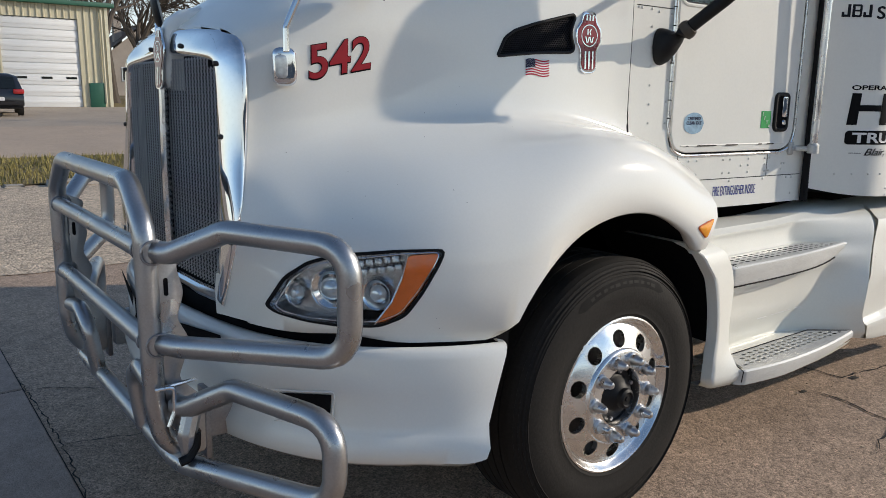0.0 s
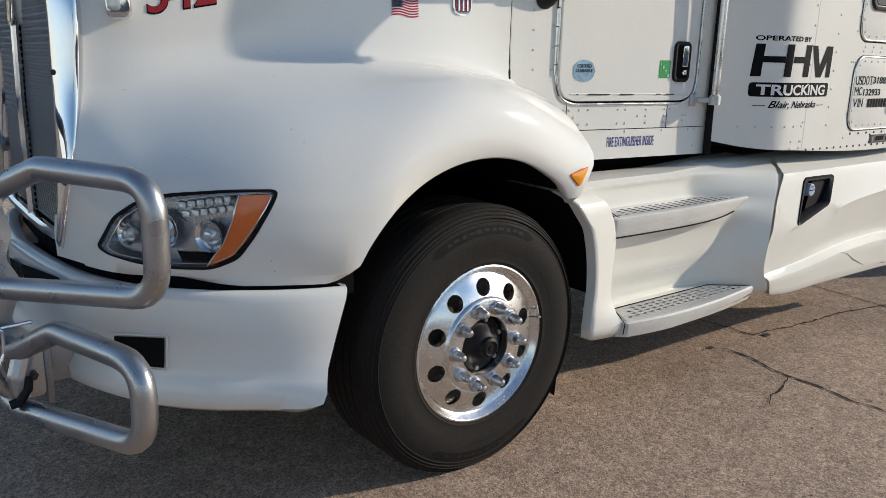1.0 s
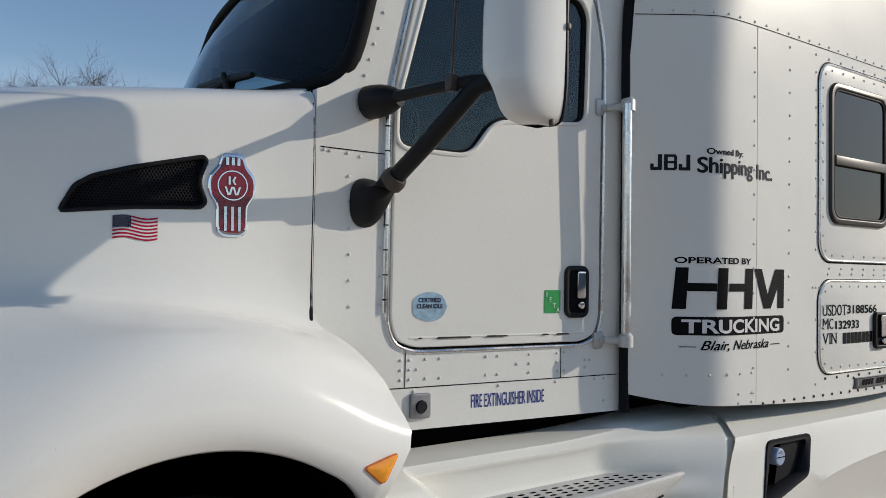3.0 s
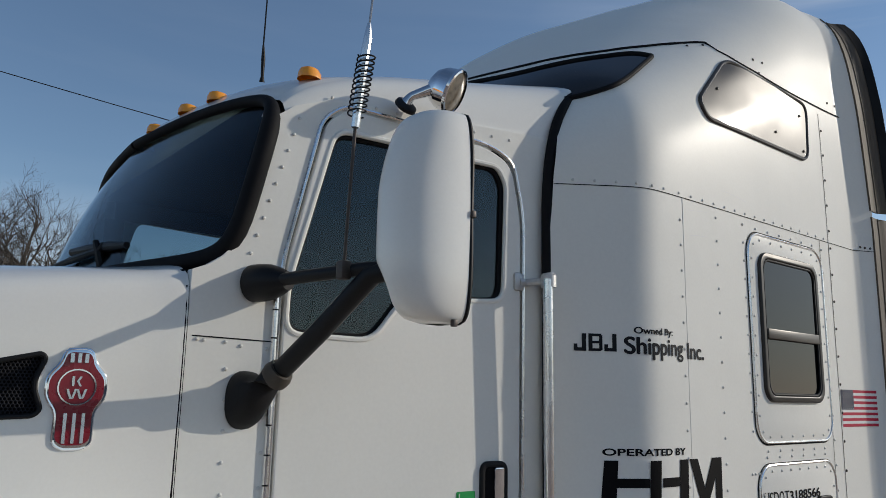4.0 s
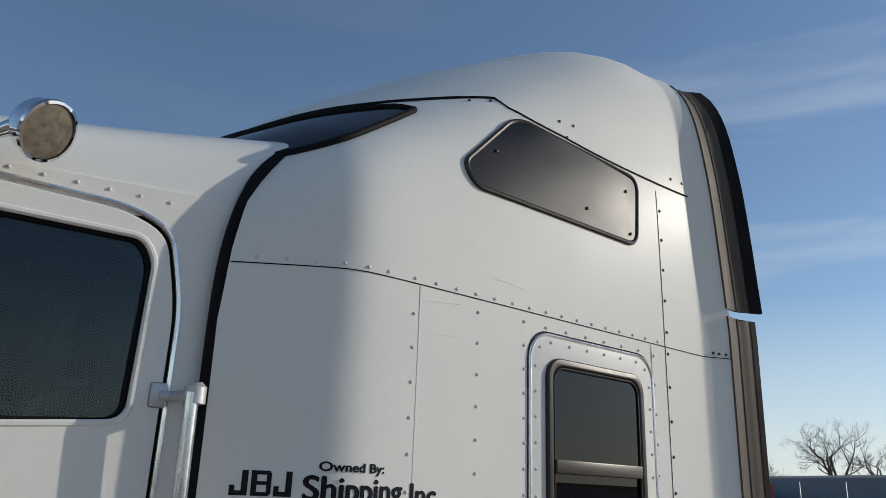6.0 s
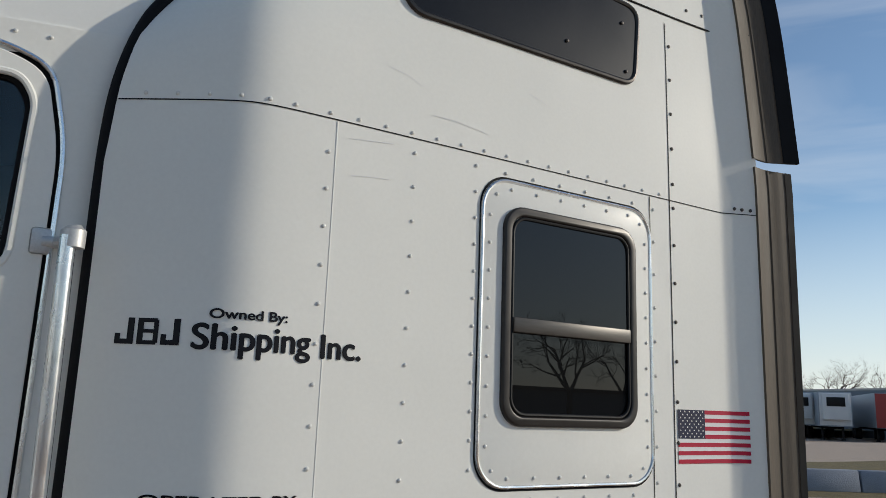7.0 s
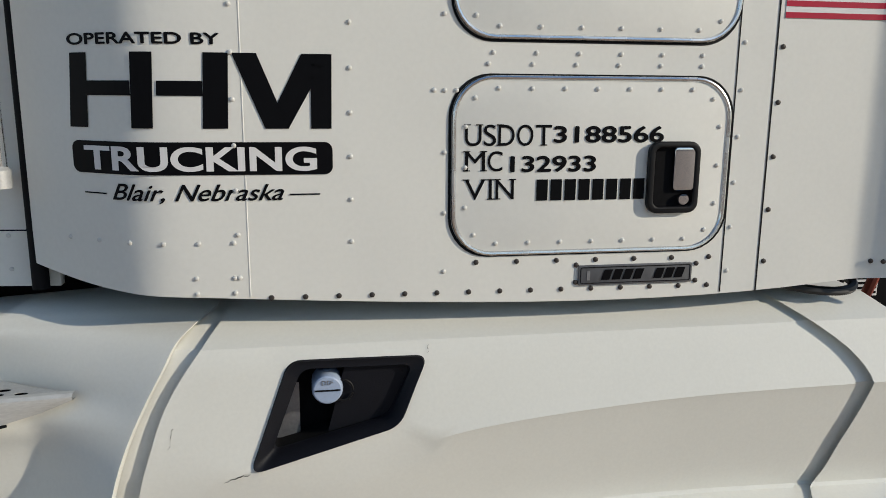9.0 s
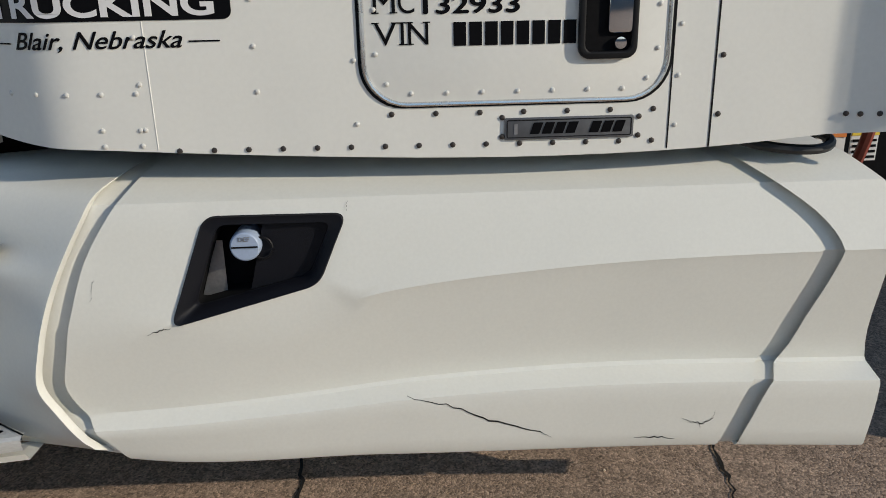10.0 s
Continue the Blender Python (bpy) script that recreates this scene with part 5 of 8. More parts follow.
# upper side window
UW = rounded_poly([(4.728, 2.905), (4.965, 3.143), (5.592, 3.104), (5.568, 2.838), (4.772, 2.838)], 0.055, 6)
DUSTY_GLASS = mat("dusty_tinted_glass", (0.009, 0.0095, 0.011), 0.38, vary=0.2, scale=5, coat=0.22, rough_vary=0.1, ior=1.4, coat_rough=0.07, spec=0.17)
WINDOW_TRIM = mat("bronze_window_trim", (0.055, 0.048, 0.043), 0.32, metal=0.7, vary=0.15, scale=20)
upper = part("upper_window", patch(dense(UW, 0.03), sleeper_on, -0.006, 8), DUSTY_GLASS, truck, "dark tinted fixed upper side window")
part("window_gasket", rim(scaled(UW, 1.0, 0.004), sleeper_on, 0.009, 8, -0.003), WINDOW_TRIM, upper, "dark grey window gasket")
rivets([(4.86, 2.985), (5.52, 3.035), (5.535, 2.872), (5.29, 2.905)], lambda a, b, d: sleeper_on(a, b, d - 0.0075), upper, BOLT_MESH)
# roof window over the cab
def sleeper_top(x, y, out=0.0):
    """The place on the sleeper's roof at x and y, lifted along its slope."""
    s = KNOWN.setdefault(("sleeper", round(x, 4)), sleeper_section(round(x, 4), 160))
    for p, q in zip(s[60:], s[61:]):
        if p[1] <= y <= q[1]:
            t = (y - p[1]) / max(q[1] - p[1], 1e-6)
            return (x - 0.5 * out, y - 0.5 * out, p[2] + t * (q[2] - p[2]) + 0.7 * out)
    return (x, y, s[-1][2] + out)


# the roof cap's black joint: over the front window, then down to the rear along the side
def cap_point(x):
    if x < 4.95:
        y = keyed(x, [(4.33, 2.87), (4.385, 2.59), (4.45, 2.41), (4.52, 2.28), (4.646, 2.16), (4.79, 2.06), (4.95, 1.977)])
        return Vector(sleeper_top(x, y, 0.003))
    return Vector(sleeper_on(x, keyed(x, [(4.95, 3.196), (5.03, 3.17), (5.212, 3.149), (5.415, 3.136), (5.724, 3.134), (6.105, 3.147)]), -0.002))


part("cap_joint", mirrored(tube([cap_point(round(x, 4)) for x in list(np.linspace(4.335, 4.93, 32)) + list(np.linspace(4.96, 6.10, 40))], [0.0055] * 26 + [0.0045] * 6 + [0.0032] * 40, 6), MID), SEAL, sleeper, "black rubber joint under the roof cap")


def roof_window():
    """The dark band of glass across the sleeper's sloping front."""
    rows = []
    for u in np.linspace(0, 1, 26):
        lo = keyed(u, [(0, 4.635, 2.046), (0.12, 4.52, 2.026), (0.26, 4.40, 2.012), (0.40, 4.33, 2.036), (0.55, 4.24, 2.12), (0.75, 4.12, 2.30), (1, 4.08, 2.62)])
        hi = keyed(u, [(0, 4.64, 2.05), (0.12, 4.605, 2.11), (0.26, 4.515, 2.19), (0.40, 4.435, 2.28), (0.55, 4.375, 2.37), (0.75, 4.31, 2.52), (1, 4.26, 2.85)])
        rows.append([sleeper_top(lo[0] + (hi[0] - lo[0]) * w, lo[1] + (hi[1] - lo[1]) * w, 0.007) for w in np.linspace(0, 1, 9)])
    return rows


rw = roof_window()
pane = grid(rw)
part("roof_window", twin(pane, MID), SLEEPER_GLASS, truck, "dark wraparound roof window above the cab")
skylight = part("roof_window", pane, SLEEPER_GLASS, truck, "dark wraparound roof window above the cab")
rim_line = [Vector(r[-1]) for r in reversed(rw)] + [Vector(p) for p in reversed(rw[0][1:-1])] + [Vector(r[0]) for r in rw]
part("roof_window_gasket", tube(rim_line, 0.010, 8), SEAL, skylight, "black roof window gasket")


# fine scratches in the paint
for pts in (((4.834, 2.56), (4.904, 2.559), (4.96, 2.553), (5.013, 2.546)), ((4.60, 2.444), (4.66, 2.45), (4.722, 2.456)), ((4.611, 2.352), (4.66, 2.358), (4.714, 2.361)), ((4.70, 2.66), (4.76, 2.65), (4.80, 2.63)), ((5.15, 2.70), (5.2, 2.69), (5.23, 2.67))):
    part("scratch", grid([[sleeper_on(x, z + w, -0.0012) for w in (-0.0008, 0.0008)] for x, z in pts]), FLAG_WHITE, sleeper, "thin pale scratch", smooth=False)
# rear rubber flaps
def flap_point(z, u, back=0.0):
    """A place on the rubber extender: u runs from the sleeper's rear edge to its free edge, which flares outwards."""
    p = Vector(sleeper_edge(z))
    upper = z > 2.67
    w = keyed(z, [(2.68, 0.178), (3.2, 0.168), (3.72, 0.155)] if upper else [(1.05, 0.155), (1.9, 0.163), (2.67, 0.170)])
    o = 0.040 if upper else 0.015
    bow = 0.006 * math.sin(math.pi * min(u / 0.66, 1.0))
    return p + Vector((w * u - 0.012, -o * max(0.0, (u - 0.45) / 0.55) ** 1.3 - o * 0.25 * u + bow + back - 0.003, 0))


def flap(z0, z1):
    us = [0, 0.12, 0.24, 0.36, 0.48, 0.58, 0.66, 0.70, 0.78, 0.88, 0.97, 1.0]
    rows = []
    for k in range(21):
        z = z0 + (z1 - z0) * k / 20
        rows.append([tuple(flap_point(z, u)) for u in us] + [tuple(flap_point(z, u, 0.009)) for u in reversed(us)])
    return grid(rows, close=True)


for z0, z1 in ((1.10, 2.655), (2.685, 3.70)):
    rubber = part("rubber_flap", flap(z0, z1), BROWN_RUBBER, truck, "weathered brown-black rubber side extender")
    part("flap_edge", grid([[tuple(flap_point(z0 + (z1 - z0) * k / 20, u, -0.0025)) for u in ((0.72, 0.8, 0.9, 1.005) if z0 > 2 else (0.84, 0.92, 1.005))] for k in range(21)]), SEAL, rubber, "black outer strip of the flap")
    part("flap_rib", tube([flap_point(z0 + (z1 - z0) * k / 20, 0.42, -0.001) for k in range(21)], 0.003, 6), BROWN_RUBBER, rubber)
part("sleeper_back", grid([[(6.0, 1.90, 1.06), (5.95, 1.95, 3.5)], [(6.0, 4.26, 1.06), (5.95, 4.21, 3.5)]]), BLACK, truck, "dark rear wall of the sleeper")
part("sleeper_floor", grid([[(4.1, 2.14, 1.10), (4.4, 1.91, 1.09), (6.0, 1.90, 1.07)], [(4.1, 4.02, 1.10), (4.4, 4.24, 1.09), (6.0, 4.24, 1.07)]]), DEEP, truck, "dark underside of the sleeper")

# ---------------------------------------------------------------- front: vent, badge, number, lamps
VENT = rounded_poly([(2.285, 1.683), (2.318, 1.748), (2.36, 1.775), (2.45, 1.803), (2.625, 1.845), (2.635, 1.835), (2.618, 1.79), (2.618, 1.765), (2.634, 1.722), (2.62, 1.708), (2.45, 1.700)], 0.012, 3)
cut(hood, dense(VENT), hood_to)
vent = part("hood_vent", walls(scaled(VENT, 1.0, -0.004), hood_to, 0.0, 0.03), DEEP, hood, "black perforated hood air intake")
part("vent_rim", rim(VENT, hood_to, 0.006, 8, -0.001), BLACK, vent)


def hex_screen(outline, pitch, to, depth, r):
    """A perforated sheet: hexagonal cells with round-ish holes."""
    bm = bmesh.new()
    xs, zs = [p[0] for p in outline], [p[1] for p in outline]
    row, z = 0, min(zs)
    while z < max(zs):
        x = min(xs) + (pitch / 2 if row % 2 else 0)
        while x < max(xs):
            if inside_of((x, z), outline):
                o = [bm.verts.new(to(x + pitch * 0.5775 * math.sin(math.pi * k / 3), z + pitch * 0.5775 * math.cos(math.pi * k / 3), depth)) for k in range(6)]
                i = [bm.verts.new(to(x + r * math.sin(math.pi * k / 3), z + r * math.cos(math.pi * k / 3), depth + 0.001)) for k in range(6)]
                for k in range(6):
                    bm.faces.new((o[k], o[(k + 1) % 6], i[(k + 1) % 6], i[k]))
            x += pitch
        z += pitch * 0.866
        row += 1
    return bm


part("vent_screen", hex_screen(scaled(VENT, 1.0, -0.002), 0.0085, hood_to, 0.004, 0.0031), TRIM, vent, "perforated black screen", smooth=False)
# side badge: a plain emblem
BX, BZ = 2.703, 1.772
ring = [(BX + 0.052 * math.cos(2 * math.pi * k / 28), BZ + 0.052 * math.sin(2 * math.pi * k / 28)) for k in range(28)]
SHAPE = rounded_poly([(2.675, 1.858), (2.731, 1.858), (2.738, 1.825), (2.765, 1.795), (2.765, 1.75), (2.742, 1.718), (2.742, 1.648), (2.725, 1.636), (2.682, 1.636), (2.664, 1.648), (2.664, 1.718), (2.641, 1.75), (2.641, 1.795), (2.668, 1.825)], 0.016, 3)


ENAMEL = mat("crimson_enamel", (0.20, 0.006, 0.016), 0.28, vary=0.08, scale=30, coat=0.3)


def emblem(shape, cx, cz, to, parent, label, k=1.0):
    e = part("emblem", plate(shape, [], 0.008, 0.002, lambda a, b, d: to(a, b, d - 0.006)), CHROME, parent, label)
    part("emblem_edge", rim(shape, to, 0.0045 * k, 8, -0.002), CHROME, e)
    up = lambda a, b, d: to(a, b, d - 0.0075)
    part("emblem_field", patch(scaled(shape, 0.93), up, 0.0, 3), ENAMEL, e, "dark red enamel field")
    part("emblem_ring", band([(cx + 0.041 * k * math.cos(2 * math.pi * q / 28), cz + 0.041 * k * math.sin(2 * math.pi * q / 28)) for q in range(28)], [(cx + 0.038 * k * math.cos(2 * math.pi * q / 28), cz + 0.038 * k * math.sin(2 * math.pi * q / 28)) for q in range(28)], up, -0.0015), CHROME, e)
    for zz, leans in ((0.013, (0.0, 0.55, -0.55)), (-0.015, (0.32, -0.32, 0.32, -0.32))):
        for j, lean in enumerate(leans):
            dx = (j - (len(leans) - 1) / 2) * 0.0105 if len(leans) > 3 else (-0.009, 0.004, 0.004)[j]
            dz, hh = (0.0, 0.011) if lean == 0 or len(leans) > 3 else (0.0055 * (1 if lean > 0 else -1), 0.0055)
            part("emblem_mark", grid([[up(cx + (dx + lean * q * (-1 if len(leans) > 3 else 1) + p) * k, cz + (zz + dz + q) * k, -0.0018) for p in (-0.0026, 0.0026)] for q in (-hh, hh)]), ALU, e, "plain silver stroke", smooth=False)
    zs = [p[1] for p in shape]
    for dx in (-0.019, 0.0, 0.019):
        part("emblem_bar", grid([[up(cx + (dx + s * 0.0036) * k, q, -0.0018) for s in (-1, 1)] for q in (min(zs) + 0.012 * k, cz - 0.058 * k)]), ALU, e, "silver upright bar", smooth=False)
        part("emblem_bar", grid([[up(cx + (dx * 0.8 + s * 0.004) * k, q, -0.0018) for s in (-1, 1)] for q in (cz + 0.055 * k, max(zs) - 0.01 * k)]), ALU, e, "silver upright bar", smooth=False)
    return e


emblem(SHAPE, BX, BZ, hood_to, hood, "chrome and red hood emblem")
# fleet number
num_to = lambda a, b, d: hood_to(a, b + (a - 1.61) * 0.20, d)
part("number", lettering("542", 0.148, 0.205, num_to, 1.607, 1.588, bold=0.0050), INK, hood, "black number outline", smooth=False)
part("number", lettering("542", 0.146, 0.200, lambda a, b, d: num_to(a, b, d - 0.0015), 1.610, 1.590, bold=0.0020), RED, hood, "red fleet number", smooth=False)
# turn marker on the fender
MARK = rounded_poly([(2.894, 1.074), (2.986, 1.098), (2.976, 1.078), (2.952, 1.036), (2.940, 1.033)], 0.010, 4)
mk = part("side_marker", patch(MARK, lambda a, b, d: (a + 0.0, 1.858 + d, b), -0.002, 4, 0.005), AMBER_BRIGHT, hood, "amber triangular side marker lamp")
part("marker_rim", rim(MARK, lambda a, b, d: (a, 1.862 + d, b), 0.0035, 8, -0.002), AMBER, mk)
# chrome lamp on the hood side, with its stalk mirror above
ml = part("hood_lamp", plate(rounded(1.500, 1.566, 1.567, 1.684, 0.024), [], 0.05, 0.014, lambda a, b, d: hood_to(a, b, d - 0.05)), CHROME, hood, "chrome turn lamp and mirror stalk on the hood")
part("lamp_lens", plate(rounded(1.507, 1.59, 1.54, 1.66, 0.012), [], 0.006, 0.002, lambda a, b, d: hood_to(a, b, d - 0.054)), mat("ribbed_lens", (0.55, 0.57, 0.58), 0.15, metal=0.6, vary=0.25, scale=60), ml)
part("stalk", tube(bent([(1.521, 2.425, 1.67), (1.521, 2.425, 1.742), (1.560, 2.415, 1.830), (1.66, 2.37, 1.945), (1.78, 2.315, 1.935)], 0.03, 4), 0.0105, 10), CHROME, ml)
hm = lathe([(0.0, -0.03), (0.045, -0.026), (0.068, -0.012), (0.075, 0.0), (0.07, 0.006), (0.0, 0.006)], 24, Matrix.Translation((1.79, 2.30, 1.905)) @ Vector((0.9, -0.3, 0.1)).to_track_quat("Z", "Y").to_matrix().to_4x4())
part("convex_mirror", hm, BLACK, ml, "round black convex mirror")
far = part("hood_lamp", block((1.50, 2 * MID - 2.50, 1.57), (1.565, 2 * MID - 2.44, 1.67), 0.012), CHROME, hood, "chrome turn lamp and mirror stalk on the hood")
part("stalk", tube([(1.53, 2 * MID - 2.45, 1.66), (1.53, 2 * MID - 2.44, 1.75), (1.545, 2 * MID - 2.42, 1.86)], 0.011, 10), CHROME, far)
part("convex_mirror", lathe([(0.0, -0.03), (0.05, -0.026), (0.085, -0.012), (0.095, 0.0), (0.088, 0.006), (0.0, 0.008)], 24, Matrix.Translation((1.555, 2 * MID - 2.42, 1.885)) @ Vector((0.95, -0.38, 0.2)).to_track_quat("Z", "Y").to_matrix().to_4x4()), BLACK, far, "round black convex mirror")

# ---------------------------------------------------------------- headlamp
LAMP = rounded_poly([(1.384, 0.911), (1.419, 1.006), (1.47, 1.051), (1.543, 1.073), (1.673, 1.090), (1.794, 1.094), (1.773, 1.049), (1.727, 0.965), (1.685, 0.898), (1.624, 0.867), (1.533, 0.865), (1.454, 0.879), (1.399, 0.894)], 0.02, 3)
cut(hood, LAMP, hood_to)
HOUSING = mat("headlamp_housing", (0.42, 0.44, 0.47), 0.22, metal=0.8, vary=0.15, scale=15)
REFLECT = mat("headlamp_reflector", (0.8, 0.82, 0.84), 0.12, metal=1.0, vary=0.1, scale=25)
lamp = part("headlamp", walls(LAMP, hood_to, 0.002, 0.055, 0.93), HOUSING, hood, "swept headlamp with amber turn signal and black gasket")
part("gasket", band(scaled(LAMP, 1.0, 0.004), scaled(LAMP, 1.0, -0.003), hood_to, -0.004), SEAL, lamp, "black rubber gasket")
part("gasket", rim(scaled(LAMP, 1.0, 0.004), hood_to, 0.003, 6, -0.001), SEAL, lamp)
part("lens_edge", rim(scaled(LAMP, 1.0, -0.012), hood_to, 0.0022, 6, 0.001), CHROME, lamp, "bright inner lens edge")
AMB = rounded_poly([(1.700, 1.078), (1.782, 1.083), (1.762, 1.043), (1.718, 0.963), (1.678, 0.904), (1.632, 0.878), (1.612, 0.874), (1.652, 0.94), (1.678, 1.01)], 0.012, 3)
part("turn_signal", walls(AMB, hood_to, 0.002, 0.03, 0.9), AMBER, lamp, "amber turn signal lens")
part("turn_signal", patch(AMB, hood_to, 0.0015, 4), AMBER, lamp, "amber turn signal lens")
part("lens_edge", tube([hood_to(1.700, 1.080, -0.002), hood_to(1.68, 1.01, -0.002), hood_to(1.654, 0.94, -0.002), hood_to(1.614, 0.872, -0.002)], 0.003, 6), CHROME, lamp)


def projector(x, z, r, deep):
    p = hood_to(x, z, 0.045)
    n = (Vector(hood_to(x, z, 0.0)) - Vector(p)).normalized()
    m = Matrix.Translation(p) @ (n + Vector((-0.45, 0.1, 0))).normalized().to_track_quat("Z", "Y").to_matrix().to_4x4()
    cup = part("reflector", lathe([(r * 0.25, -0.01), (r * 0.7, 0.0), (r, 0.022), (r * 1.12, 0.026)], 24, m), REFLECT, lamp, "bright reflector cup")
    part("projector_lens", lathe([(0.0, 0.036), (r * 0.35, 0.032), (r * 0.62, 0.018), (r * 0.66, 0.008)], 20, m), mat("bulb_glass", (0.55, 0.62, 0.68), 0.05, metal=0.6, vary=0.2, scale=40), cup, "clear projector lens")


projector(1.432, 0.952, 0.034, 0.03)
projector(1.515, 0.968, 0.055, 0.03)
projector(1.622, 0.955, 0.042, 0.03)
for k in range(6):
    for row in range(2):
        x, z = 1.555 + 0.021 * k + 0.006 * row, 1.046 - 0.027 * row + 0.004 * k
        part("led", plate(rounded(x, z - 0.010, x + 0.017, z + 0.010, 0.003, 2), [], 0.012, 0.002, lambda a, b, d: hood_to(a, b, d + 0.016)), HOUSING, lamp, "small bright lamp cell")
lens_cover = part("clear_lens", solid(patch(scaled(LAMP, 1.0, -0.004), hood_to, -0.003, 6, 0.006), 0.003), CLEAR, lamp, "clear lens cover")
lens_cover.visible_shadow = False

# ---------------------------------------------------------------- grille
def grille_x(z):
    return 1.352 + (z - 0.9) * 0.012


def ring_of(side, crown):
    """The surround's side and crown as one line of 44 places, its corner eased."""
    return eased(spline(side, 28) + spline(crown, 17)[1:], 2)


GRILLE_SIDE = [(2.60, 0.905), (2.59, 1.15), (2.59, 1.42), (2.593, 1.57), (2.612, 1.630)]
GRILLE_CROWN = [(2.612, 1.630), (2.66, 1.648), (2.85, 1.664), (MID, 1.670)]
inner = ring_of(*[[(grille_x(z), y, z) for y, z in line] for line in (GRILLE_SIDE, GRILLE_CROWN)])
flank = [(nose_x(z) + 0.018, hood_point(round(nose_x(z) + 0.018, 4), z).y - 0.006, z) for z in (0.872, 1.0, 1.154, 1.305)]
outer = ring_of(flank + [(1.413, 2.483, 1.483), (1.418, 2.484, 1.61), (1.42, 2.502, 1.689)], [(1.42, 2.502, 1.689), (1.42, 2.537, 1.713), (1.414, 2.595, 1.731), (1.405, 2.68, 1.743), (1.392, 2.82, 1.755), (1.384, MID, 1.76)])
rows = []
for k, (i, o) in enumerate(zip(inner, outer)):
    flat = 1 - 0.6 * smooth(0.63, 0.9, k / 43)  # the crown runs flat into the spine
    i, o = Vector(i), Vector(o)
    rows.append(spline([i + Vector((0.03, 0, 0)), i + Vector((0.004, 0, 0)), i.lerp(o, 0.12) + Vector((-0.022 * flat, -0.002, 0.002)), i.lerp(o, 0.6) + Vector((-0.03 * flat, -0.012, 0.01)), o + Vector((-0.012, -0.012, 0.006)), o + Vector((0.006, 0.0, -0.002)), o + Vector((0.016, 0.022, -0.01)), o + Vector((0.026, 0.05, -0.022))], 20))
surround = part("grille", mirrored(grid(rows), MID), CHROME, truck, "tall chrome grille surround with black mesh", angle=60)
part("grille_sill", mirrored(tube([(grille_x(0.9) - 0.01, 2.56, 0.885), (grille_x(0.9) - 0.012, 2.75, 0.875), (grille_x(0.9) - 0.014, MID, 0.872)], 0.022, 10), MID), CHROME, surround)
part("centre_bar", tube([(grille_x(0.9) - 0.012, MID, 0.88), (grille_x(1.3) - 0.016, MID, 1.3), (grille_x(1.62) - 0.012, MID, 1.62)], 0.017, 10), ALU, surround, "bright centre bar")
part("grille_backing", grid([[(grille_x(0.88) + 0.06, 2.58, 0.86), (grille_x(0.88) + 0.06, 2 * MID - 2.58, 0.86)], [(grille_x(1.7) + 0.06, 2.58, 1.70), (grille_x(1.7) + 0.06, 2 * MID - 2.58, 1.70)]]), DEEP, surround, "dark radiator behind the mesh")
wire = bmesh.new()


# woven mesh: upright zigzag wires that touch their neighbours
MESH_WIRE = mat("bright_grille_wire", (0.50, 0.50, 0.51), 0.38, metal=0.6, vary=0.12, scale=30)
PITCH = 0.0142
rows_n = 35
for c in range(70):
    y = 2.58 + c * PITCH
    pts = []
    for r in range(rows_n * 2):
        z = 0.90 + r * 0.0113
        yy = y + (PITCH * 0.46 if r % 2 else -PITCH * 0.46) * (1 if c % 2 else -1)
        if 2.58 < yy < 2 * MID - 2.58 and z < (1.66 if abs(yy - MID) < 0.42 else 1.63):
            pts.append((grille_x(z) + 0.004 + (0.004 if r % 2 else -0.002), yy, z))
    if len(pts) > 3:
        tube(pts, 0.0021, 4, cap=False, bm=wire)
part("grille_mesh", wire, MESH_WIRE, surround, "woven steel wire grille mesh")
for q in ((1.360, 2.915, 1.699), (1.352, 2.575, 1.632), (1.348, 2.545, 1.408), (1.348, 2.545, 1.10), (1.360, 2 * MID - 2.915, 1.699), (1.352, 2 * MID - 2.575, 1.632), (1.348, 2 * MID - 2.545, 1.408), (1.347, MID - 0.004, 1.515)):
    part("screw", lathe([(0.0085, -0.012), (0.0085, 0.003), (0.006, 0.007), (0.0, 0.008)], 10, Matrix.Translation(q) @ pose(0, 0, 0, 0, -90, 0)), BOLT, surround, "small dark screw")
FS = [(MID + (x - BX) * 0.92, 1.685 + (z - BZ) * 0.95) for x, z in SHAPE]
emblem(FS, MID, 1.685, lambda a, b, d: (1.338 + d + (b - 1.6) * 0.05, a, b), surround, "chrome and red front emblem", 0.92)
spine = []
for x, z, w in ((1.375, 1.555, 0.03), (1.362, 1.585, 0.046), (1.357, 1.64, 0.054), (1.36, 1.72, 0.058), (1.368, 1.765, 0.064), (1.385, 1.80, 0.07), (1.42, 1.822, 0.074), (1.48, 1.835, 0.076), (1.55, 1.84, 0.076)):
    back = min(1.0, max(0.0, (x - 1.362) / 0.08))
    spine.append([(x + (1 - back) * q + 0.0, MID - w * s_, z - back * q * 0.9) for s_, q in ((1, 0.05), (0.96, 0.015), (0.7, -0.006), (0.35, -0.014), (0, -0.016))])
part("emblem_base", mirrored(grid(spine), MID), PAINT, surround, "white emblem spine on the hood nose", angle=60)

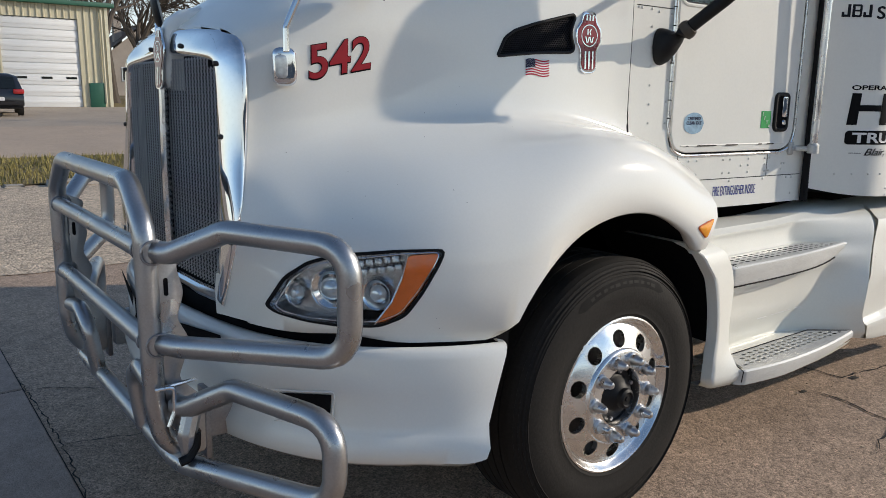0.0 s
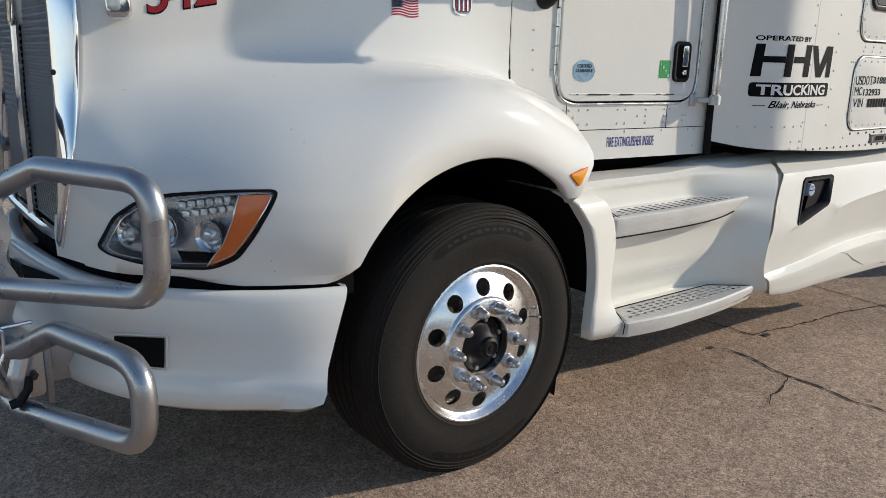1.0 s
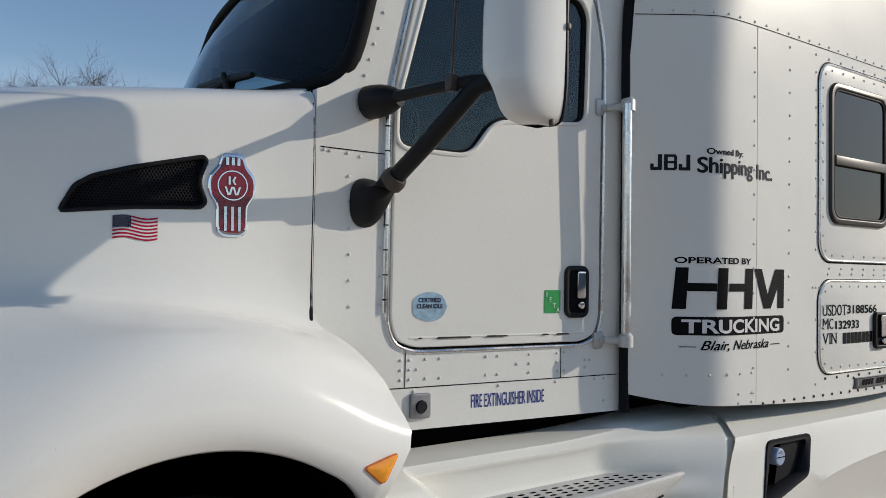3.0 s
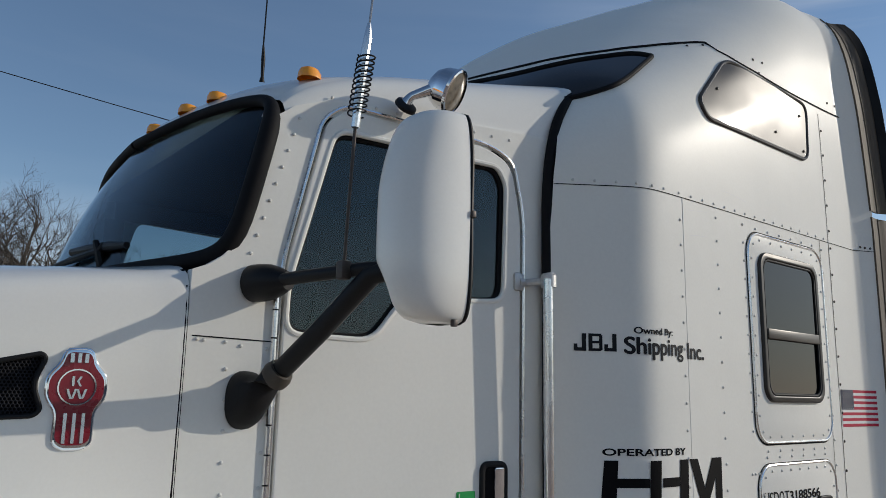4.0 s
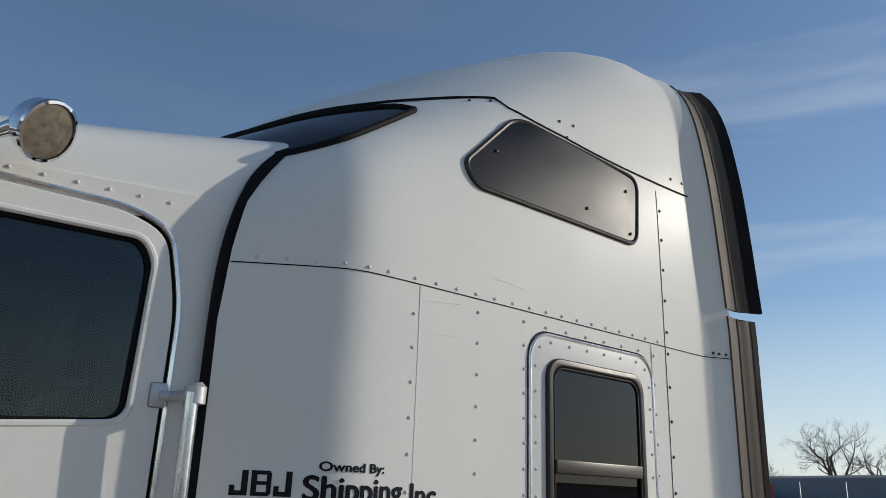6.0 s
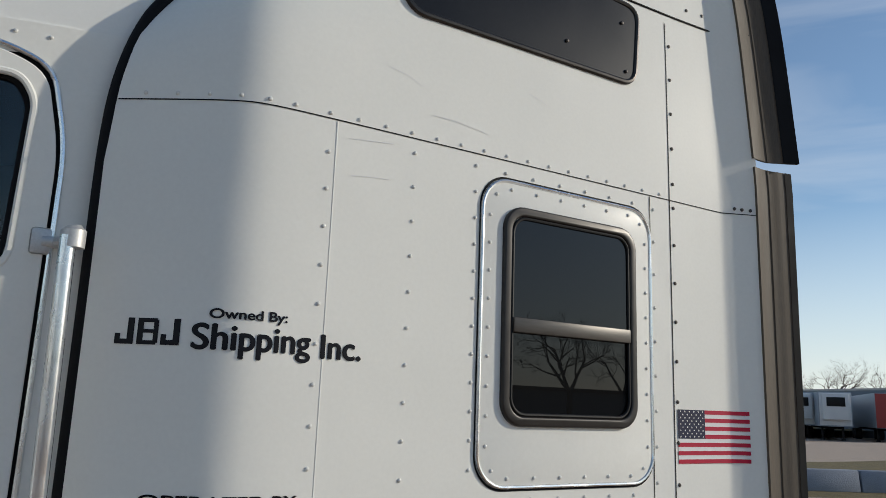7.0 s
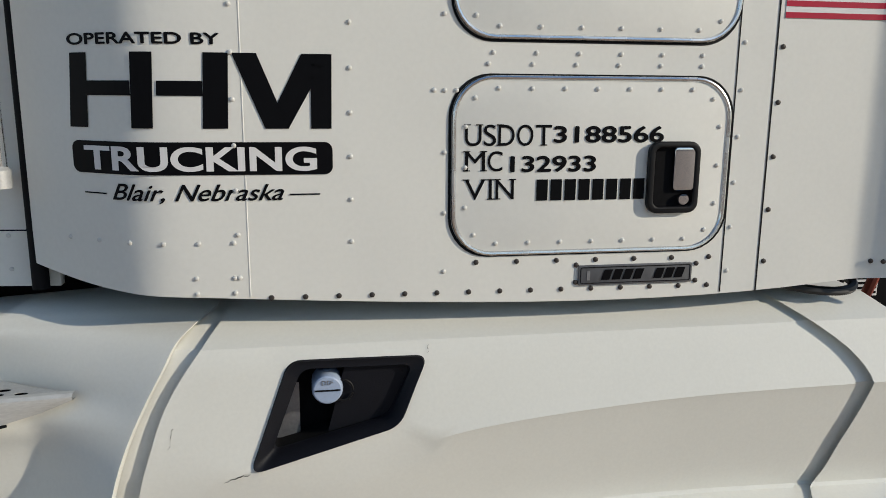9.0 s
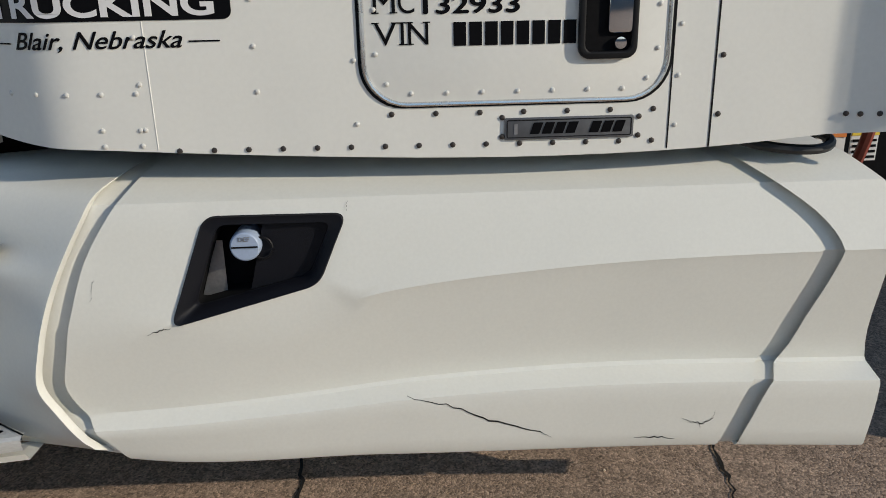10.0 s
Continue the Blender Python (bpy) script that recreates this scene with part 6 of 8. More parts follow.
# bumper opening and black gap, their shade painted as dark sheets, and tow area
part("gap_shade", mirrored(grid([[(x + 0.03, y + 0.05, z) for z in (0.76, 0.90)] for x, y in ((1.99, 1.875), (1.87, 1.91), (1.72, 1.985), (1.56, 2.11), (1.43, 2.28), (1.35, 2.52), (1.33, MID))]), MID), DEEP, truck, "dark sheet painting the shade between fender and bumper")
# the fog lamp opening is a dark sheet on the uncut bumper
slot = grid([[(1.392, 2.275, 0.64), (1.44, 2.205, 0.648), (1.497, 2.132, 0.655)], [(1.387, 2.28, 0.555), (1.436, 2.21, 0.557), (1.492, 2.138, 0.56)]])
for q in (twin(slot, MID), slot):
    part("slot_shade", q, DEEP, truck, "flat dark sheet painting the shade of the fog lamp opening")
for s_ in (1, -1):
    # flat sheets painting shaded openings beside the bumper's centre, under its upper bar
    for pts in (((1.262, 2.85, 0.757), (1.312, 2.50, 0.782), (1.316, 2.50, 0.758), (1.264, 2.84, 0.69)), ((1.250, 3.02, 0.745), (1.256, 2.90, 0.752), (1.258, 2.89, 0.665), (1.252, 3.01, 0.64))):
        part("opening_shade", grid([[(x - 0.012, y if s_ > 0 else 2 * MID - y, z) for x, y, z in pts[:2]], [(x - 0.012, y if s_ > 0 else 2 * MID - y, z) for x, y, z in (pts[3], pts[2])]]), DEEP, truck, "flat dark sheet painting the shade of a bumper opening", smooth=False)
part("slot_lip", tube(bent([(1.38, 2.292, 0.645), (1.44, 2.202, 0.655), (1.503, 2.124, 0.663), (1.497, 2.132, 0.552), (1.44, 2.204, 0.55), (1.38, 2.29, 0.548)], 0.01, 3), 0.003, 8), PAINT, truck)

# ---------------------------------------------------------------- tube guard
GX, GY = 1.076, 2.472
R = 0.0335
up_line = bent([(GX + 0.09, GY, 0.43), (GX + 0.02, GY, 0.50), (GX, GY, 0.62), (GX, GY, 1.15), (GX + 0.005, GY + 0.15, 1.277), (GX + 0.005, 2 * MID - GY - 0.15, 1.277), (GX, 2 * MID - GY, 1.15), (GX, 2 * MID - GY, 0.62), (GX + 0.02, 2 * MID - GY, 0.50), (GX + 0.09, 2 * MID - GY, 0.43)], 0.12, 7)
guard = part("grille_guard", tube(up_line, R, 18), TUBE, truck, "brushed steel tube grille guard")


def both(points, r, name="guard_tube", radius=0.09, mat_=None):
    for s in (1, -1):
        p = [(x, y if s > 0 else 2 * MID - y, z) for x, y, z in points]
        part(name, tube(bent(p, radius, 6), r, 14), mat_ or TUBE, guard)


for z in (1.085, 0.805):
    part("guard_tube", tube([(GX, GY, z), (GX, 2 * MID - GY, z)], R * 0.88, 16), TUBE, guard)
part("guard_tube", tube([(GX + 0.055, GY, 0.418), (GX + 0.055, 2 * MID - GY, 0.418)], R * 0.92, 16), TUBE, guard)
both([(GX + 0.02, GY, 1.085), (GX + 0.05, GY - 0.07, 1.085), (GX + 0.155, GY - 0.24, 1.165), (1.415, 1.872, 1.16), (1.412, 1.868, 0.862), (GX + 0.06, GY - 0.08, 0.803), (GX + 0.02, GY, 0.803)], R, "guard_wing", 0.10)
both([(GX + 0.06, GY - 0.02, 0.60), (GX + 0.075, GY - 0.07, 0.605), (GX + 0.155, GY - 0.24, 0.70), (1.352, 1.848, 0.70), (1.345, 1.842, 0.475), (GX + 0.07, GY - 0.06, 0.415), (GX + 0.055, GY + 0.02, 0.418)], R, "guard_wing", 0.10)
both([(GX + 0.045, 2.765, 0.42), (GX + 0.02, 2.765, 0.62), (GX + 0.015, 2.66, 0.675), (GX + 0.01, 2.52, 0.66)], R * 0.9, "guard_hoop", 0.08)
for s in (1, -1):
    yy = GY if s > 0 else 2 * MID - GY
    b = plate(rounded_poly([(GX + 0.01, 0.60), (GX + 0.05, 0.42), (GX + 0.15, 0.42), (GX + 0.15, 0.60), (GX + 0.075, 0.68), (GX + 0.105, 0.76), (GX + 0.115, 0.80), (GX + 0.08, 0.87), (GX + 0.105, 0.95), (GX + 0.085, 1.03), (GX + 0.10, 1.09), (GX + 0.01, 1.13)], 0.02), [], 0.012, 0.002, lambda a, b_, d: (a, yy - 0.006 + d, b_))
    part("guard_bracket", b, TUBE, guard, "flat scalloped steel bracket")
    # a dark plate through the bracket paints the slot's shade
    part("bracket_slot_shade", plate(rounded(GX + 0.045, 0.945, GX + 0.058, 1.0, 0.006), [], 0.016, 0, lambda a, b_, d: (a, yy - 0.008 + d, b_)), DEEP, guard)
    part("guard_plate", block((GX + 0.155, yy + 0.01, 0.38), (GX + 0.175, yy + 0.07, 0.62), 0.003), STEEL, guard)
    part("mount_arm", block((GX + 0.17, yy + 0.01 if s > 0 else yy - 0.07, 0.45), (1.42, yy + 0.07 if s > 0 else yy - 0.01, 0.60), 0.008), STEEL, guard, "steel mounting arm")
    k = 1 if s > 0 else -1
    part("latch_rod", tube(bent([(GX - 0.01, yy - 0.045 * k, 0.672), (GX + 0.045, yy - 0.055 * k, 0.675), (GX + 0.04, yy - 0.06 * k, 0.60), (GX + 0.02, yy - 0.062 * k, 0.555)], 0.018), 0.0065, 8, bm=tube([(GX + 0.0, yy - 0.035 * k, 0.668), (GX + 0.13, yy - 0.0 * k, 0.664)], 0.0065, 8)), ALU, guard, "bent spring latch rod")
    part("latch_tongue", tube(bent([(GX + 0.085, yy - 0.075 * k, 0.59), (GX + 0.065, yy - 0.085 * k, 0.53), (GX + 0.06, yy - 0.085 * k, 0.46)], 0.03), [0.03] * 8 + [0.016], 10), TUBE, guard)
    part("latch_hook", tube(bent([(GX + 0.09, yy - 0.095 * k, 0.53), (GX + 0.085, yy - 0.10 * k, 0.49), (GX + 0.06, yy - 0.10 * k, 0.455), (GX + 0.035, yy - 0.10 * k, 0.45)], 0.02), 0.015, 8), BLACK, guard, "black latch hook")
    part("latch_bolt", lathe([(0.0, 0.016), (0.011, 0.016), (0.012, 0.006), (0.017, 0.005), (0.017, 0.0)], 6, Matrix.Translation((GX + 0.115, yy - 0.012 * k, 0.495)) @ pose(0, 0, 0, 90 * k, 0, 0)), BOLT, guard)
for z, dx, rr in ((1.085, 0.012, R), (0.803, 0.012, R), (1.085, 0.0, R * 0.88), (0.805, 0.0, R * 0.88)):
    for s in (1, -1):
        yy = GY if s > 0 else 2 * MID - GY
        y_ = yy + (-1 if dx else 1) * s * (R + 0.002)
        ring_ = [(GX + dx + rr * 1.04 * math.cos(2 * math.pi * k / 16), y_, z + rr * 1.04 * math.sin(2 * math.pi * k / 16)) for k in range(18)]
        part("weld_bead", tube(ring_, 0.004, 6, cap=False), STEEL, guard, "dull weld bead")
part("tow_gear", block((1.30, 3.05, 0.58), (1.40, 3.25, 0.74), 0.02, 2, tube([(1.36, 2.7, 0.62), (1.30, 2.9, 0.64), (1.28, 3.3, 0.66)], 0.03, 8)), DEEP, truck, "dark tow gear behind the guard")

# stone chips in the paint, too small to pick apart
chips = bmesh.new()
rg = random.Random(5)
for x, z in [(1.656, 1.306), (1.658, 1.24), (1.602, 1.178), (1.777, 0.856), (1.769, 0.888), (1.75, 1.274), (1.891, 1.227), (2.122, 1.513)] + [(rg.uniform(1.5, 2.3), rg.uniform(1.15, 1.6)) for _ in range(8)]:
    r = rg.uniform(0.0005, 0.0013)
    ring_ = [chips.verts.new(hood_to(x + r * math.cos(k * 1.05), z + 1.2 * r * math.sin(k * 1.05), -0.0012)) for k in range(6)]
    chips.faces.new(ring_)
tagged(part("paint_chips", chips, BOLT, hood, "scattered small stone chips", smooth=False), "scattered small stone chips", kind="stuff")

# ---------------------------------------------------------------- front wheels
WHEEL_AT = Vector((2.537, 1.909, 0.485))
RIM_R, TYRE_R = 0.291, 0.500


def side_h(r):
    """How far the tyre's side stands out at a radius."""
    return 0.0175 - 3.2 * (r - 0.385) ** 2 if r > 0.385 else 0.0175 - 2.4 * (r - 0.385) ** 2


def tyre_profile():
    side = [(RIM_R - 0.004, 0.0), (RIM_R + 0.012, 0.010), (RIM_R + 0.022, 0.0085), (RIM_R + 0.03, 0.0105)] + [(r, side_h(r)) for r in (0.335, 0.345, 0.355, 0.365, 0.375, 0.385, 0.395, 0.405, 0.415, 0.425, 0.435, 0.444)] + [(0.4465, side_h(0.4465) + 0.0022), (0.449, side_h(0.449)), (0.456, side_h(0.456)), (0.4585, 0.0075), (0.461, 0.0035), (0.467, 0.0005), (0.469, 0.0025), (0.4715, -0.004), (0.478, -0.009), (0.480, -0.0075), (0.4825, -0.0135), (0.489, -0.0205), (0.491, -0.019), (0.493, -0.0255)]
    tread = [(0.498, -0.034)]
    h = -0.034
    for k in range(5):
        tread += [(TYRE_R, h - 0.008), (TYRE_R, h - 0.042), (TYRE_R - 0.013, h - 0.043), (TYRE_R - 0.013, h - 0.049), (TYRE_R, h - 0.050)]
        h -= 0.0455
    back = [(0.492, h - 0.03), (0.46, h - 0.045), (0.40, h - 0.05), (RIM_R, h - 0.03)]
    return side + tread + back


NUT = mat("dull_chrome_nut", (0.50, 0.51, 0.53), 0.32, metal=1, vary=0.15, scale=40, rough_vary=0.3)


def build_wheel(at, turn, flip=False):
    m = Matrix.Translation(at) @ pose(0, 0, 0, 0, 0, turn + (180 if flip else 0)) @ pose(0, 0, 0, 90, 0, 0)
    disc = lathe([(0.106, -0.06), (0.106, 0.020), (0.109, 0.025), (0.168, 0.025), (0.174, 0.022), (0.179, 0.012), (0.186, 0.009), (0.252, -0.010), (0.264, -0.018), (0.272, -0.013), (0.279, 0.002), (0.286, 0.008), (0.292, 0.006), (0.294, -0.004), (0.289, -0.012), (0.280, -0.03), (0.274, -0.16), (0.264, -0.16), (0.250, -0.028), (0.178, -0.010), (0.165, -0.02), (0.115, -0.06)], 80)
    cutter = bmesh.new()
    for k in range(10):
        a = 2 * math.pi * (k + 0.5) / 10
        c = lathe([(0.0, -0.06), (0.0315, -0.06), (0.0315, 0.04), (0.0, 0.04)], 24, Matrix.Translation((0.213 * math.cos(a), 0.213 * math.sin(a), 0)))
        joined(cutter, c)
    disc_ob = new("wheel", mesh_of("wheel", disc, ALU, angle=40))
    cut_ob = new("cutter", mesh_of("cutter", cutter, None, False))
    mod = disc_ob.modifiers.new("holes", "BOOLEAN")
    mod.object, mod.operation, mod.solver = cut_ob, "DIFFERENCE", "EXACT"
    bpy.context.view_layer.update()
    me = bpy.data.meshes.new_from_object(disc_ob.evaluated_get(bpy.context.evaluated_depsgraph_get()))
    disc_ob.modifiers.clear()
    bpy.data.objects.remove(cut_ob)
    me.transform(m)
    me.shade_smooth()
    me.set_sharp_from_angle(angle=radians(40))
    disc_ob.data = me
    disc_ob.parent, disc_ob.matrix_parent_inverse = truck, ROOT[truck.name].inverted()
    tagged(disc_ob, "polished aluminium ten-hole front wheel")
    part("tyre", lathe(tyre_profile(), 96, m), RUBBER, disc_ob, "black ribbed truck tyre", angle=25)
    part("wheel_back", lathe([(0.0, -0.12), (0.27, -0.11), (0.276, -0.07)], 40, m), mat("drum_iron", (0.17, 0.155, 0.14), 0.5, metal=0.55, vary=0.35, scale=14, grain=70), disc_ob, "dull brake drum behind the wheel")
    hub = part("hub", lathe([(0.106, -0.04), (0.104, -0.016), (0.098, -0.008), (0.080, -0.004), (0.070, 0.004), (0.060, 0.022), (0.044, 0.032), (0.038, 0.036), (0.036, 0.052), (0.027, 0.058), (0.022, 0.052), (0.009, 0.052), (0.008, 0.056), (0.0, 0.056)], 36, m), BLACK, disc_ob, "black oil hub cap")
    for k in range(6):
        a = 2 * math.pi * (k + 0.3) / 6
        part("hub_bolt", lathe([(0.0085, -0.012), (0.0085, 0.004), (0.0, 0.005)], 6, m @ Matrix.Translation((0.089 * math.cos(a), 0.089 * math.sin(a), 0))), STEEL, disc_ob)
    for k in range(10):
        a = 2 * math.pi * k / 10
        q = m @ Matrix.Translation((0.1425 * math.cos(a), 0.1425 * math.sin(a), 0.025)) @ pose(0, 0, 0, 0, 0, 17 * k)
        nut = lathe([(0.027, 0.0), (0.027, 0.005), (0.0235, 0.009), (0.0205, 0.010), (0.020, 0.028), (0.0175, 0.033), (0.0155, 0.036), (0.0145, 0.046), (0.0105, 0.053), (0.004, 0.056), (0.0, 0.056)], 12, q)
        part("lug_nut", nut, NUT, disc_ob, "chrome lug nut cover", angle=28)
    # raised marks on the sidewall, too worn to read
    def arc(bm, a0, a1, r0, r1, lift, taper=0.0):
        n = max(1, int(abs(a1 - a0) / 2.0))
        rows = []
        for k in range(n + 1):
            t = radians(a0 + (a1 - a0) * k / n)
            e = min(k, n - k) / max(n, 1)
            w = 1.0 if not taper else min(1.0, 0.15 + e / taper)
            mid = (r0 + r1) / 2
            rows.append([m @ Vector((r * math.cos(t), r * math.sin(t), side_h(r) + lift)) for r in [mid + (r1 - r0) * w * (j / 3 - 0.5) for j in range(4)]])
        grid(rows, bm)

    words = bmesh.new()
    dark_band = mat("dark_sidewall_band", (0.0075, 0.007, 0.0068), 0.85, vary=0.3, scale=30, ior=1.3)
    for a0, a1 in ((58, 124), (238, 304)):
        banner = bmesh.new()
        arc(banner, a0, a1, 0.404, 0.436, 0.0005, 0.06)
        for k in range(11):
            c = a0 + 8 + 4.6 * k
            arc(words, c, c + (2.6 if k % 3 else 3.4), 0.414 + 0.003 * (k % 2), 0.426, 0.0008)
        part("sidewall_band", banner, dark_band, disc_ob, "dark moulded band on the sidewall")
    for a0, n, r in ((80, 9, 0.372), (82, 7, 0.360), (28, 6, 0.375), (262, 8, 0.372), (205, 7, 0.372), (330, 6, 0.366)):
        for k in range(n):
            arc(words, a0 + 3.1 * k, a0 + 3.1 * k + 2.1, r, r + 0.006, 0.0007)
    worn = part("sidewall_relief", words, mat("worn_sidewall", (0.0125, 0.0112, 0.0102), 0.7, vary=0.5, scale=60, ior=1.3), disc_ob, "faint raised sidewall marks", smooth=False)
    tagged(worn, "faint raised sidewall marks", kind="stuff")
    part("valve", tube([m @ Vector((0.235, 0.05, -0.02)), m @ Vector((0.245, 0.06, 0.02)), m @ Vector((0.25, 0.065, 0.045))], 0.004, 8), CHROME, disc_ob)
    return disc_ob


build_wheel(WHEEL_AT, 1)
build_wheel(Vector((WHEEL_AT.x, 2 * MID - WHEEL_AT.y, WHEEL_AT.z)), 1, True)

# wheel well and chassis, dark below the skin
liner = []
for k in range(21):
    a = math.pi * (1.02 - 1.04 * k / 20)
    liner.append([(2.52 + 0.60 * math.cos(a), y, 0.607 + 0.60 * math.sin(a)) for y in (1.93, 2.15, 2.45)])
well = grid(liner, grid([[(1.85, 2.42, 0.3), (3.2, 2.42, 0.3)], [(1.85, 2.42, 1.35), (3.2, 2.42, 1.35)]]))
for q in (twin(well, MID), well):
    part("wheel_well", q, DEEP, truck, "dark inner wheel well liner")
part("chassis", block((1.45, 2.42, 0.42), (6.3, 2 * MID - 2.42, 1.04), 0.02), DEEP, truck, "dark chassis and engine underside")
part("chassis_rail", block((6.2, 2.66, 0.62), (9.6, 2.74, 0.95), 0.01, 2, block((6.2, 3.42, 0.62), (9.6, 3.50, 0.95), 0.01)), DEEP, truck, "dark frame rails behind the sleeper")
for x in (7.75, 9.05):
    for y, flip in ((1.93, 0), (2 * MID - 1.93, 1)):
        m = Matrix.Translation((x, y, 0.50)) @ pose(0, 0, 0, 0, 0, 180 if flip else 0) @ pose(0, 0, 0, 90, 0, 0)
        part("rear_tyre", lathe([(0.0, -0.02), (0.29, -0.02), (0.30, 0.0), (0.42, 0.015), (0.48, 0.0), (0.50, -0.03), (0.50, -0.55), (0.3, -0.56), (0.0, -0.56)], 40, m), RUBBER, truck, "black rear drive tyres")
part("mud_guard", grid([[(3.03, 2.0, 0.12), (3.05, 2.0, 0.45)], [(3.08, 2.35, 0.14), (3.08, 2.35, 0.45)]]), RUBBER, truck, "black rubber flap behind the front wheel")

# ---------------------------------------------------------------- step fairing
def post_x(z):
    return keyed(z, [(0.372, 3.12), (0.40, 3.085), (0.48, 3.078), (0.605, 3.088), (0.72, 3.078), (0.80, 3.06), (0.85, 3.042), (0.914, 2.99), (0.978, 2.955), (1.09, 2.93)])


def fairing_rear(z):
    """The fairing's rear edge: x and y at a height."""
    return keyed(z, [(0.375, 4.37, 1.846), (0.393, 4.354, 1.845), (0.45, 4.312, 1.84), (0.504, 4.279, 1.842), (0.56, 4.259, 1.832), (0.66, 4.274, 1.832), (0.775, 4.309, 1.85), (0.85, 4.343, 1.865), (0.935, 4.388, 1.887), (1.0, 4.422, 1.925), (1.05, 4.483, 1.975)])


def post_crease(z):
    """Where the post's outer face ends at the step wall."""
    return keyed(z, [(0.372, 3.245), (0.42, 3.238), (0.50, 3.222), (0.62, 3.212), (0.86, 3.202), (0.92, 3.17), (1.0, 3.11), (1.05, 3.09)])


def step_y(x, z):
    """The recessed step wall between the front post and the rear ramp."""
    xr, yr = fairing_rear(z)
    wall = keyed(z, [(0.375, 1.97), (0.43, 2.05), (0.486, 2.045), (0.60, 2.0), (0.74, 1.968), (0.785, 1.952), (0.81, 1.958), (0.86, 2.05), (0.90, 2.06), (0.98, 2.052), (1.05, 2.03)])
    corner = keyed(z, [(0.375, 3.9), (0.486, 3.93), (0.60, 4.03), (0.74, 4.09), (0.80, 4.09), (0.86, 3.96), (1.05, 3.93)])
    low = smooth(0.56, 0.42, z)  # the post's foot stands further out
    px, xc = post_x(z), post_crease(z)
    t = min(max((x - corner) / (xr - 0.004 - corner), 0.0), 1.0)
    rear = wall + (yr - wall) * t ** 1.12
    face = 1.868 + 0.03 * smooth(0.9, 1.03, z) + (0.028 - 0.05 * low) * min(1.0, (x - px) / (xc - px))
    front = face + (wall - face) * smooth(xc, xc + 0.05, x)
    return min(front, rear)


def roll_top(x, z):
    """The top edge lies lower towards the front."""
    return z if z < 0.95 else 0.95 + (z - 0.95) * (0.45 + 0.33 * smooth(3.7, 4.4, x))


rows = []
zs = [0.375, 0.385, 0.40] + list(np.linspace(0.425, 1.02, 46)) + [1.035, 1.048]
for z in zs:
    xf = post_x(z)
    xr, yr = fairing_rear(z)
    row = []
    xc = post_crease(z)
    columns = [xf, xf + 0.004, xf + 0.012] + list(np.linspace(xf + 0.025, xc - 0.004, 7)) + [xc, xc + 0.008, xc + 0.017, xc + 0.026, xc + 0.036, xc + 0.05] + list(np.linspace(xc + 0.065, xr - 0.016, 52)) + [xr - 0.008, xr - 0.003, xr]
    for u, x in enumerate(columns):
        y = step_y(x, z) + (0.05 if u == 0 else 0.007 if u == 1 else 0.001 if u == 2 else 0.0) + (0.005 if u == len(columns) - 1 else 0.0) + 0.035 * smooth(0.41, 0.375, z)
        row.append((x, y + 0.05 * smooth(0.985, 1.048, z) ** 2, roll_top(x, z)))
    row.append((xr + 0.002, yr + 0.022 + 0.035 * smooth(0.41, 0.375, z), roll_top(xr, z)))
    rows.append(row)
rows.insert(0, [(x + 0.0, y + 0.10, 0.372) for x, y, z in rows[0]])
rows.append([(x, max(y, 2.25), z + 0.004) for x, y, z in rows[-1]])
fairing = part("step_fairing", grid(rows), PLASTIC, truck, "white moulded step fairing behind the front wheel", angle=40)


NOSING = mat("worn_step_nosing", (0.60, 0.60, 0.58), 0.5, metal=0.35, vary=0.14, scale=14, grain=160, stretch=(0.4, 1, 2), bump=0.0002)


def tread_plate(z, outer, inner, face, name):
    """A perforated step tread with a rolled front edge. outer and inner: edges as (x, y)."""
    outline = outer + list(reversed(inner))
    holes = []
    x0, y0 = outer[0][0] + 0.062, outer[0][1] + 0.042
    for row in range(7):
        for k in range(22):
            y = y0 + 0.026 * row
            x = x0 + 0.047 * k + (y - y0) * 1.1 + 0.0235 * (row % 2)
            if all(inside_of((x + dx, y + dy), outline) for dx, dy in ((0.03, 0), (-0.03, 0), (0, 0.02), (0, -0.028))):
                holes.append([(x + 0.0145 * math.cos(2 * math.pi * q / 12), y + 0.0085 * math.sin(2 * math.pi * q / 12)) for q in range(12)])
    top = plate(outline, holes, 0.0015, 0.0, lambda a, b, d: (a, b, z + d - 0.0015))
    step = part(name, top, TREAD, fairing, "perforated aluminium step tread", smooth=False)
    # near-black sheet below the plate paints the shade inside the holes
    part("tread_hole_shade", patch(outline, lambda a, b, d: (a, b, z - 0.007), 0, 2), DEEP, step)
    lip = []
    for k, (x, y) in enumerate(outer):
        h = face(x)
        lip.append([(x, y + 0.02, z + 0.001), (x, y + 0.002, z + 0.002), (x, y - 0.006, z - 0.004), (x, y - 0.007, z - h * 0.5), (x, y - 0.002, z - h), (x, y + 0.03, z - h - 0.004)])
    lip.insert(0, [(q[0] - 0.010, q[1] + 0.003, q[2]) for q in lip[0]])
    lip.insert(0, [(q[0] - 0.030, q[1] + 0.030, q[2]) for q in lip[0]])
    part("tread_edge", grid(lip), NOSING, step, "cast aluminium step nosing", angle=40)
    return step


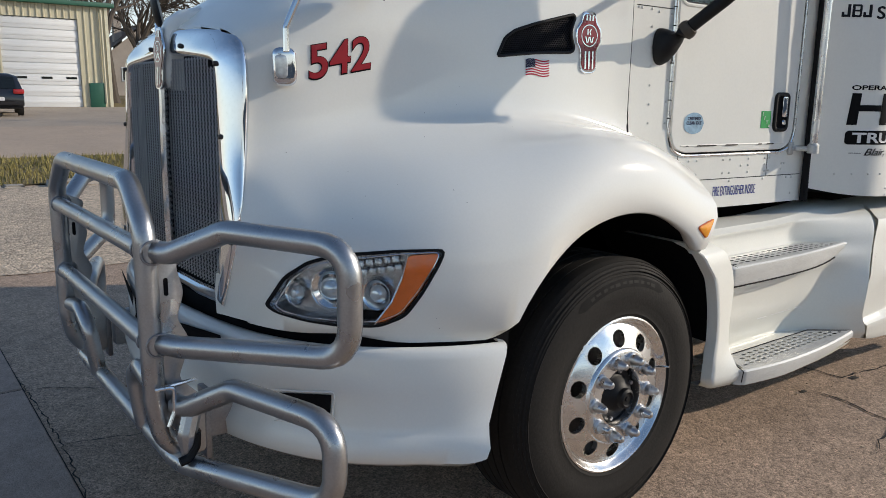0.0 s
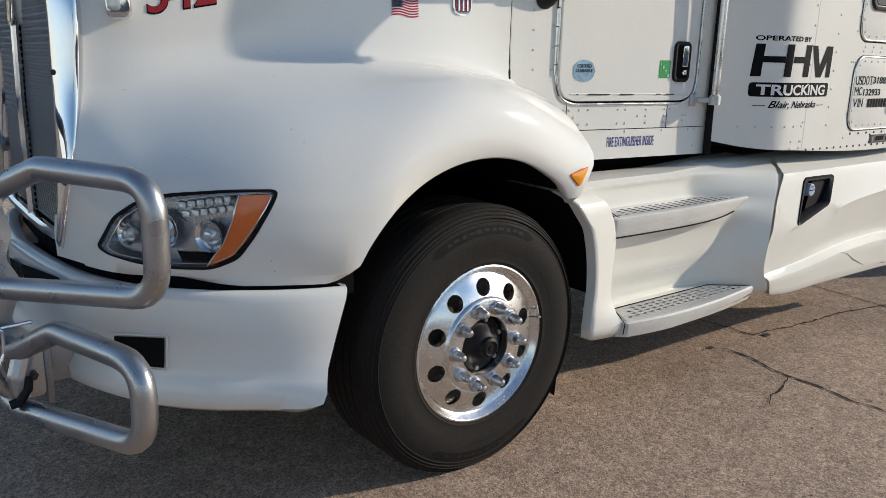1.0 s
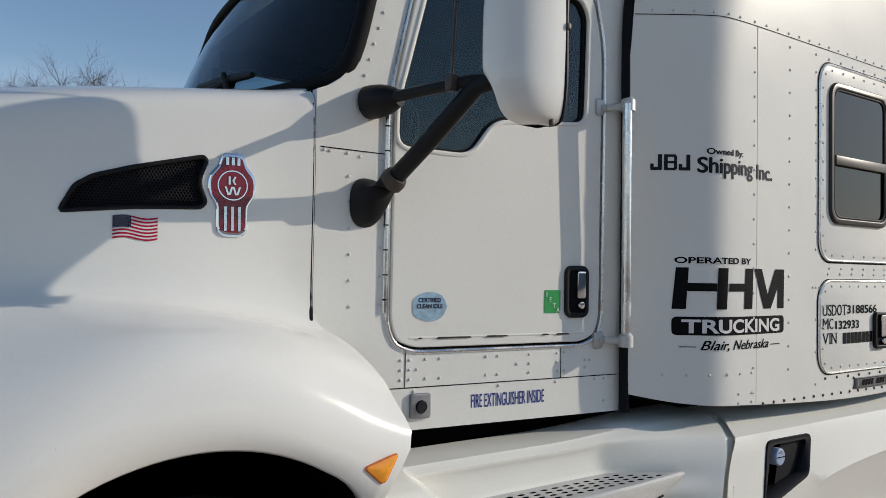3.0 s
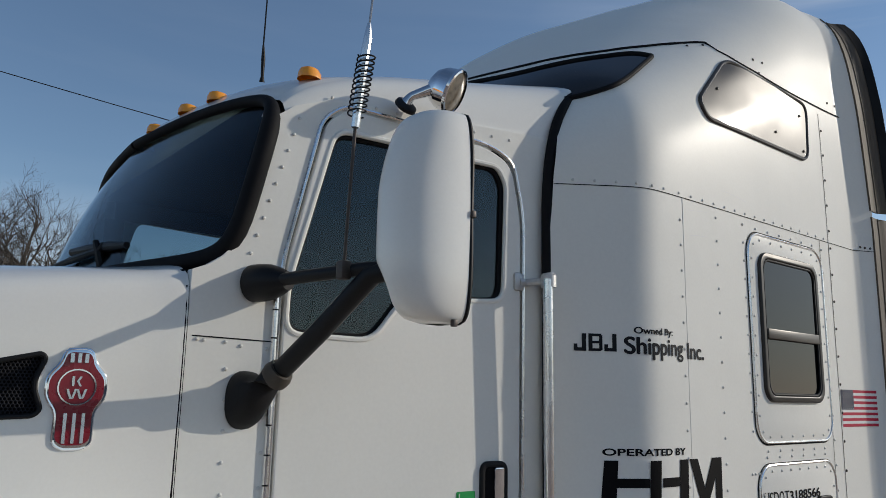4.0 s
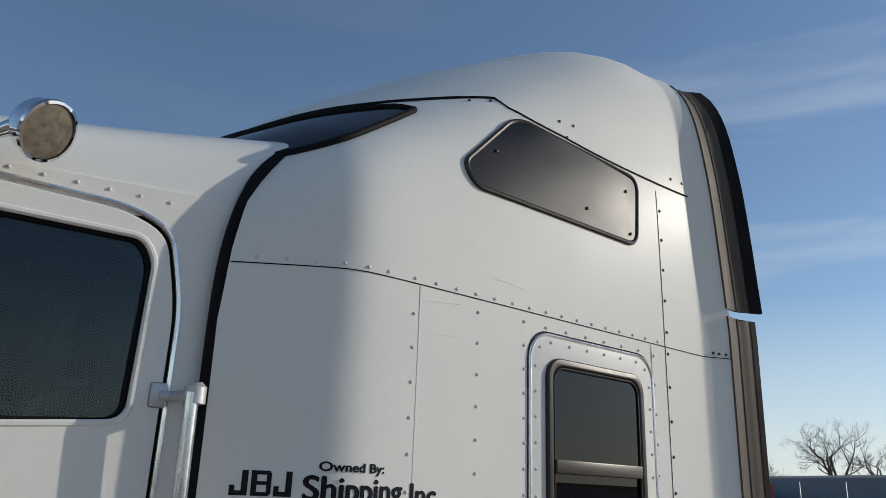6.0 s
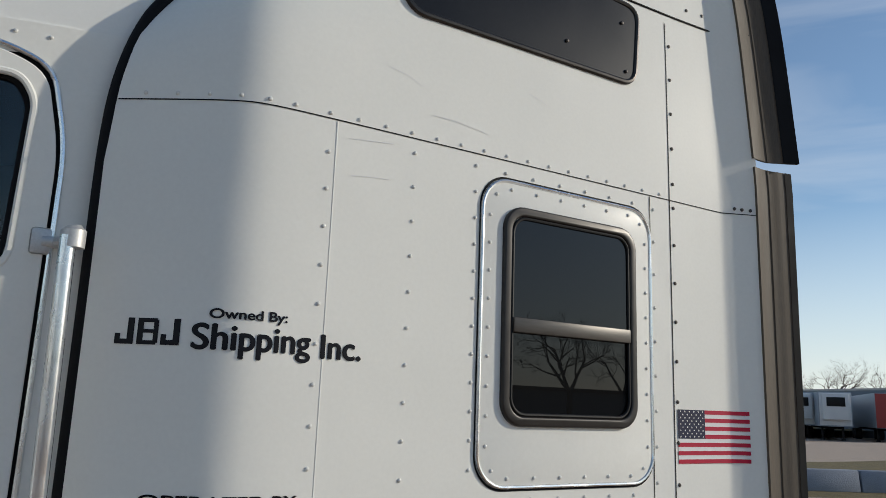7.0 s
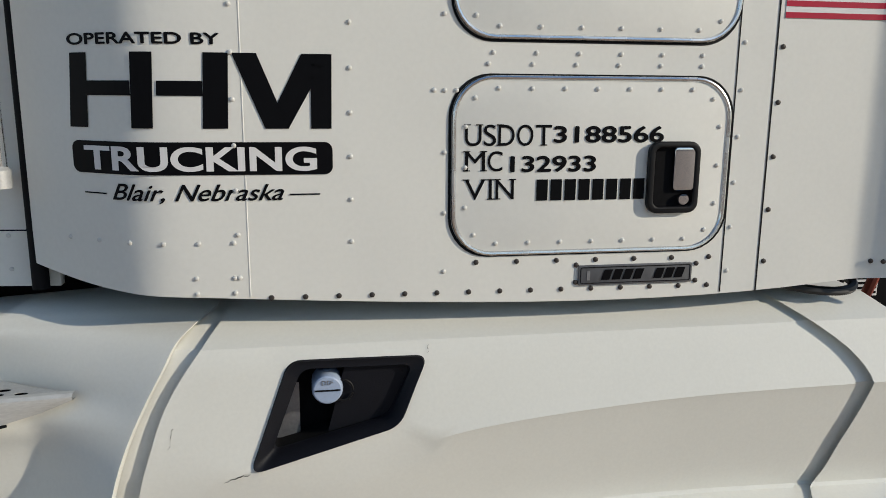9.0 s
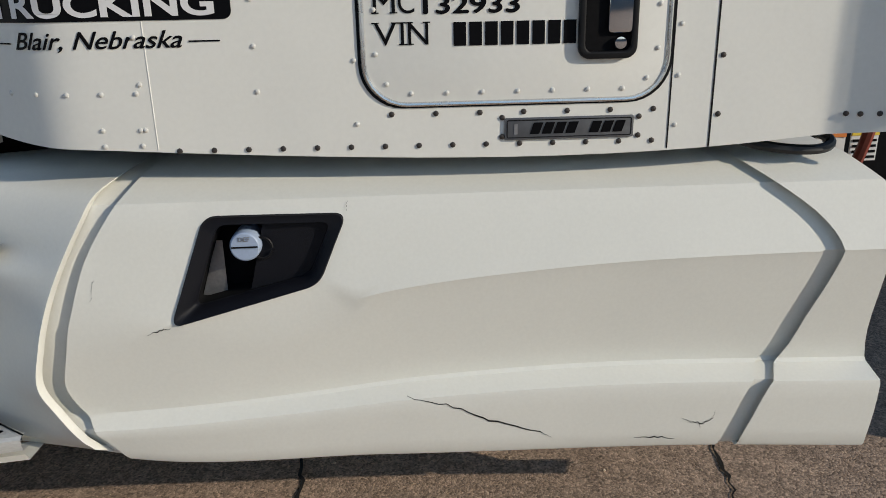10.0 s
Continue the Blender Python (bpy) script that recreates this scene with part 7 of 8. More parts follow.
ux = list(np.linspace(3.222, 4.19, 16))
UP = [(x, 1.900 + 0.022 * ((x - 3.19) / 1.0) ** 3 - 0.012 * math.sin(math.pi * (x - 3.19))) for x in ux]
LOW = [(x, 1.815 + 0.025 * (1 - min(1.0, (x - 3.235) / 0.4)) ** 2 + 0.03 * ((x - 3.19) / 1.0) ** 3 - 0.02 * math.sin(math.pi * (x - 3.19))) for x in np.linspace(3.262, 4.19, 16)]
up = tread_plate(0.872, UP, [(3.335, 2.056)] + [(x, 2.058) for x in (3.5, 3.7, 3.9)] + [(3.985, 2.05), (4.10, 1.975), (4.18, 1.935)], lambda x: 0.076 - 0.064 * max(0, (x - 3.45) / 0.74) ** 5, "upper_step")
down = tread_plate(0.446, LOW, [(3.348, 1.984), (3.5, 1.985), (3.8, 1.985), (4.016, 1.978), (4.10, 1.92), (4.18, 1.868)], lambda x: 0.062 - 0.03 * max(0, (x - 3.5) / 0.7), "lower_step")
# dark joints round the treads
part("tread_joint", tube([(3.335, 2.056, 0.872), (3.235, UP[0][1], 0.872)], 0.0025, 6, bm=tube([(x, y - 0.004, 0.872 - 0.080 + 0.064 * max(0, (x - 3.45) / 0.74) ** 5) for x, y in UP if x < 4.1], 0.0035, 6)), SEAL, up, "dark joint under the step nosing")
part("tread_joint", tube([(3.232, LOW[0][1], 0.40), (3.235, LOW[0][1] - 0.004, 0.447), (3.348, 1.984, 0.448), (4.016, 1.978, 0.448), (4.19, 1.852, 0.448)], 0.0022, 6), SEAL, down, "dark joint round the step tread")
part("step_shelf", grid([[(x, y, 0.440) for y in (1.86, 2.08)] for x in np.linspace(3.24, 4.05, 8)]), PLASTIC, fairing)
part("step_sill", grid([[(x, y + q + 0.003, 0.40 + r) for x, y in LOW] for q, r in ((0.0, 0.0), (0.012, -0.022), (0.10, -0.026))]), PLASTIC, fairing)

# ---------------------------------------------------------------- filler opening in the skirt
def skirt_to(a, b, d):
    s = [p for p in skirt_section(a)][1:]
    for p, q in zip(s, s[1:]):
        if min(p[2], q[2]) <= b <= max(p[2], q[2]):
            t = (b - p[2]) / (q[2] - p[2]) if q[2] != p[2] else 0
            return Vector((a, p[1] + t * (q[1] - p[1]) + d, b))
    return Vector((a, 1.87 + d, b))


FILL = rounded_poly([(4.640, 0.932), (4.945, 0.930), (4.878, 0.778), (4.553, 0.695)], 0.03, 6)
cut(skirt, FILL, skirt_to, 0.03)
INNER = [(x + 0.004, z + 0.002) for x, z in scaled(FILL, 0.80)]
bezel = part("filler_bezel", grid([[skirt_to(x, z, 0.004) for x, z in scaled(FILL, 1.0, 0.003)], [skirt_to(x, z, -0.006) for x, z in scaled(FILL, 1.0, -0.002)], [skirt_to(x, z, -0.004) for x, z in scaled(FILL, 0.95)], [(x, 1.885, z) for x, z in INNER], [(x, 1.90, z) for x, z in scaled(INNER, 0.99)]], close=True), TRIM, skirt, "charcoal plastic filler surround", angle=40)
part("filler_pocket", grid([[(x, 1.90, z) for x, z in INNER], [(x, 1.98, z) for x, z in INNER]], close=True), DEEP, bezel)
part("filler_floor", patch(INNER, lambda a, b, d: (a, 1.975, b), 0, 2), DEEP, bezel)
part("filler_panel", grid([[(4.765, 1.908, 0.925), (4.715, 1.908, 0.73)], [(4.95, 1.90, 0.925), (4.88, 1.90, 0.77)]]), TRIM, bezel, "smooth dark inner panel", smooth=False)
part("tank_side", grid([[(4.60, 1.95, 0.72), (4.66, 1.95, 0.72)], [(4.645, 1.95, 0.86), (4.66, 1.95, 0.86)]]), STEEL, bezel, "pale tank side", smooth=False)
CAP_AT = Matrix.Translation((4.722, 1.905, 0.863)) @ pose(0, 0, 0, 90, 0, 0)
CAP = mat("pale_cap_plastic", (0.36, 0.44, 0.58), 0.45, vary=0.08, grain=200)
cap = part("filler_cap", lathe([(0.034, -0.05), (0.034, 0.012), (0.032, 0.02), (0.029, 0.0225), (0.0, 0.0225)], 30, CAP_AT), CAP, bezel, "round pale blue-grey filler cap")
# the slot's shade, drawn as a dark bar on the cap's face
part("cap_slot_shade", block((4.694, 1.880, 0.8615), (4.750, 1.8835, 0.8645)), DEEP, cap, smooth=False)
part("lettering", lettering("DEF", 0.014, 0.024, lambda a, b, d: (a, 1.8822 + d, b), 4.710, 0.876), STEEL, cap, "small raised letters", smooth=False)
part("cap_tether", tube([(4.756 + 0.022 * math.cos(t), 1.90, 0.855 + 0.024 * math.sin(t)) for t in np.linspace(0, 6.0, 18)], 0.003, 6), BLACK, bezel)
# hairline cracks in the skirt
def hairline(points, to, parent, w=0.0022, name="hairline_crack"):
    rng = random.Random(7)
    pts = []
    for (a, b), (c, d) in zip(points, points[1:]):
        for k in range(6):
            pts.append((a + (c - a) * k / 6 + rng.uniform(-0.003, 0.003), b + (d - b) * k / 6 + rng.uniform(-0.003, 0.003)))
    pts.append(points[-1])
    rows = []
    for k, (x, z) in enumerate(pts):
        ww = w * (1 - abs(2 * k / (len(pts) - 1) - 1)) + 0.0006
        rows.append([to(x, z - ww * 0.5, -0.0015), to(x, z + ww * 0.5, -0.0015)])
    return part(name, grid(rows), CRACK, parent, "thin dark crack", smooth=False)


hairline([(5.06, 0.498), (5.15, 0.475), (5.25, 0.425), (5.37, 0.385), (5.40, 0.363)], skirt_to, skirt, 0.004)
hairline([(5.71, 0.405), (5.74, 0.39), (5.765, 0.385), (5.785, 0.40), (5.79, 0.425)], skirt_to, skirt, 0.003)
hairline([(5.755, 0.39), (5.76, 0.375)], skirt_to, skirt, 0.003)
hairline([(5.60, 0.355), (5.65, 0.352), (5.70, 0.345)], skirt_to, skirt, 0.003)
hairline([(4.50, 0.682), (4.53, 0.69), (4.553, 0.697)], skirt_to, skirt, 0.002)
hairline([(4.40, 0.81), (4.395, 0.79), (4.385, 0.76)], skirt_to, skirt, 0.002)
hairline([(4.945, 0.937), (4.948, 0.955)], skirt_to, skirt, 0.002)
# hoses and labels behind the sleeper's foot
part("air_hose", tube([(5.80, 2.0, 1.06), (5.84, 1.95, 1.04), (5.95, 1.92, 1.025), (6.04, 1.93, 1.03), (6.03, 1.96, 1.06), (5.93, 2.0, 1.08)], 0.012, 8, smooth=30), HOSE, truck, "black looped air hose")
part("air_hose", tube([(5.86, 2.05, 1.09), (5.94, 2.0, 1.07), (6.02, 2.05, 1.09)], 0.011, 8, smooth=16), RED_HOSE, truck, "dull red air hose")
part("air_hose", tube([(6.19, 2.1, 0.95), (6.185, 2.06, 1.02), (6.19, 2.02, 1.12), (6.22, 2.1, 1.25)], 0.014, 8, smooth=16), RED_HOSE, truck, "dull red air hose")
ORANGE = mat("orange_label", (0.7, 0.22, 0.05), 0.5)
YELLOW = mat("yellow_label", (0.75, 0.55, 0.06), 0.5)
lb = part("warning_label", block((6.105, 2.14, 0.95), (6.18, 2.145, 1.035)), FLAG_WHITE, truck, "white and orange warning label")
part("label_band", block((6.105, 2.137, 1.012), (6.18, 2.14, 1.035)), ORANGE, lb)
part("label_mark", block((6.12, 2.137, 0.965), (6.155, 2.14, 1.005)), INK, lb)
lb2 = part("warning_label", block((6.195, 2.14, 0.95), (6.265, 2.145, 1.035)), FLAG_WHITE, truck, "white and yellow warning label")
part("label_band", block((6.195, 2.137, 1.015), (6.265, 2.14, 1.035)), YELLOW, lb2)
for k in range(4):
    part("label_line", block((6.20, 2.137, 0.957 + 0.014 * k), (6.26, 2.14, 0.963 + 0.014 * k)), INK, lb2)

# the edge highlight along the step wall's crease, painted as pale lines
for x0, x1 in ((3.62, 3.70), (3.74, 3.90), (3.93, 4.0)):
    part("wear_and_glint", grid([[(x, step_y(x, 0.562) - 0.003, 0.562 + w) for w in (-0.0015, 0.0015)] for x in np.linspace(x0, x1, 6)]), FLAG_WHITE, fairing, "pale line painting an edge highlight", smooth=False)

# ---------------------------------------------------------------- surroundings
GRASS = mat("dry_grass_ground", (0.17, 0.13, 0.055), 0.95, vary=0.4, scale=2.5, grain=40, bump=0.02)
BLADE = mat("winter_grass", (0.26, 0.215, 0.075), 0.9, vary=0.4, scale=3)
ROAD = asphalt("grey_road", (0.45, 0.345, 0.26), 0.15, 90, 0.25)
GRAVEL = asphalt("sandy_gravel", (0.52, 0.41, 0.30), 0.3, 38, 0.45)
BARK = mat("bark", (0.085, 0.068, 0.055), 0.9, vary=0.35, scale=3, grain=25, bump=0.01)
SIDING = mat("cream_metal_siding", (0.55, 0.50, 0.36), 0.45, vary=0.06, scale=2)
DOOR_WHITE = mat("white_sectional_door", (0.74, 0.74, 0.73), 0.5, vary=0.04, scale=2)
GREEN_TRIM = mat("green_metal_trim", (0.02, 0.10, 0.065), 0.45, vary=0.1)
WAREHOUSE = mat("blue_grey_wall", (0.17, 0.20, 0.23), 0.7, vary=0.12, scale=0.4, grain=6)
TRAILER_WHITE = mat("white_trailer_skin", (0.68, 0.68, 0.67), 0.45, vary=0.06, scale=1.5)
TRAILER_GREY = mat("grey_trailer_skin", (0.30, 0.33, 0.36), 0.45, vary=0.1, scale=1.5)
RUST_RED = mat("faded_red_steel", (0.36, 0.055, 0.045), 0.6, vary=0.15, scale=2)
# the barrier's shade is put into its colour as blue-grey
BARRIER = mat("concrete_barrier", (0.24, 0.26, 0.30), 0.85, vary=0.15, scale=2, grain=30, bump=0.01)
CAR_BLACK = mat("black_car_paint", (0.012, 0.012, 0.015), 0.2, coat=0.8, vary=0.1)
CAR_SILVER = mat("silver_car_paint", (0.45, 0.46, 0.47), 0.3, metal=0.5, coat=0.6, vary=0.05)
TAIL_RED = mat("tail_lamp_red", (0.45, 0.02, 0.02), 0.2, coat=0.6)
BRICKWORK = mat("house_wall", (0.35, 0.30, 0.26), 0.9, vary=0.2, scale=1)
ROOFING = mat("brown_shingle", (0.12, 0.085, 0.065), 0.9, vary=0.25, scale=2)


def rise(y):
    """The ground's height: flat in the yard, then a gentle rise to the garage."""
    return 0.0228 * max(0.0, y - 14.0) if y < 60 else 0.0228 * 46


def strip(name, x0, x1, y0, y1, lift, material, label, category, nx=2, ny=8, rough=0.0):
    rng = random.Random(3)
    rows = [[(x0 + (x1 - x0) * i / nx, y + (rng.uniform(-rough, rough) if j in (0, ny) else 0), rise(y) + lift) for i in range(nx + 1)] for j, y in enumerate(np.linspace(y0, y1, ny + 1))]
    return tagged(new(name, mesh_of(name, grid(rows), material, False)), label, category, kind="structure")


strip("ground_gravel", -60, 6.5, 7.6, 14.2, 0.006, GRAVEL, "sunlit sandy gravel verge beside the yard", "ground", 40, 6, 0.25)
strip("ground_grass", -60, 60, 14.2, 18.7, 0.02, GRASS, "strip of dry winter grass", "grass", 60, 6, 0.15)
strip("road", -80, 80, 18.7, 29.0, 0.008, ROAD, "grey concrete road beyond the grass", "road", 2, 8)
strip("driveway", -40, 14.5, 29.0, 44.2, 0.010, CONCRETE, "pale concrete driveway before the garage", "driveway", 2, 12)
strip("ground_far", -120, 160, 44.2, 140, 0.012, GRASS, "dull winter lawn behind the garage", "ground", 4, 20)

# worn concrete slabs in front of the truck, with open joints between them
SLAB = asphalt("worn_slab_concrete", (0.345, 0.262, 0.215), 0.22, 140, 0.20)
apron = tagged(new("pavement", mesh_of("pavement", grid([[(-30, y, 0.002) for y in (-30, 12)], [(0.99, y, 0.002) for y in (-30, 12)]]), CRACK, False)), "worn concrete apron of large slabs with dark joints", "pavement", kind="structure")
ROOT[apron.name] = Matrix()
srng = random.Random(23)
for i in range(6):
    for j in range(7):
        x1, y1 = 0.985 - 3.6 * i, 7.58 - 3.05 * j
        q = block((x1 - 3.585, y1 - 3.03, -0.05), (x1, y1, 0.006 + srng.uniform(0, 0.003)), 0.006, 1)
        part("slab", q, SLAB, apron, smooth=False)

blades = bmesh.new()
rng = random.Random(11)
for k in range(9000):
    x, y = rng.uniform(-4, 9), rng.uniform(14.3, 18.6)
    h, a = rng.uniform(0.05, 0.14), rng.uniform(0, 6.28)
    p = Vector((x, y, rise(y) + 0.015))
    w = Vector((math.cos(a), math.sin(a), 0)) * 0.012
    blades.faces.new([blades.verts.new(q) for q in (p - w, p + w, p + Vector((rng.uniform(-0.05, 0.05), rng.uniform(-0.05, 0.05), h)))])
tagged(new("grass", mesh_of("grass", blades, BLADE, False)), "short dry winter grass blades", "grass", kind="stuff")

# broken kerb pieces along the grass
KERB = mat("broken_kerb", (0.38, 0.34, 0.29), 0.9, vary=0.2, scale=6, bump=0.004)
kerb = tagged(new("kerb", mesh_of("kerb", block((-8, 14.05, 0), (-7, 14.25, 0.08), 0.01), KERB)), "broken concrete kerb along the grass", "kerb", kind="structure")
for k in range(26):
    x = -5 + k * 0.52 + rng.uniform(-0.1, 0.1)
    q = block((x, 14.02 + rng.uniform(-0.12, 0.1), 0), (x + rng.uniform(0.25, 0.5), 14.28, rng.uniform(0.04, 0.11)), 0.015)
    for v in q.verts:
        v.co += Vector((rng.uniform(-0.03, 0.03), rng.uniform(-0.03, 0.03), 0))
    part("kerb_stone", q, KERB, kerb, smooth=False)


# ---- cracks in the yard
def ground_crack(points, w, name="ground_crack"):
    r = random.Random(len(points))
    pts = []
    for a, b in zip(points, points[1:]):
        n = max(3, int(math.dist(a, b) / 0.03))
        for k in range(n):
            pts.append((a[0] + (b[0] - a[0]) * k / n + r.gauss(0, 0.005), a[1] + (b[1] - a[1]) * k / n + r.gauss(0, 0.005)))
    rows = []
    for k, (x, y) in enumerate(pts):
        p, q = pts[max(k - 1, 0)], pts[min(k + 1, len(pts) - 1)]
        d = Vector((q[0] - p[0], q[1] - p[1], 0)).normalized().cross(Vector((0, 0, 1)))
        s = 0.55 * w * r.uniform(0.25, 1.3) * min(1, (k + 1) / 4, (len(pts) - k) / 4)
        c = Vector((x, y, 0.004))
        rows.append([c - d * s, c + d * s])
    return part(name, grid(rows), CRACK, ground, "dark ground crack", smooth=False)


ROOT[ground.name] = Matrix()
ground_crack([(4.60, 2.9), (4.713, 2.434), (4.737, 2.262), (4.739, 2.114), (4.86, 2.10), (5.017, 2.073), (5.3, 2.04), (5.54, 2.03), (5.87, 1.97), (6.6, 1.8)], 0.010)
ground_crack([(4.403, 2.10), (4.413, 1.955), (4.342, 1.715), (4.34, 1.528), (4.311, 1.381), (4.327, 1.221), (4.29, 0.9), (4.33, 0.3), (4.2, -0.6)], 0.014)
ground_crack([(4.33, 1.69), (4.156, 1.617), (4.03, 1.60), (3.944, 1.557), (3.86, 1.55)], 0.008)
ground_crack([(6.05, 2.6), (6.0, 2.244), (5.973, 2.076), (5.9, 1.6), (5.95, 1.0)], 0.010)
ground_crack([(0.93, 6.9), (0.955, 5.1), (1.0, 4.54), (1.016, 3.75), (1.0, 3.24), (0.98, 2.4), (1.0, 1.2)], 0.006)
ground_crack([(1.014, 3.73), (1.16, 3.70), (1.309, 3.65), (1.8, 3.58)], 0.008)
ground_crack([(-2.0, 5.3), (0.2, 4.62), (0.88, 4.53), (1.07, 4.51), (1.37, 4.30), (2.0, 4.2)], 0.007)
STAIN = mat("tar_patch", (0.05, 0.045, 0.04), 0.7, vary=0.3, scale=8)
for x, y, r in ((4.05, 1.02, 0.02), (4.36, 2.13, 0.022), (4.7, 0.8, 0.012), (2.9, 1.1, 0.011), (3.4, 0.9, 0.010), (4.8, 2.07, 0.03)):
    pts = [(x + r * (1 + 0.4 * math.sin(3 * k + x)) * math.cos(2 * math.pi * k / 12), y + 0.7 * r * math.sin(2 * math.pi * k / 12)) for k in range(12)]
    part("tar_spot", patch(pts, lambda a, b, d: (a, b, 0.005), 0, 1), STAIN, ground, "small dark tar spot", smooth=False)
stones = bmesh.new()
for k in range(700):
    x, y, s = rng.uniform(-0.5, 6.2), rng.uniform(0.2, 2.6), rng.uniform(0.002, 0.006)
    own = bmesh.new()
    bmesh.ops.create_icosphere(own, subdivisions=1, radius=s, matrix=Matrix.Translation((x, y, s * 0.5)) @ Matrix.Diagonal((1, rng.uniform(0.6, 1), 0.7, 1)))
    me_ = bpy.data.meshes.new("s")
    own.to_mesh(me_)
    own.free()
    stones.from_mesh(me_)
    bpy.data.meshes.remove(me_)
tagged(new("loose_gravel", mesh_of("loose_gravel", stones, GRAVEL, False)), "loose small stones scattered on the asphalt", "gravel", kind="stuff")


# ---- bare trees
def limb(bm, p, d, length, r, depth, rg, twigs):
    n = 4
    pts, rad = [p], [r]
    for k in range(n):
        d = (d + Vector((rg.gauss(0, 0.13), rg.gauss(0, 0.13), rg.gauss(0.04, 0.08)))).normalized()
        pts.append(pts[-1] + d * length / n)
        rad.append(r * (1 - 0.45 * (k + 1) / n))
    tube(pts, rad, 6 if depth > 2 else 4 if depth > 0 else 3, cap=False, bm=bm if depth > 1 else twigs)
    if depth == 0:
        return
    for k in range(rg.choice((3, 4)) if depth > 1 else 8):
        at = rg.uniform(0.35, 1.0) if k else 1.0
        i = min(int(at * n), n - 1)
        q = pts[i].lerp(pts[i + 1], at * n - i)
        side = d.orthogonal()
        side.rotate(Matrix.Rotation(rg.uniform(0, 6.28), 3, d))
        e = (d + side * rg.uniform(0.5, 1.0)).normalized()
        limb(bm, q, e, length * rg.uniform(0.55, 0.75), rad[i] * 0.6, depth - 1, rg, twigs)


def bare_tree(x, y, height, seed, label="tall bare winter tree"):
    rg = random.Random(seed)
    base = Vector((x, y, rise(y) if x < 60 else 0))
    ob = thing("bare_tree", base, label, "tree", "bare trees")
    trunk, twigs = bmesh.new(), bmesh.new()
    top = base + Vector((rg.uniform(-0.3, 0.3), rg.uniform(-0.3, 0.3), height * 0.28))
    r = height * 0.022
    tube([base - Vector((0, 0, 0.1)), base.lerp(top, 0.15), base.lerp(top, 0.6), top], [r * 1.5, r * 1.1, r, r * 0.92], 9, cap=False, bm=trunk)
    for k in range(4):
        a = rg.uniform(0, 6.28)
        limb(trunk, top, Vector((math.cos(a) * 0.6, math.sin(a) * 0.6, 1)).normalized(), height * rg.uniform(0.26, 0.34), r * 0.62, 4, rg, twigs)
    part("trunk", trunk, BARK, ob, "")
    part("crown", twigs, BARK, ob, "fine bare twigs")
    return ob


for x, y, h, s in ((12.9, 49.5, 13.5, 1), (15.5, 54, 12, 2), (11.0, 56, 14, 3), (18.5, 62, 11, 4), (4.5, 60, 14, 21), (14.3, 60, 17, 31), (9.8, 64, 16, 32), (22.5, 58, 12.5, 5), (98, 57, 10, 6), (93, 47, 8.5, 7), (91, 36.5, 13.5, 8), (87, 31, 10.5, 9), (92, 25, 9, 10), (44, -42, 11, 12), (66, -58, 12, 14), (-12, -30, 12, 16)):
    bare_tree(x, y, h, s)

# ---- garage with a roll-up door
def ribbed(x0, x1, z0, z1, y, step=0.30):
    xs = []
    n = int((x1 - x0) / step)
    for k in range(n):
        a = x0 + (x1 - x0) * k / n
        w = (x1 - x0) / n
        xs += [(a, y), (a + 0.62 * w, y), (a + 0.70 * w, y - 0.05), (a + 0.86 * w, y - 0.05), (a + 0.94 * w, y)]
    xs.append((x1, y))
    return grid([[(a, b, z) for a, b in xs] for z in (z0, z1)])


GY = 44.0
GZ = rise(GY)
garage = thing("garage_building", (4, GY + 6, GZ), "cream metal garage building with a green roof edge", "building")
for x0, x1, z0, z1 in ((10.05, 11.4, GZ, GZ + 5.1), (6.35, 10.05, GZ + 4.42, GZ + 5.1), (5.75, 6.35, GZ, GZ + 5.1), (2.0, 5.75, GZ + 4.42, GZ + 5.1), (-9, 2.0, GZ, GZ + 5.1)):
    part("wall", ribbed(x0, x1, z0, z1, GY), SIDING, garage, "cream ribbed metal siding", smooth=False)
part("side_wall", block((11.36, GY + 0.02, GZ), (11.4, GY + 14, GZ + 5.1)), SIDING, garage)
part("roof", block((-9.4, GY - 0.35, GZ + 5.08), (11.75, GY + 14.4, GZ + 5.3), 0.03), GREEN_TRIM, garage, "green metal roof edge")
part("corner_trim", block((11.30, GY - 0.06, GZ), (11.46, GY + 0.08, GZ + 5.08)), mat("cream_trim", (0.66, 0.62, 0.47), 0.5), garage)
part("downpipe", tube([(11.1, GY - 0.12, GZ + 5.0), (11.1, GY - 0.12, GZ + 0.2)], 0.06, 8), SIDING, garage)
part("green_panel", block((10.32, GY - 0.12, GZ), (11.05, GY - 0.055, GZ + 1.25), 0.02), GREEN_TRIM, garage, "green lower wall panel")
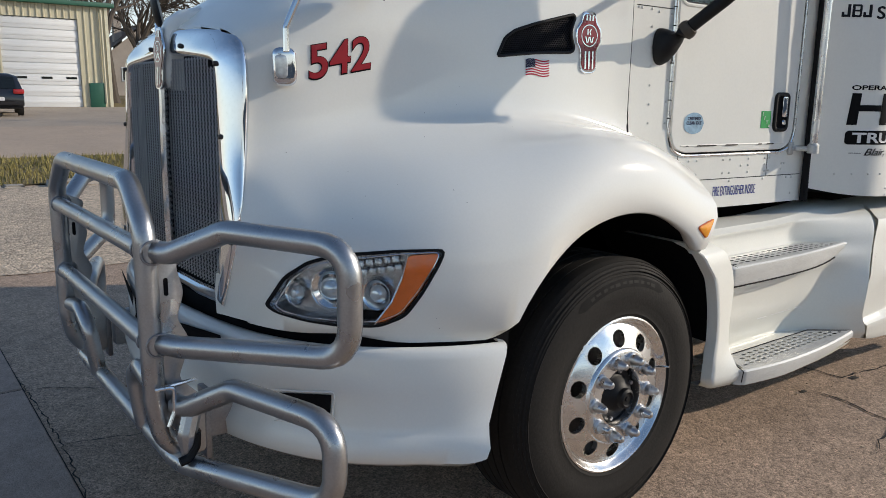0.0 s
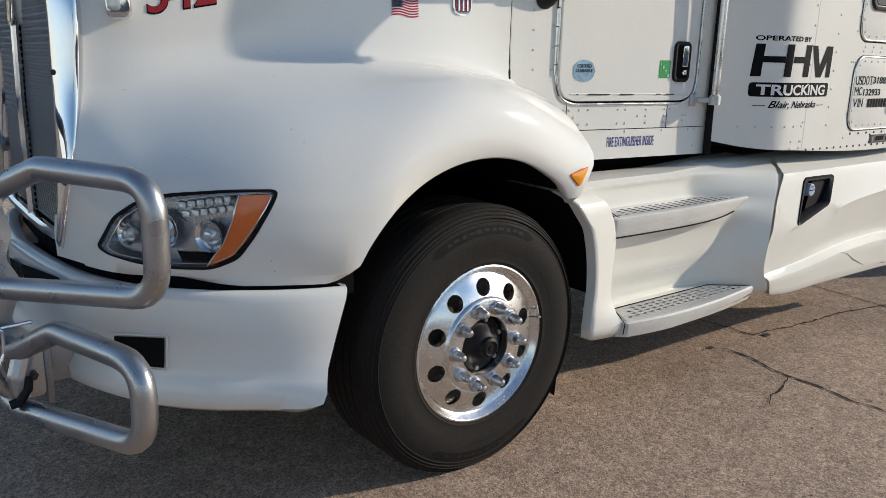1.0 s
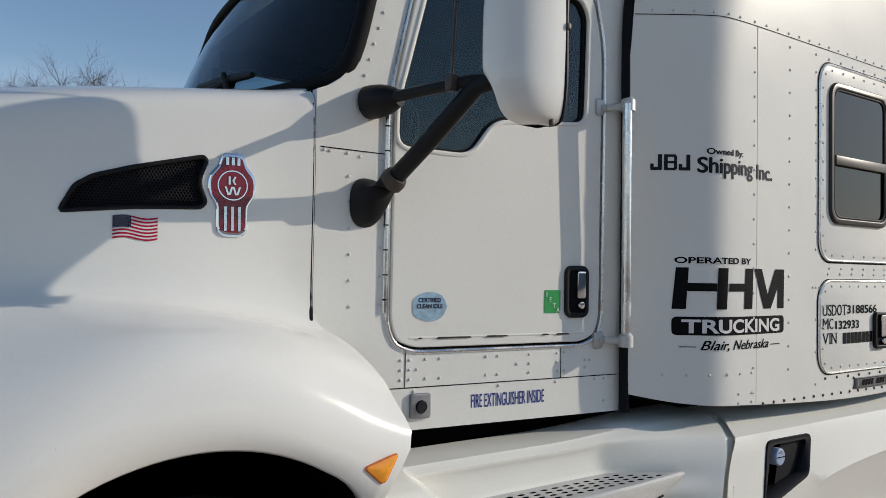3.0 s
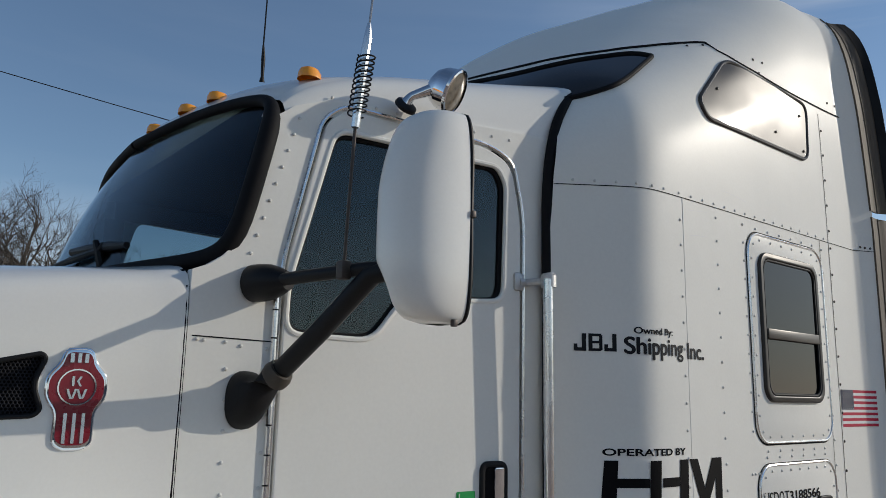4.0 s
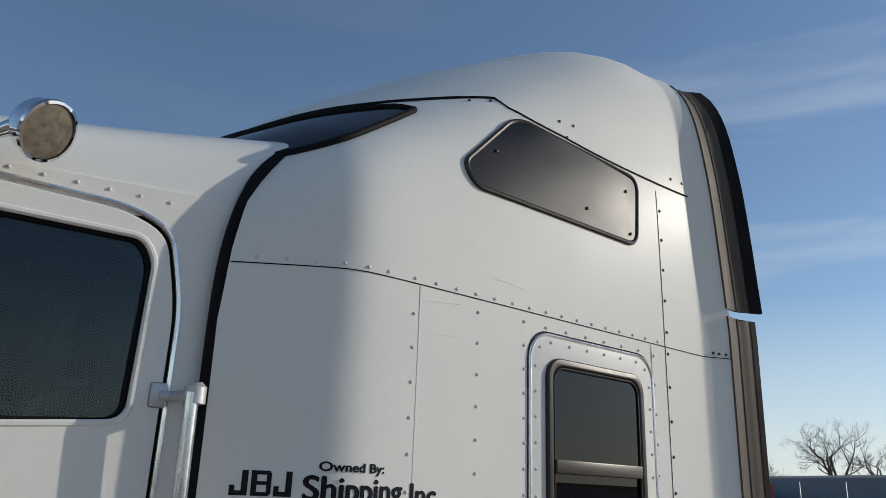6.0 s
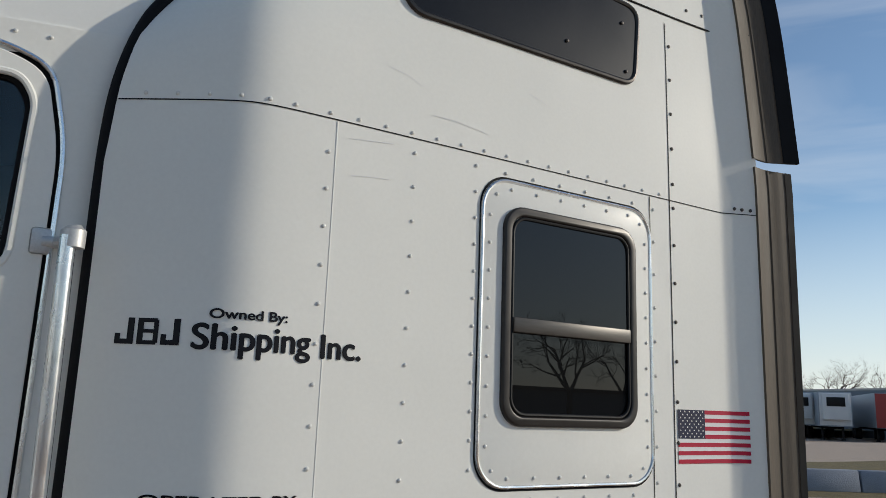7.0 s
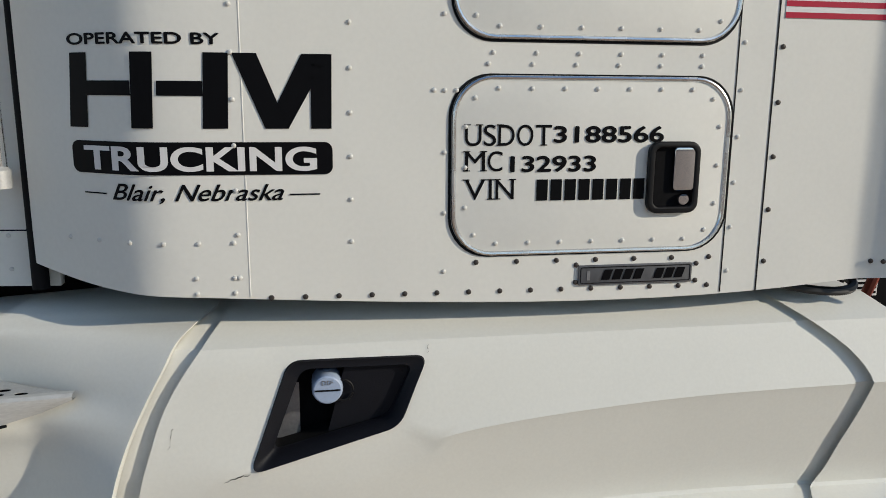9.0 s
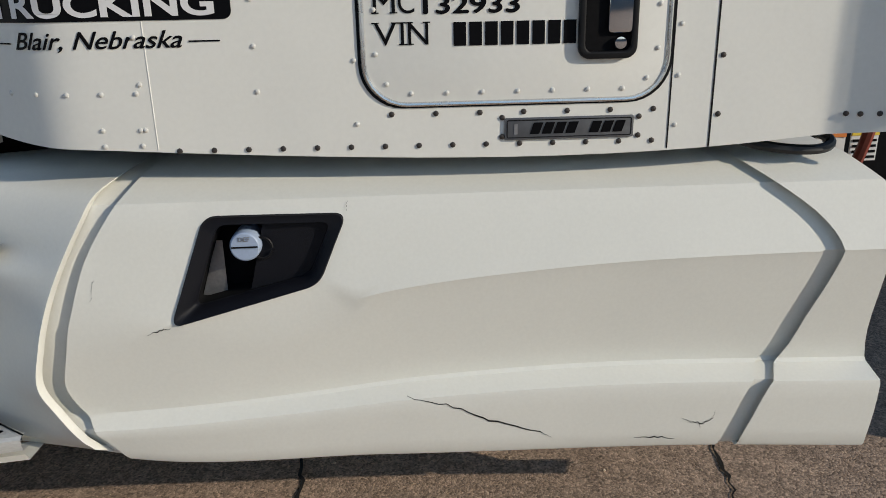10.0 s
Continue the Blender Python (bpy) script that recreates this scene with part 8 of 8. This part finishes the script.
for x0, x1 in ((6.42, 9.98), (2.1, 5.68)):
    dr = part("roll_up_door", block((x0, GY + 0.10, GZ), (x1, GY + 0.14, GZ + 4.40)), DOOR_WHITE, garage, "white sectional roll-up door")
    n = 8
    for k in range(n):
        z0 = GZ + 4.4 * k / n
        part("door_panel", block((x0 + 0.01, GY + 0.055, z0 + 0.02), (x1 - 0.01, GY + 0.10, z0 + 4.4 / n - 0.02), 0.012), DOOR_WHITE, dr)
        part("door_panel", block((x0 + 0.05, GY + 0.04, z0 + 0.20), (x1 - 0.05, GY + 0.058, z0 + 0.36), 0.008), DOOR_WHITE, dr)
    for k in range(3):
        a = x0 + 0.55 + k * 1.15
        part("door_window", block((a, GY + 0.03, GZ + 1.42), (a + 0.5, GY + 0.06, GZ + 1.53)), GLASS, dr, "narrow dark door window")
    for a in (x0 - 0.08, x1):
        part("door_frame", block((a, GY - 0.03, GZ), (a + 0.08, GY + 0.06, GZ + 4.45), 0.005), SIDING, dr)


# ---- cars
def car(at, turn, paint, label, suv=True):
    root = thing("car", at, label, "car", "parked cars")
    m = Matrix.Translation(at) @ pose(0, 0, 0, 0, 0, turn)
    L, W, H = 4.7, 1.86, 1.68 if suv else 1.45
    prof = [(-2.30, 0.42), (-2.34, 0.75), (-2.25, 1.02), (-1.98, H - 0.12), (-1.75, H - 0.02), (0.4, H), (0.75, H - 0.10), (1.35, 1.06), (2.15, 0.92), (2.32, 0.70), (2.30, 0.40)]
    rows = []
    for s in (-1, -0.93, -0.6, 0, 0.6, 0.93, 1):
        k = 1 - abs(s) ** 4 * 0.10
        rows.append([m @ Vector((x * (1 - 0.03 * abs(s) ** 3), s * W / 2 * (1.0 if z < 1.05 else 0.84), 0.30 + (z - 0.30) * k)) for x, z in prof])
    body = part("body", grid(rows), paint, root, "", angle=40)
    low = part("sill", block((-2.2, -W / 2 + 0.03, 0.28), (2.2, W / 2 - 0.03, 0.75), 0.06), BLACK, root)
    low.data.transform(m)
    for s in (-1, 1):
        g = grid([[m @ Vector((x, s * (W / 2 * 0.865), z)) for x, z in ((-1.85, 1.08), (1.15, 1.08))], [m @ Vector((x, s * (W / 2 * 0.80), z)) for x, z in ((-1.62, H - 0.16), (0.55, H - 0.16))]])
        part("side_window", g, GLASS, root, "dark car window")
        for x in (-1.42, 1.42):
            w = m @ Matrix.Translation((x, s * (W / 2 - 0.02), 0.34)) @ pose(0, 0, 0, -90 * s, 0, 0)
            ty = part("wheel", lathe([(0.0, 0.0), (0.2, 0.0), (0.22, 0.015), (0.32, 0.01), (0.34, -0.03), (0.34, -0.2), (0.0, -0.2)], 24, w), RUBBER, root)
            part("hub_cap", lathe([(0.0, 0.02), (0.12, 0.02), (0.21, 0.008)], 20, w), ALU, ty)
        lamp_ = block((-2.36, s * W / 2 - 0.02 - (0.34 if s > 0 else -0.0), 0.86), (-2.10, s * W / 2 + 0.02 + (0.34 if s < 0 else 0.0), 1.04), 0.03)
        lamp_.transform(m)
        part("tail_lamp", lamp_, TAIL_RED, root, "red tail lamp")
        hl = block((2.05, s * W / 2 - 0.36 if s > 0 else s * W / 2, 0.72), (2.30, s * W / 2 if s > 0 else s * W / 2 + 0.36, 0.86), 0.03)
        hl.transform(m)
        part("head_lamp", hl, CLEAR, root)
    rw_ = grid([[m @ Vector((-2.24, -0.70, 1.06)), m @ Vector((-2.24, 0.70, 1.06))], [m @ Vector((-2.03, -0.62, H - 0.16)), m @ Vector((-2.03, 0.62, H - 0.16))]])
    part("rear_window", rw_, GLASS, root)
    pl = block((-2.365, -0.26, 0.60), (-2.33, 0.26, 0.74))
    pl.transform(m)
    part("number_plate", pl, FLAG_WHITE, root, "plain pale plate")
    return root


car((5.1, 37.0, rise(37.0)), 84, CAR_BLACK, "black sport utility car parked on the driveway")
car((57.0, 21.4, 0.0), 190, CAR_SILVER, "silver car parked in the far lot", False)
car((60.5, 23.6, 0.0), 190, CAR_BLACK, "dark car parked in the far lot")

# ---- house behind the trees
hx, hy = 26.0, 88.0
hz = rise(hy)
house = thing("house", (hx, hy, hz), "small gabled house with a brown roof", "house")
part("wall", block((hx - 4, hy, hz), (hx + 4, hy + 8, hz + 4.2)), BRICKWORK, house)
part("roof", grid([[(hx - 4.4, hy - 0.4, hz + 4.1), (hx, hy - 0.4, hz + 7.6), (hx + 4.4, hy - 0.4, hz + 4.1)], [(hx - 4.4, hy + 8.4, hz + 4.1), (hx, hy + 8.4, hz + 7.6), (hx + 4.4, hy + 8.4, hz + 4.1)]]), ROOFING, house, smooth=False)
gb = bmesh.new()
gb.faces.new([gb.verts.new(q) for q in ((hx - 4, hy + 0.02, hz + 4.1), (hx + 4, hy + 0.02, hz + 4.1), (hx, hy + 0.02, hz + 7.3))])
part("gable", gb, BRICKWORK, house, smooth=False)
part("chimney", block((hx - 2.4, hy + 2, hz + 4.5), (hx - 1.6, hy + 2.8, hz + 8.6)), BRICKWORK, house)
for a in (-2.4, 1.2):
    wf = part("window", block((hx + a, hy - 0.06, hz + 1.5), (hx + a + 1.2, hy + 0.02, hz + 3.0)), DOOR_WHITE, house)
    part("pane", block((hx + a + 0.1, hy - 0.08, hz + 1.6), (hx + a + 1.1, hy - 0.05, hz + 2.9)), GLASS, wf)

# ---- far lot: barrier, trailers, warehouse
bdir = Vector((24.475 - 22.64, 11.465 - 12.43, 0)).normalized()
for k in range(-6, 9):
    p = Vector((22.9, 12.3, 0)) + bdir * 2.05 * k
    ob = thing("concrete_barrier", p, "low concrete barrier block in the yard, its shade painted blue-grey", "barrier", "barrier blocks")
    b = block((-1.0, -0.14, 0), (1.0, 0.14, 0.54), 0.03)
    for v in b.verts:
        v.co.y *= 1.6 - 0.9 * v.co.z
    b.transform(Matrix.Translation(p) @ pose(0, 0, 0, 0, 0, math.degrees(math.atan2(bdir.y, bdir.x))))
    part("block", b, BARRIER, ob, angle=30)
strip_bm = grid([[tuple(Vector((22.9, 12.3, 0.006)) + bdir * s + Vector((-bdir.y, bdir.x, 0)) * w) for w in (0.4, -1.6)] for s in (-14, -6, 2, 10, 18)])
tagged(new("ground_dirt", mesh_of("ground_dirt", strip_bm, GRASS, False)), "dry dirt strip along the barrier", "ground", kind="structure")


def trailer(at, turn, label, skin, reefer=True, length=14.6):
    root = thing("semi_trailer", at, label, "trailer", "parked trailers")
    m = Matrix.Translation(at) @ pose(0, 0, 0, 0, 0, turn)

    def put(name, lo, hi, material, bevel=0.02, label_="", parent=None):
        b = block(lo, hi, bevel)
        b.transform(m)
        return part(name, b, material, parent or root, label_)

    put("box", (0, -1.28, 1.15), (length, 1.28, 4.0), skin, 0.03)
    put("front_panel", (-0.03, -1.2, 1.25), (0.0, 1.2, 3.92), TRAILER_WHITE, 0.01, "white nose panel")
    if reefer:
        u = put("cooling_unit", (-0.62, -1.0, 1.7), (-0.03, 1.0, 3.85), TRAILER_WHITE, 0.08, "white cooling unit")
        put("unit_grille", (-0.66, -0.7, 2.8), (-0.61, 0.7, 3.55), BLACK, 0.01, "", u)
    for y in (-0.8, 0.8):
        leg = put("landing_leg", (2.4, y - 0.08, 0.12), (2.56, y + 0.08, 1.2), BLACK, 0.01)
        put("leg_foot", (2.3, y - 0.16, 0.0), (2.66, y + 0.16, 0.12), BLACK, 0.01, "", leg)
    put("underframe", (1.0, -0.55, 0.95), (length - 0.3, 0.55, 1.15), DEEP, 0.01)
    for x in (length - 1.4, length - 2.7):
        for s in (-1, 1):
            w = m @ Matrix.Translation((x, s * 1.2, 0.5)) @ pose(0, 0, 0, -90 * s, 0, 0)
            part("tyre", lathe([(0.0, 0.0), (0.28, 0.0), (0.3, 0.02), (0.48, 0.01), (0.5, -0.03), (0.5, -0.55), (0.0, -0.55)], 24, w), RUBBER, root)
    return root


trailer((67.5, 41.9, 0), 38, "grey reefer trailer with a white cooling unit", TRAILER_GREY)
trailer((66.5, 38.0, 0), 38, "grey reefer trailer with a white nose", TRAILER_GREY)
trailer((69.5, 45.5, 0), 38, "white trailer parked in a row", TRAILER_WHITE)
tr = trailer((69.0, 34.6, 0), 38, "red-ended trailer parked in a row", TRAILER_GREY, False)
b = block((-0.10, -1.26, 1.2), (-0.04, 1.26, 3.95), 0.02)
b.transform(Matrix.Translation((69.0, 34.6, 0)) @ pose(0, 0, 0, 0, 0, 38))
part("red_panel", b, RUST_RED, tr, "faded red end panel")
skip_ = thing("dumpster", (71, 27.5, 0), "long faded red steel dumpster", "dumpster")
q = block((-0.9, -3.2, 0.15), (0.9, 3.2, 1.9), 0.04)
q.transform(Matrix.Translation((71, 27.5, 0)))
part("bin", q, RUST_RED, skip_)
for k in range(7):
    q = block((-0.98, -3.0 + k * 0.98, 0.2), (-0.9, -2.88 + k * 0.98, 1.85), 0.01)
    q.transform(Matrix.Translation((71, 27.5, 0)))
    part("rib", q, RUST_RED, skip_)

wh = thing("warehouse", (84, 36, 0), "long low blue-grey warehouse", "building")
corner = [(92, 68), (86.5, 53), (80, 36), (75, 21), (71, 8), (68, -6)]
for (x0, y0), (x1, y1) in zip(corner, corner[1:]):
    d = Vector((x1 - x0, y1 - y0, 0))
    n = Vector((-d.y, d.x, 0)).normalized()
    if n.x < 0:
        n = -n
    for k in range(3):
        a, c = Vector((x0, y0, 0)) + d * k / 3, Vector((x0, y0, 0)) + d * (k + 1) / 3 - d.normalized() * 0.08
        part("wall_panel", grid([[a, c], [a + Vector((0, 0, 4.9)), c + Vector((0, 0, 4.9))], [a + Vector((0, 0, 4.9)) + n * 12, c + Vector((0, 0, 4.9)) + n * 12]]), WAREHOUSE, wh, smooth=False)
    a, c = Vector((x0, y0, 4.75)) - n * 0.06, Vector((x1, y1, 4.75)) - n * 0.06
    part("parapet", grid([[a, c], [a + Vector((0, 0, 0.22)), c + Vector((0, 0, 0.22))]]), STEEL, wh, smooth=False)

# ---- unseen low shed added at the yard's sunny edge, only for reflections
shed = thing("long_shed", (20, -46, 0), "unseen long low dark shed, added for reflections", "building")
part("wall", block((-40, -47, 0), (75, -46, 3.2)), WAREHOUSE, shed)
part("roof", block((-40.5, -50, 3.2), (75.5, -45.7, 3.5)), ROOFING, shed)

# ---- overhead wire
wire_a, wire_b = Vector((-14.0, 22.0, 11.1)), Vector((24.0, 22.0, 9.0))
sag = [wire_a.lerp(wire_b, k / 24) - Vector((0, 0, 0.35 * math.sin(math.pi * k / 24))) for k in range(25)]
pole_ = thing("utility_pole", (24.0, 22.0, rise(22)), "wooden utility pole carrying a wire", "pole")
part("post", tube([(24, 22, rise(22)), (24, 22, 9.6)], [0.17, 0.12], 10), BARK, pole_)
part("wire", tube(sag, 0.014, 5), BLACK, pole_)
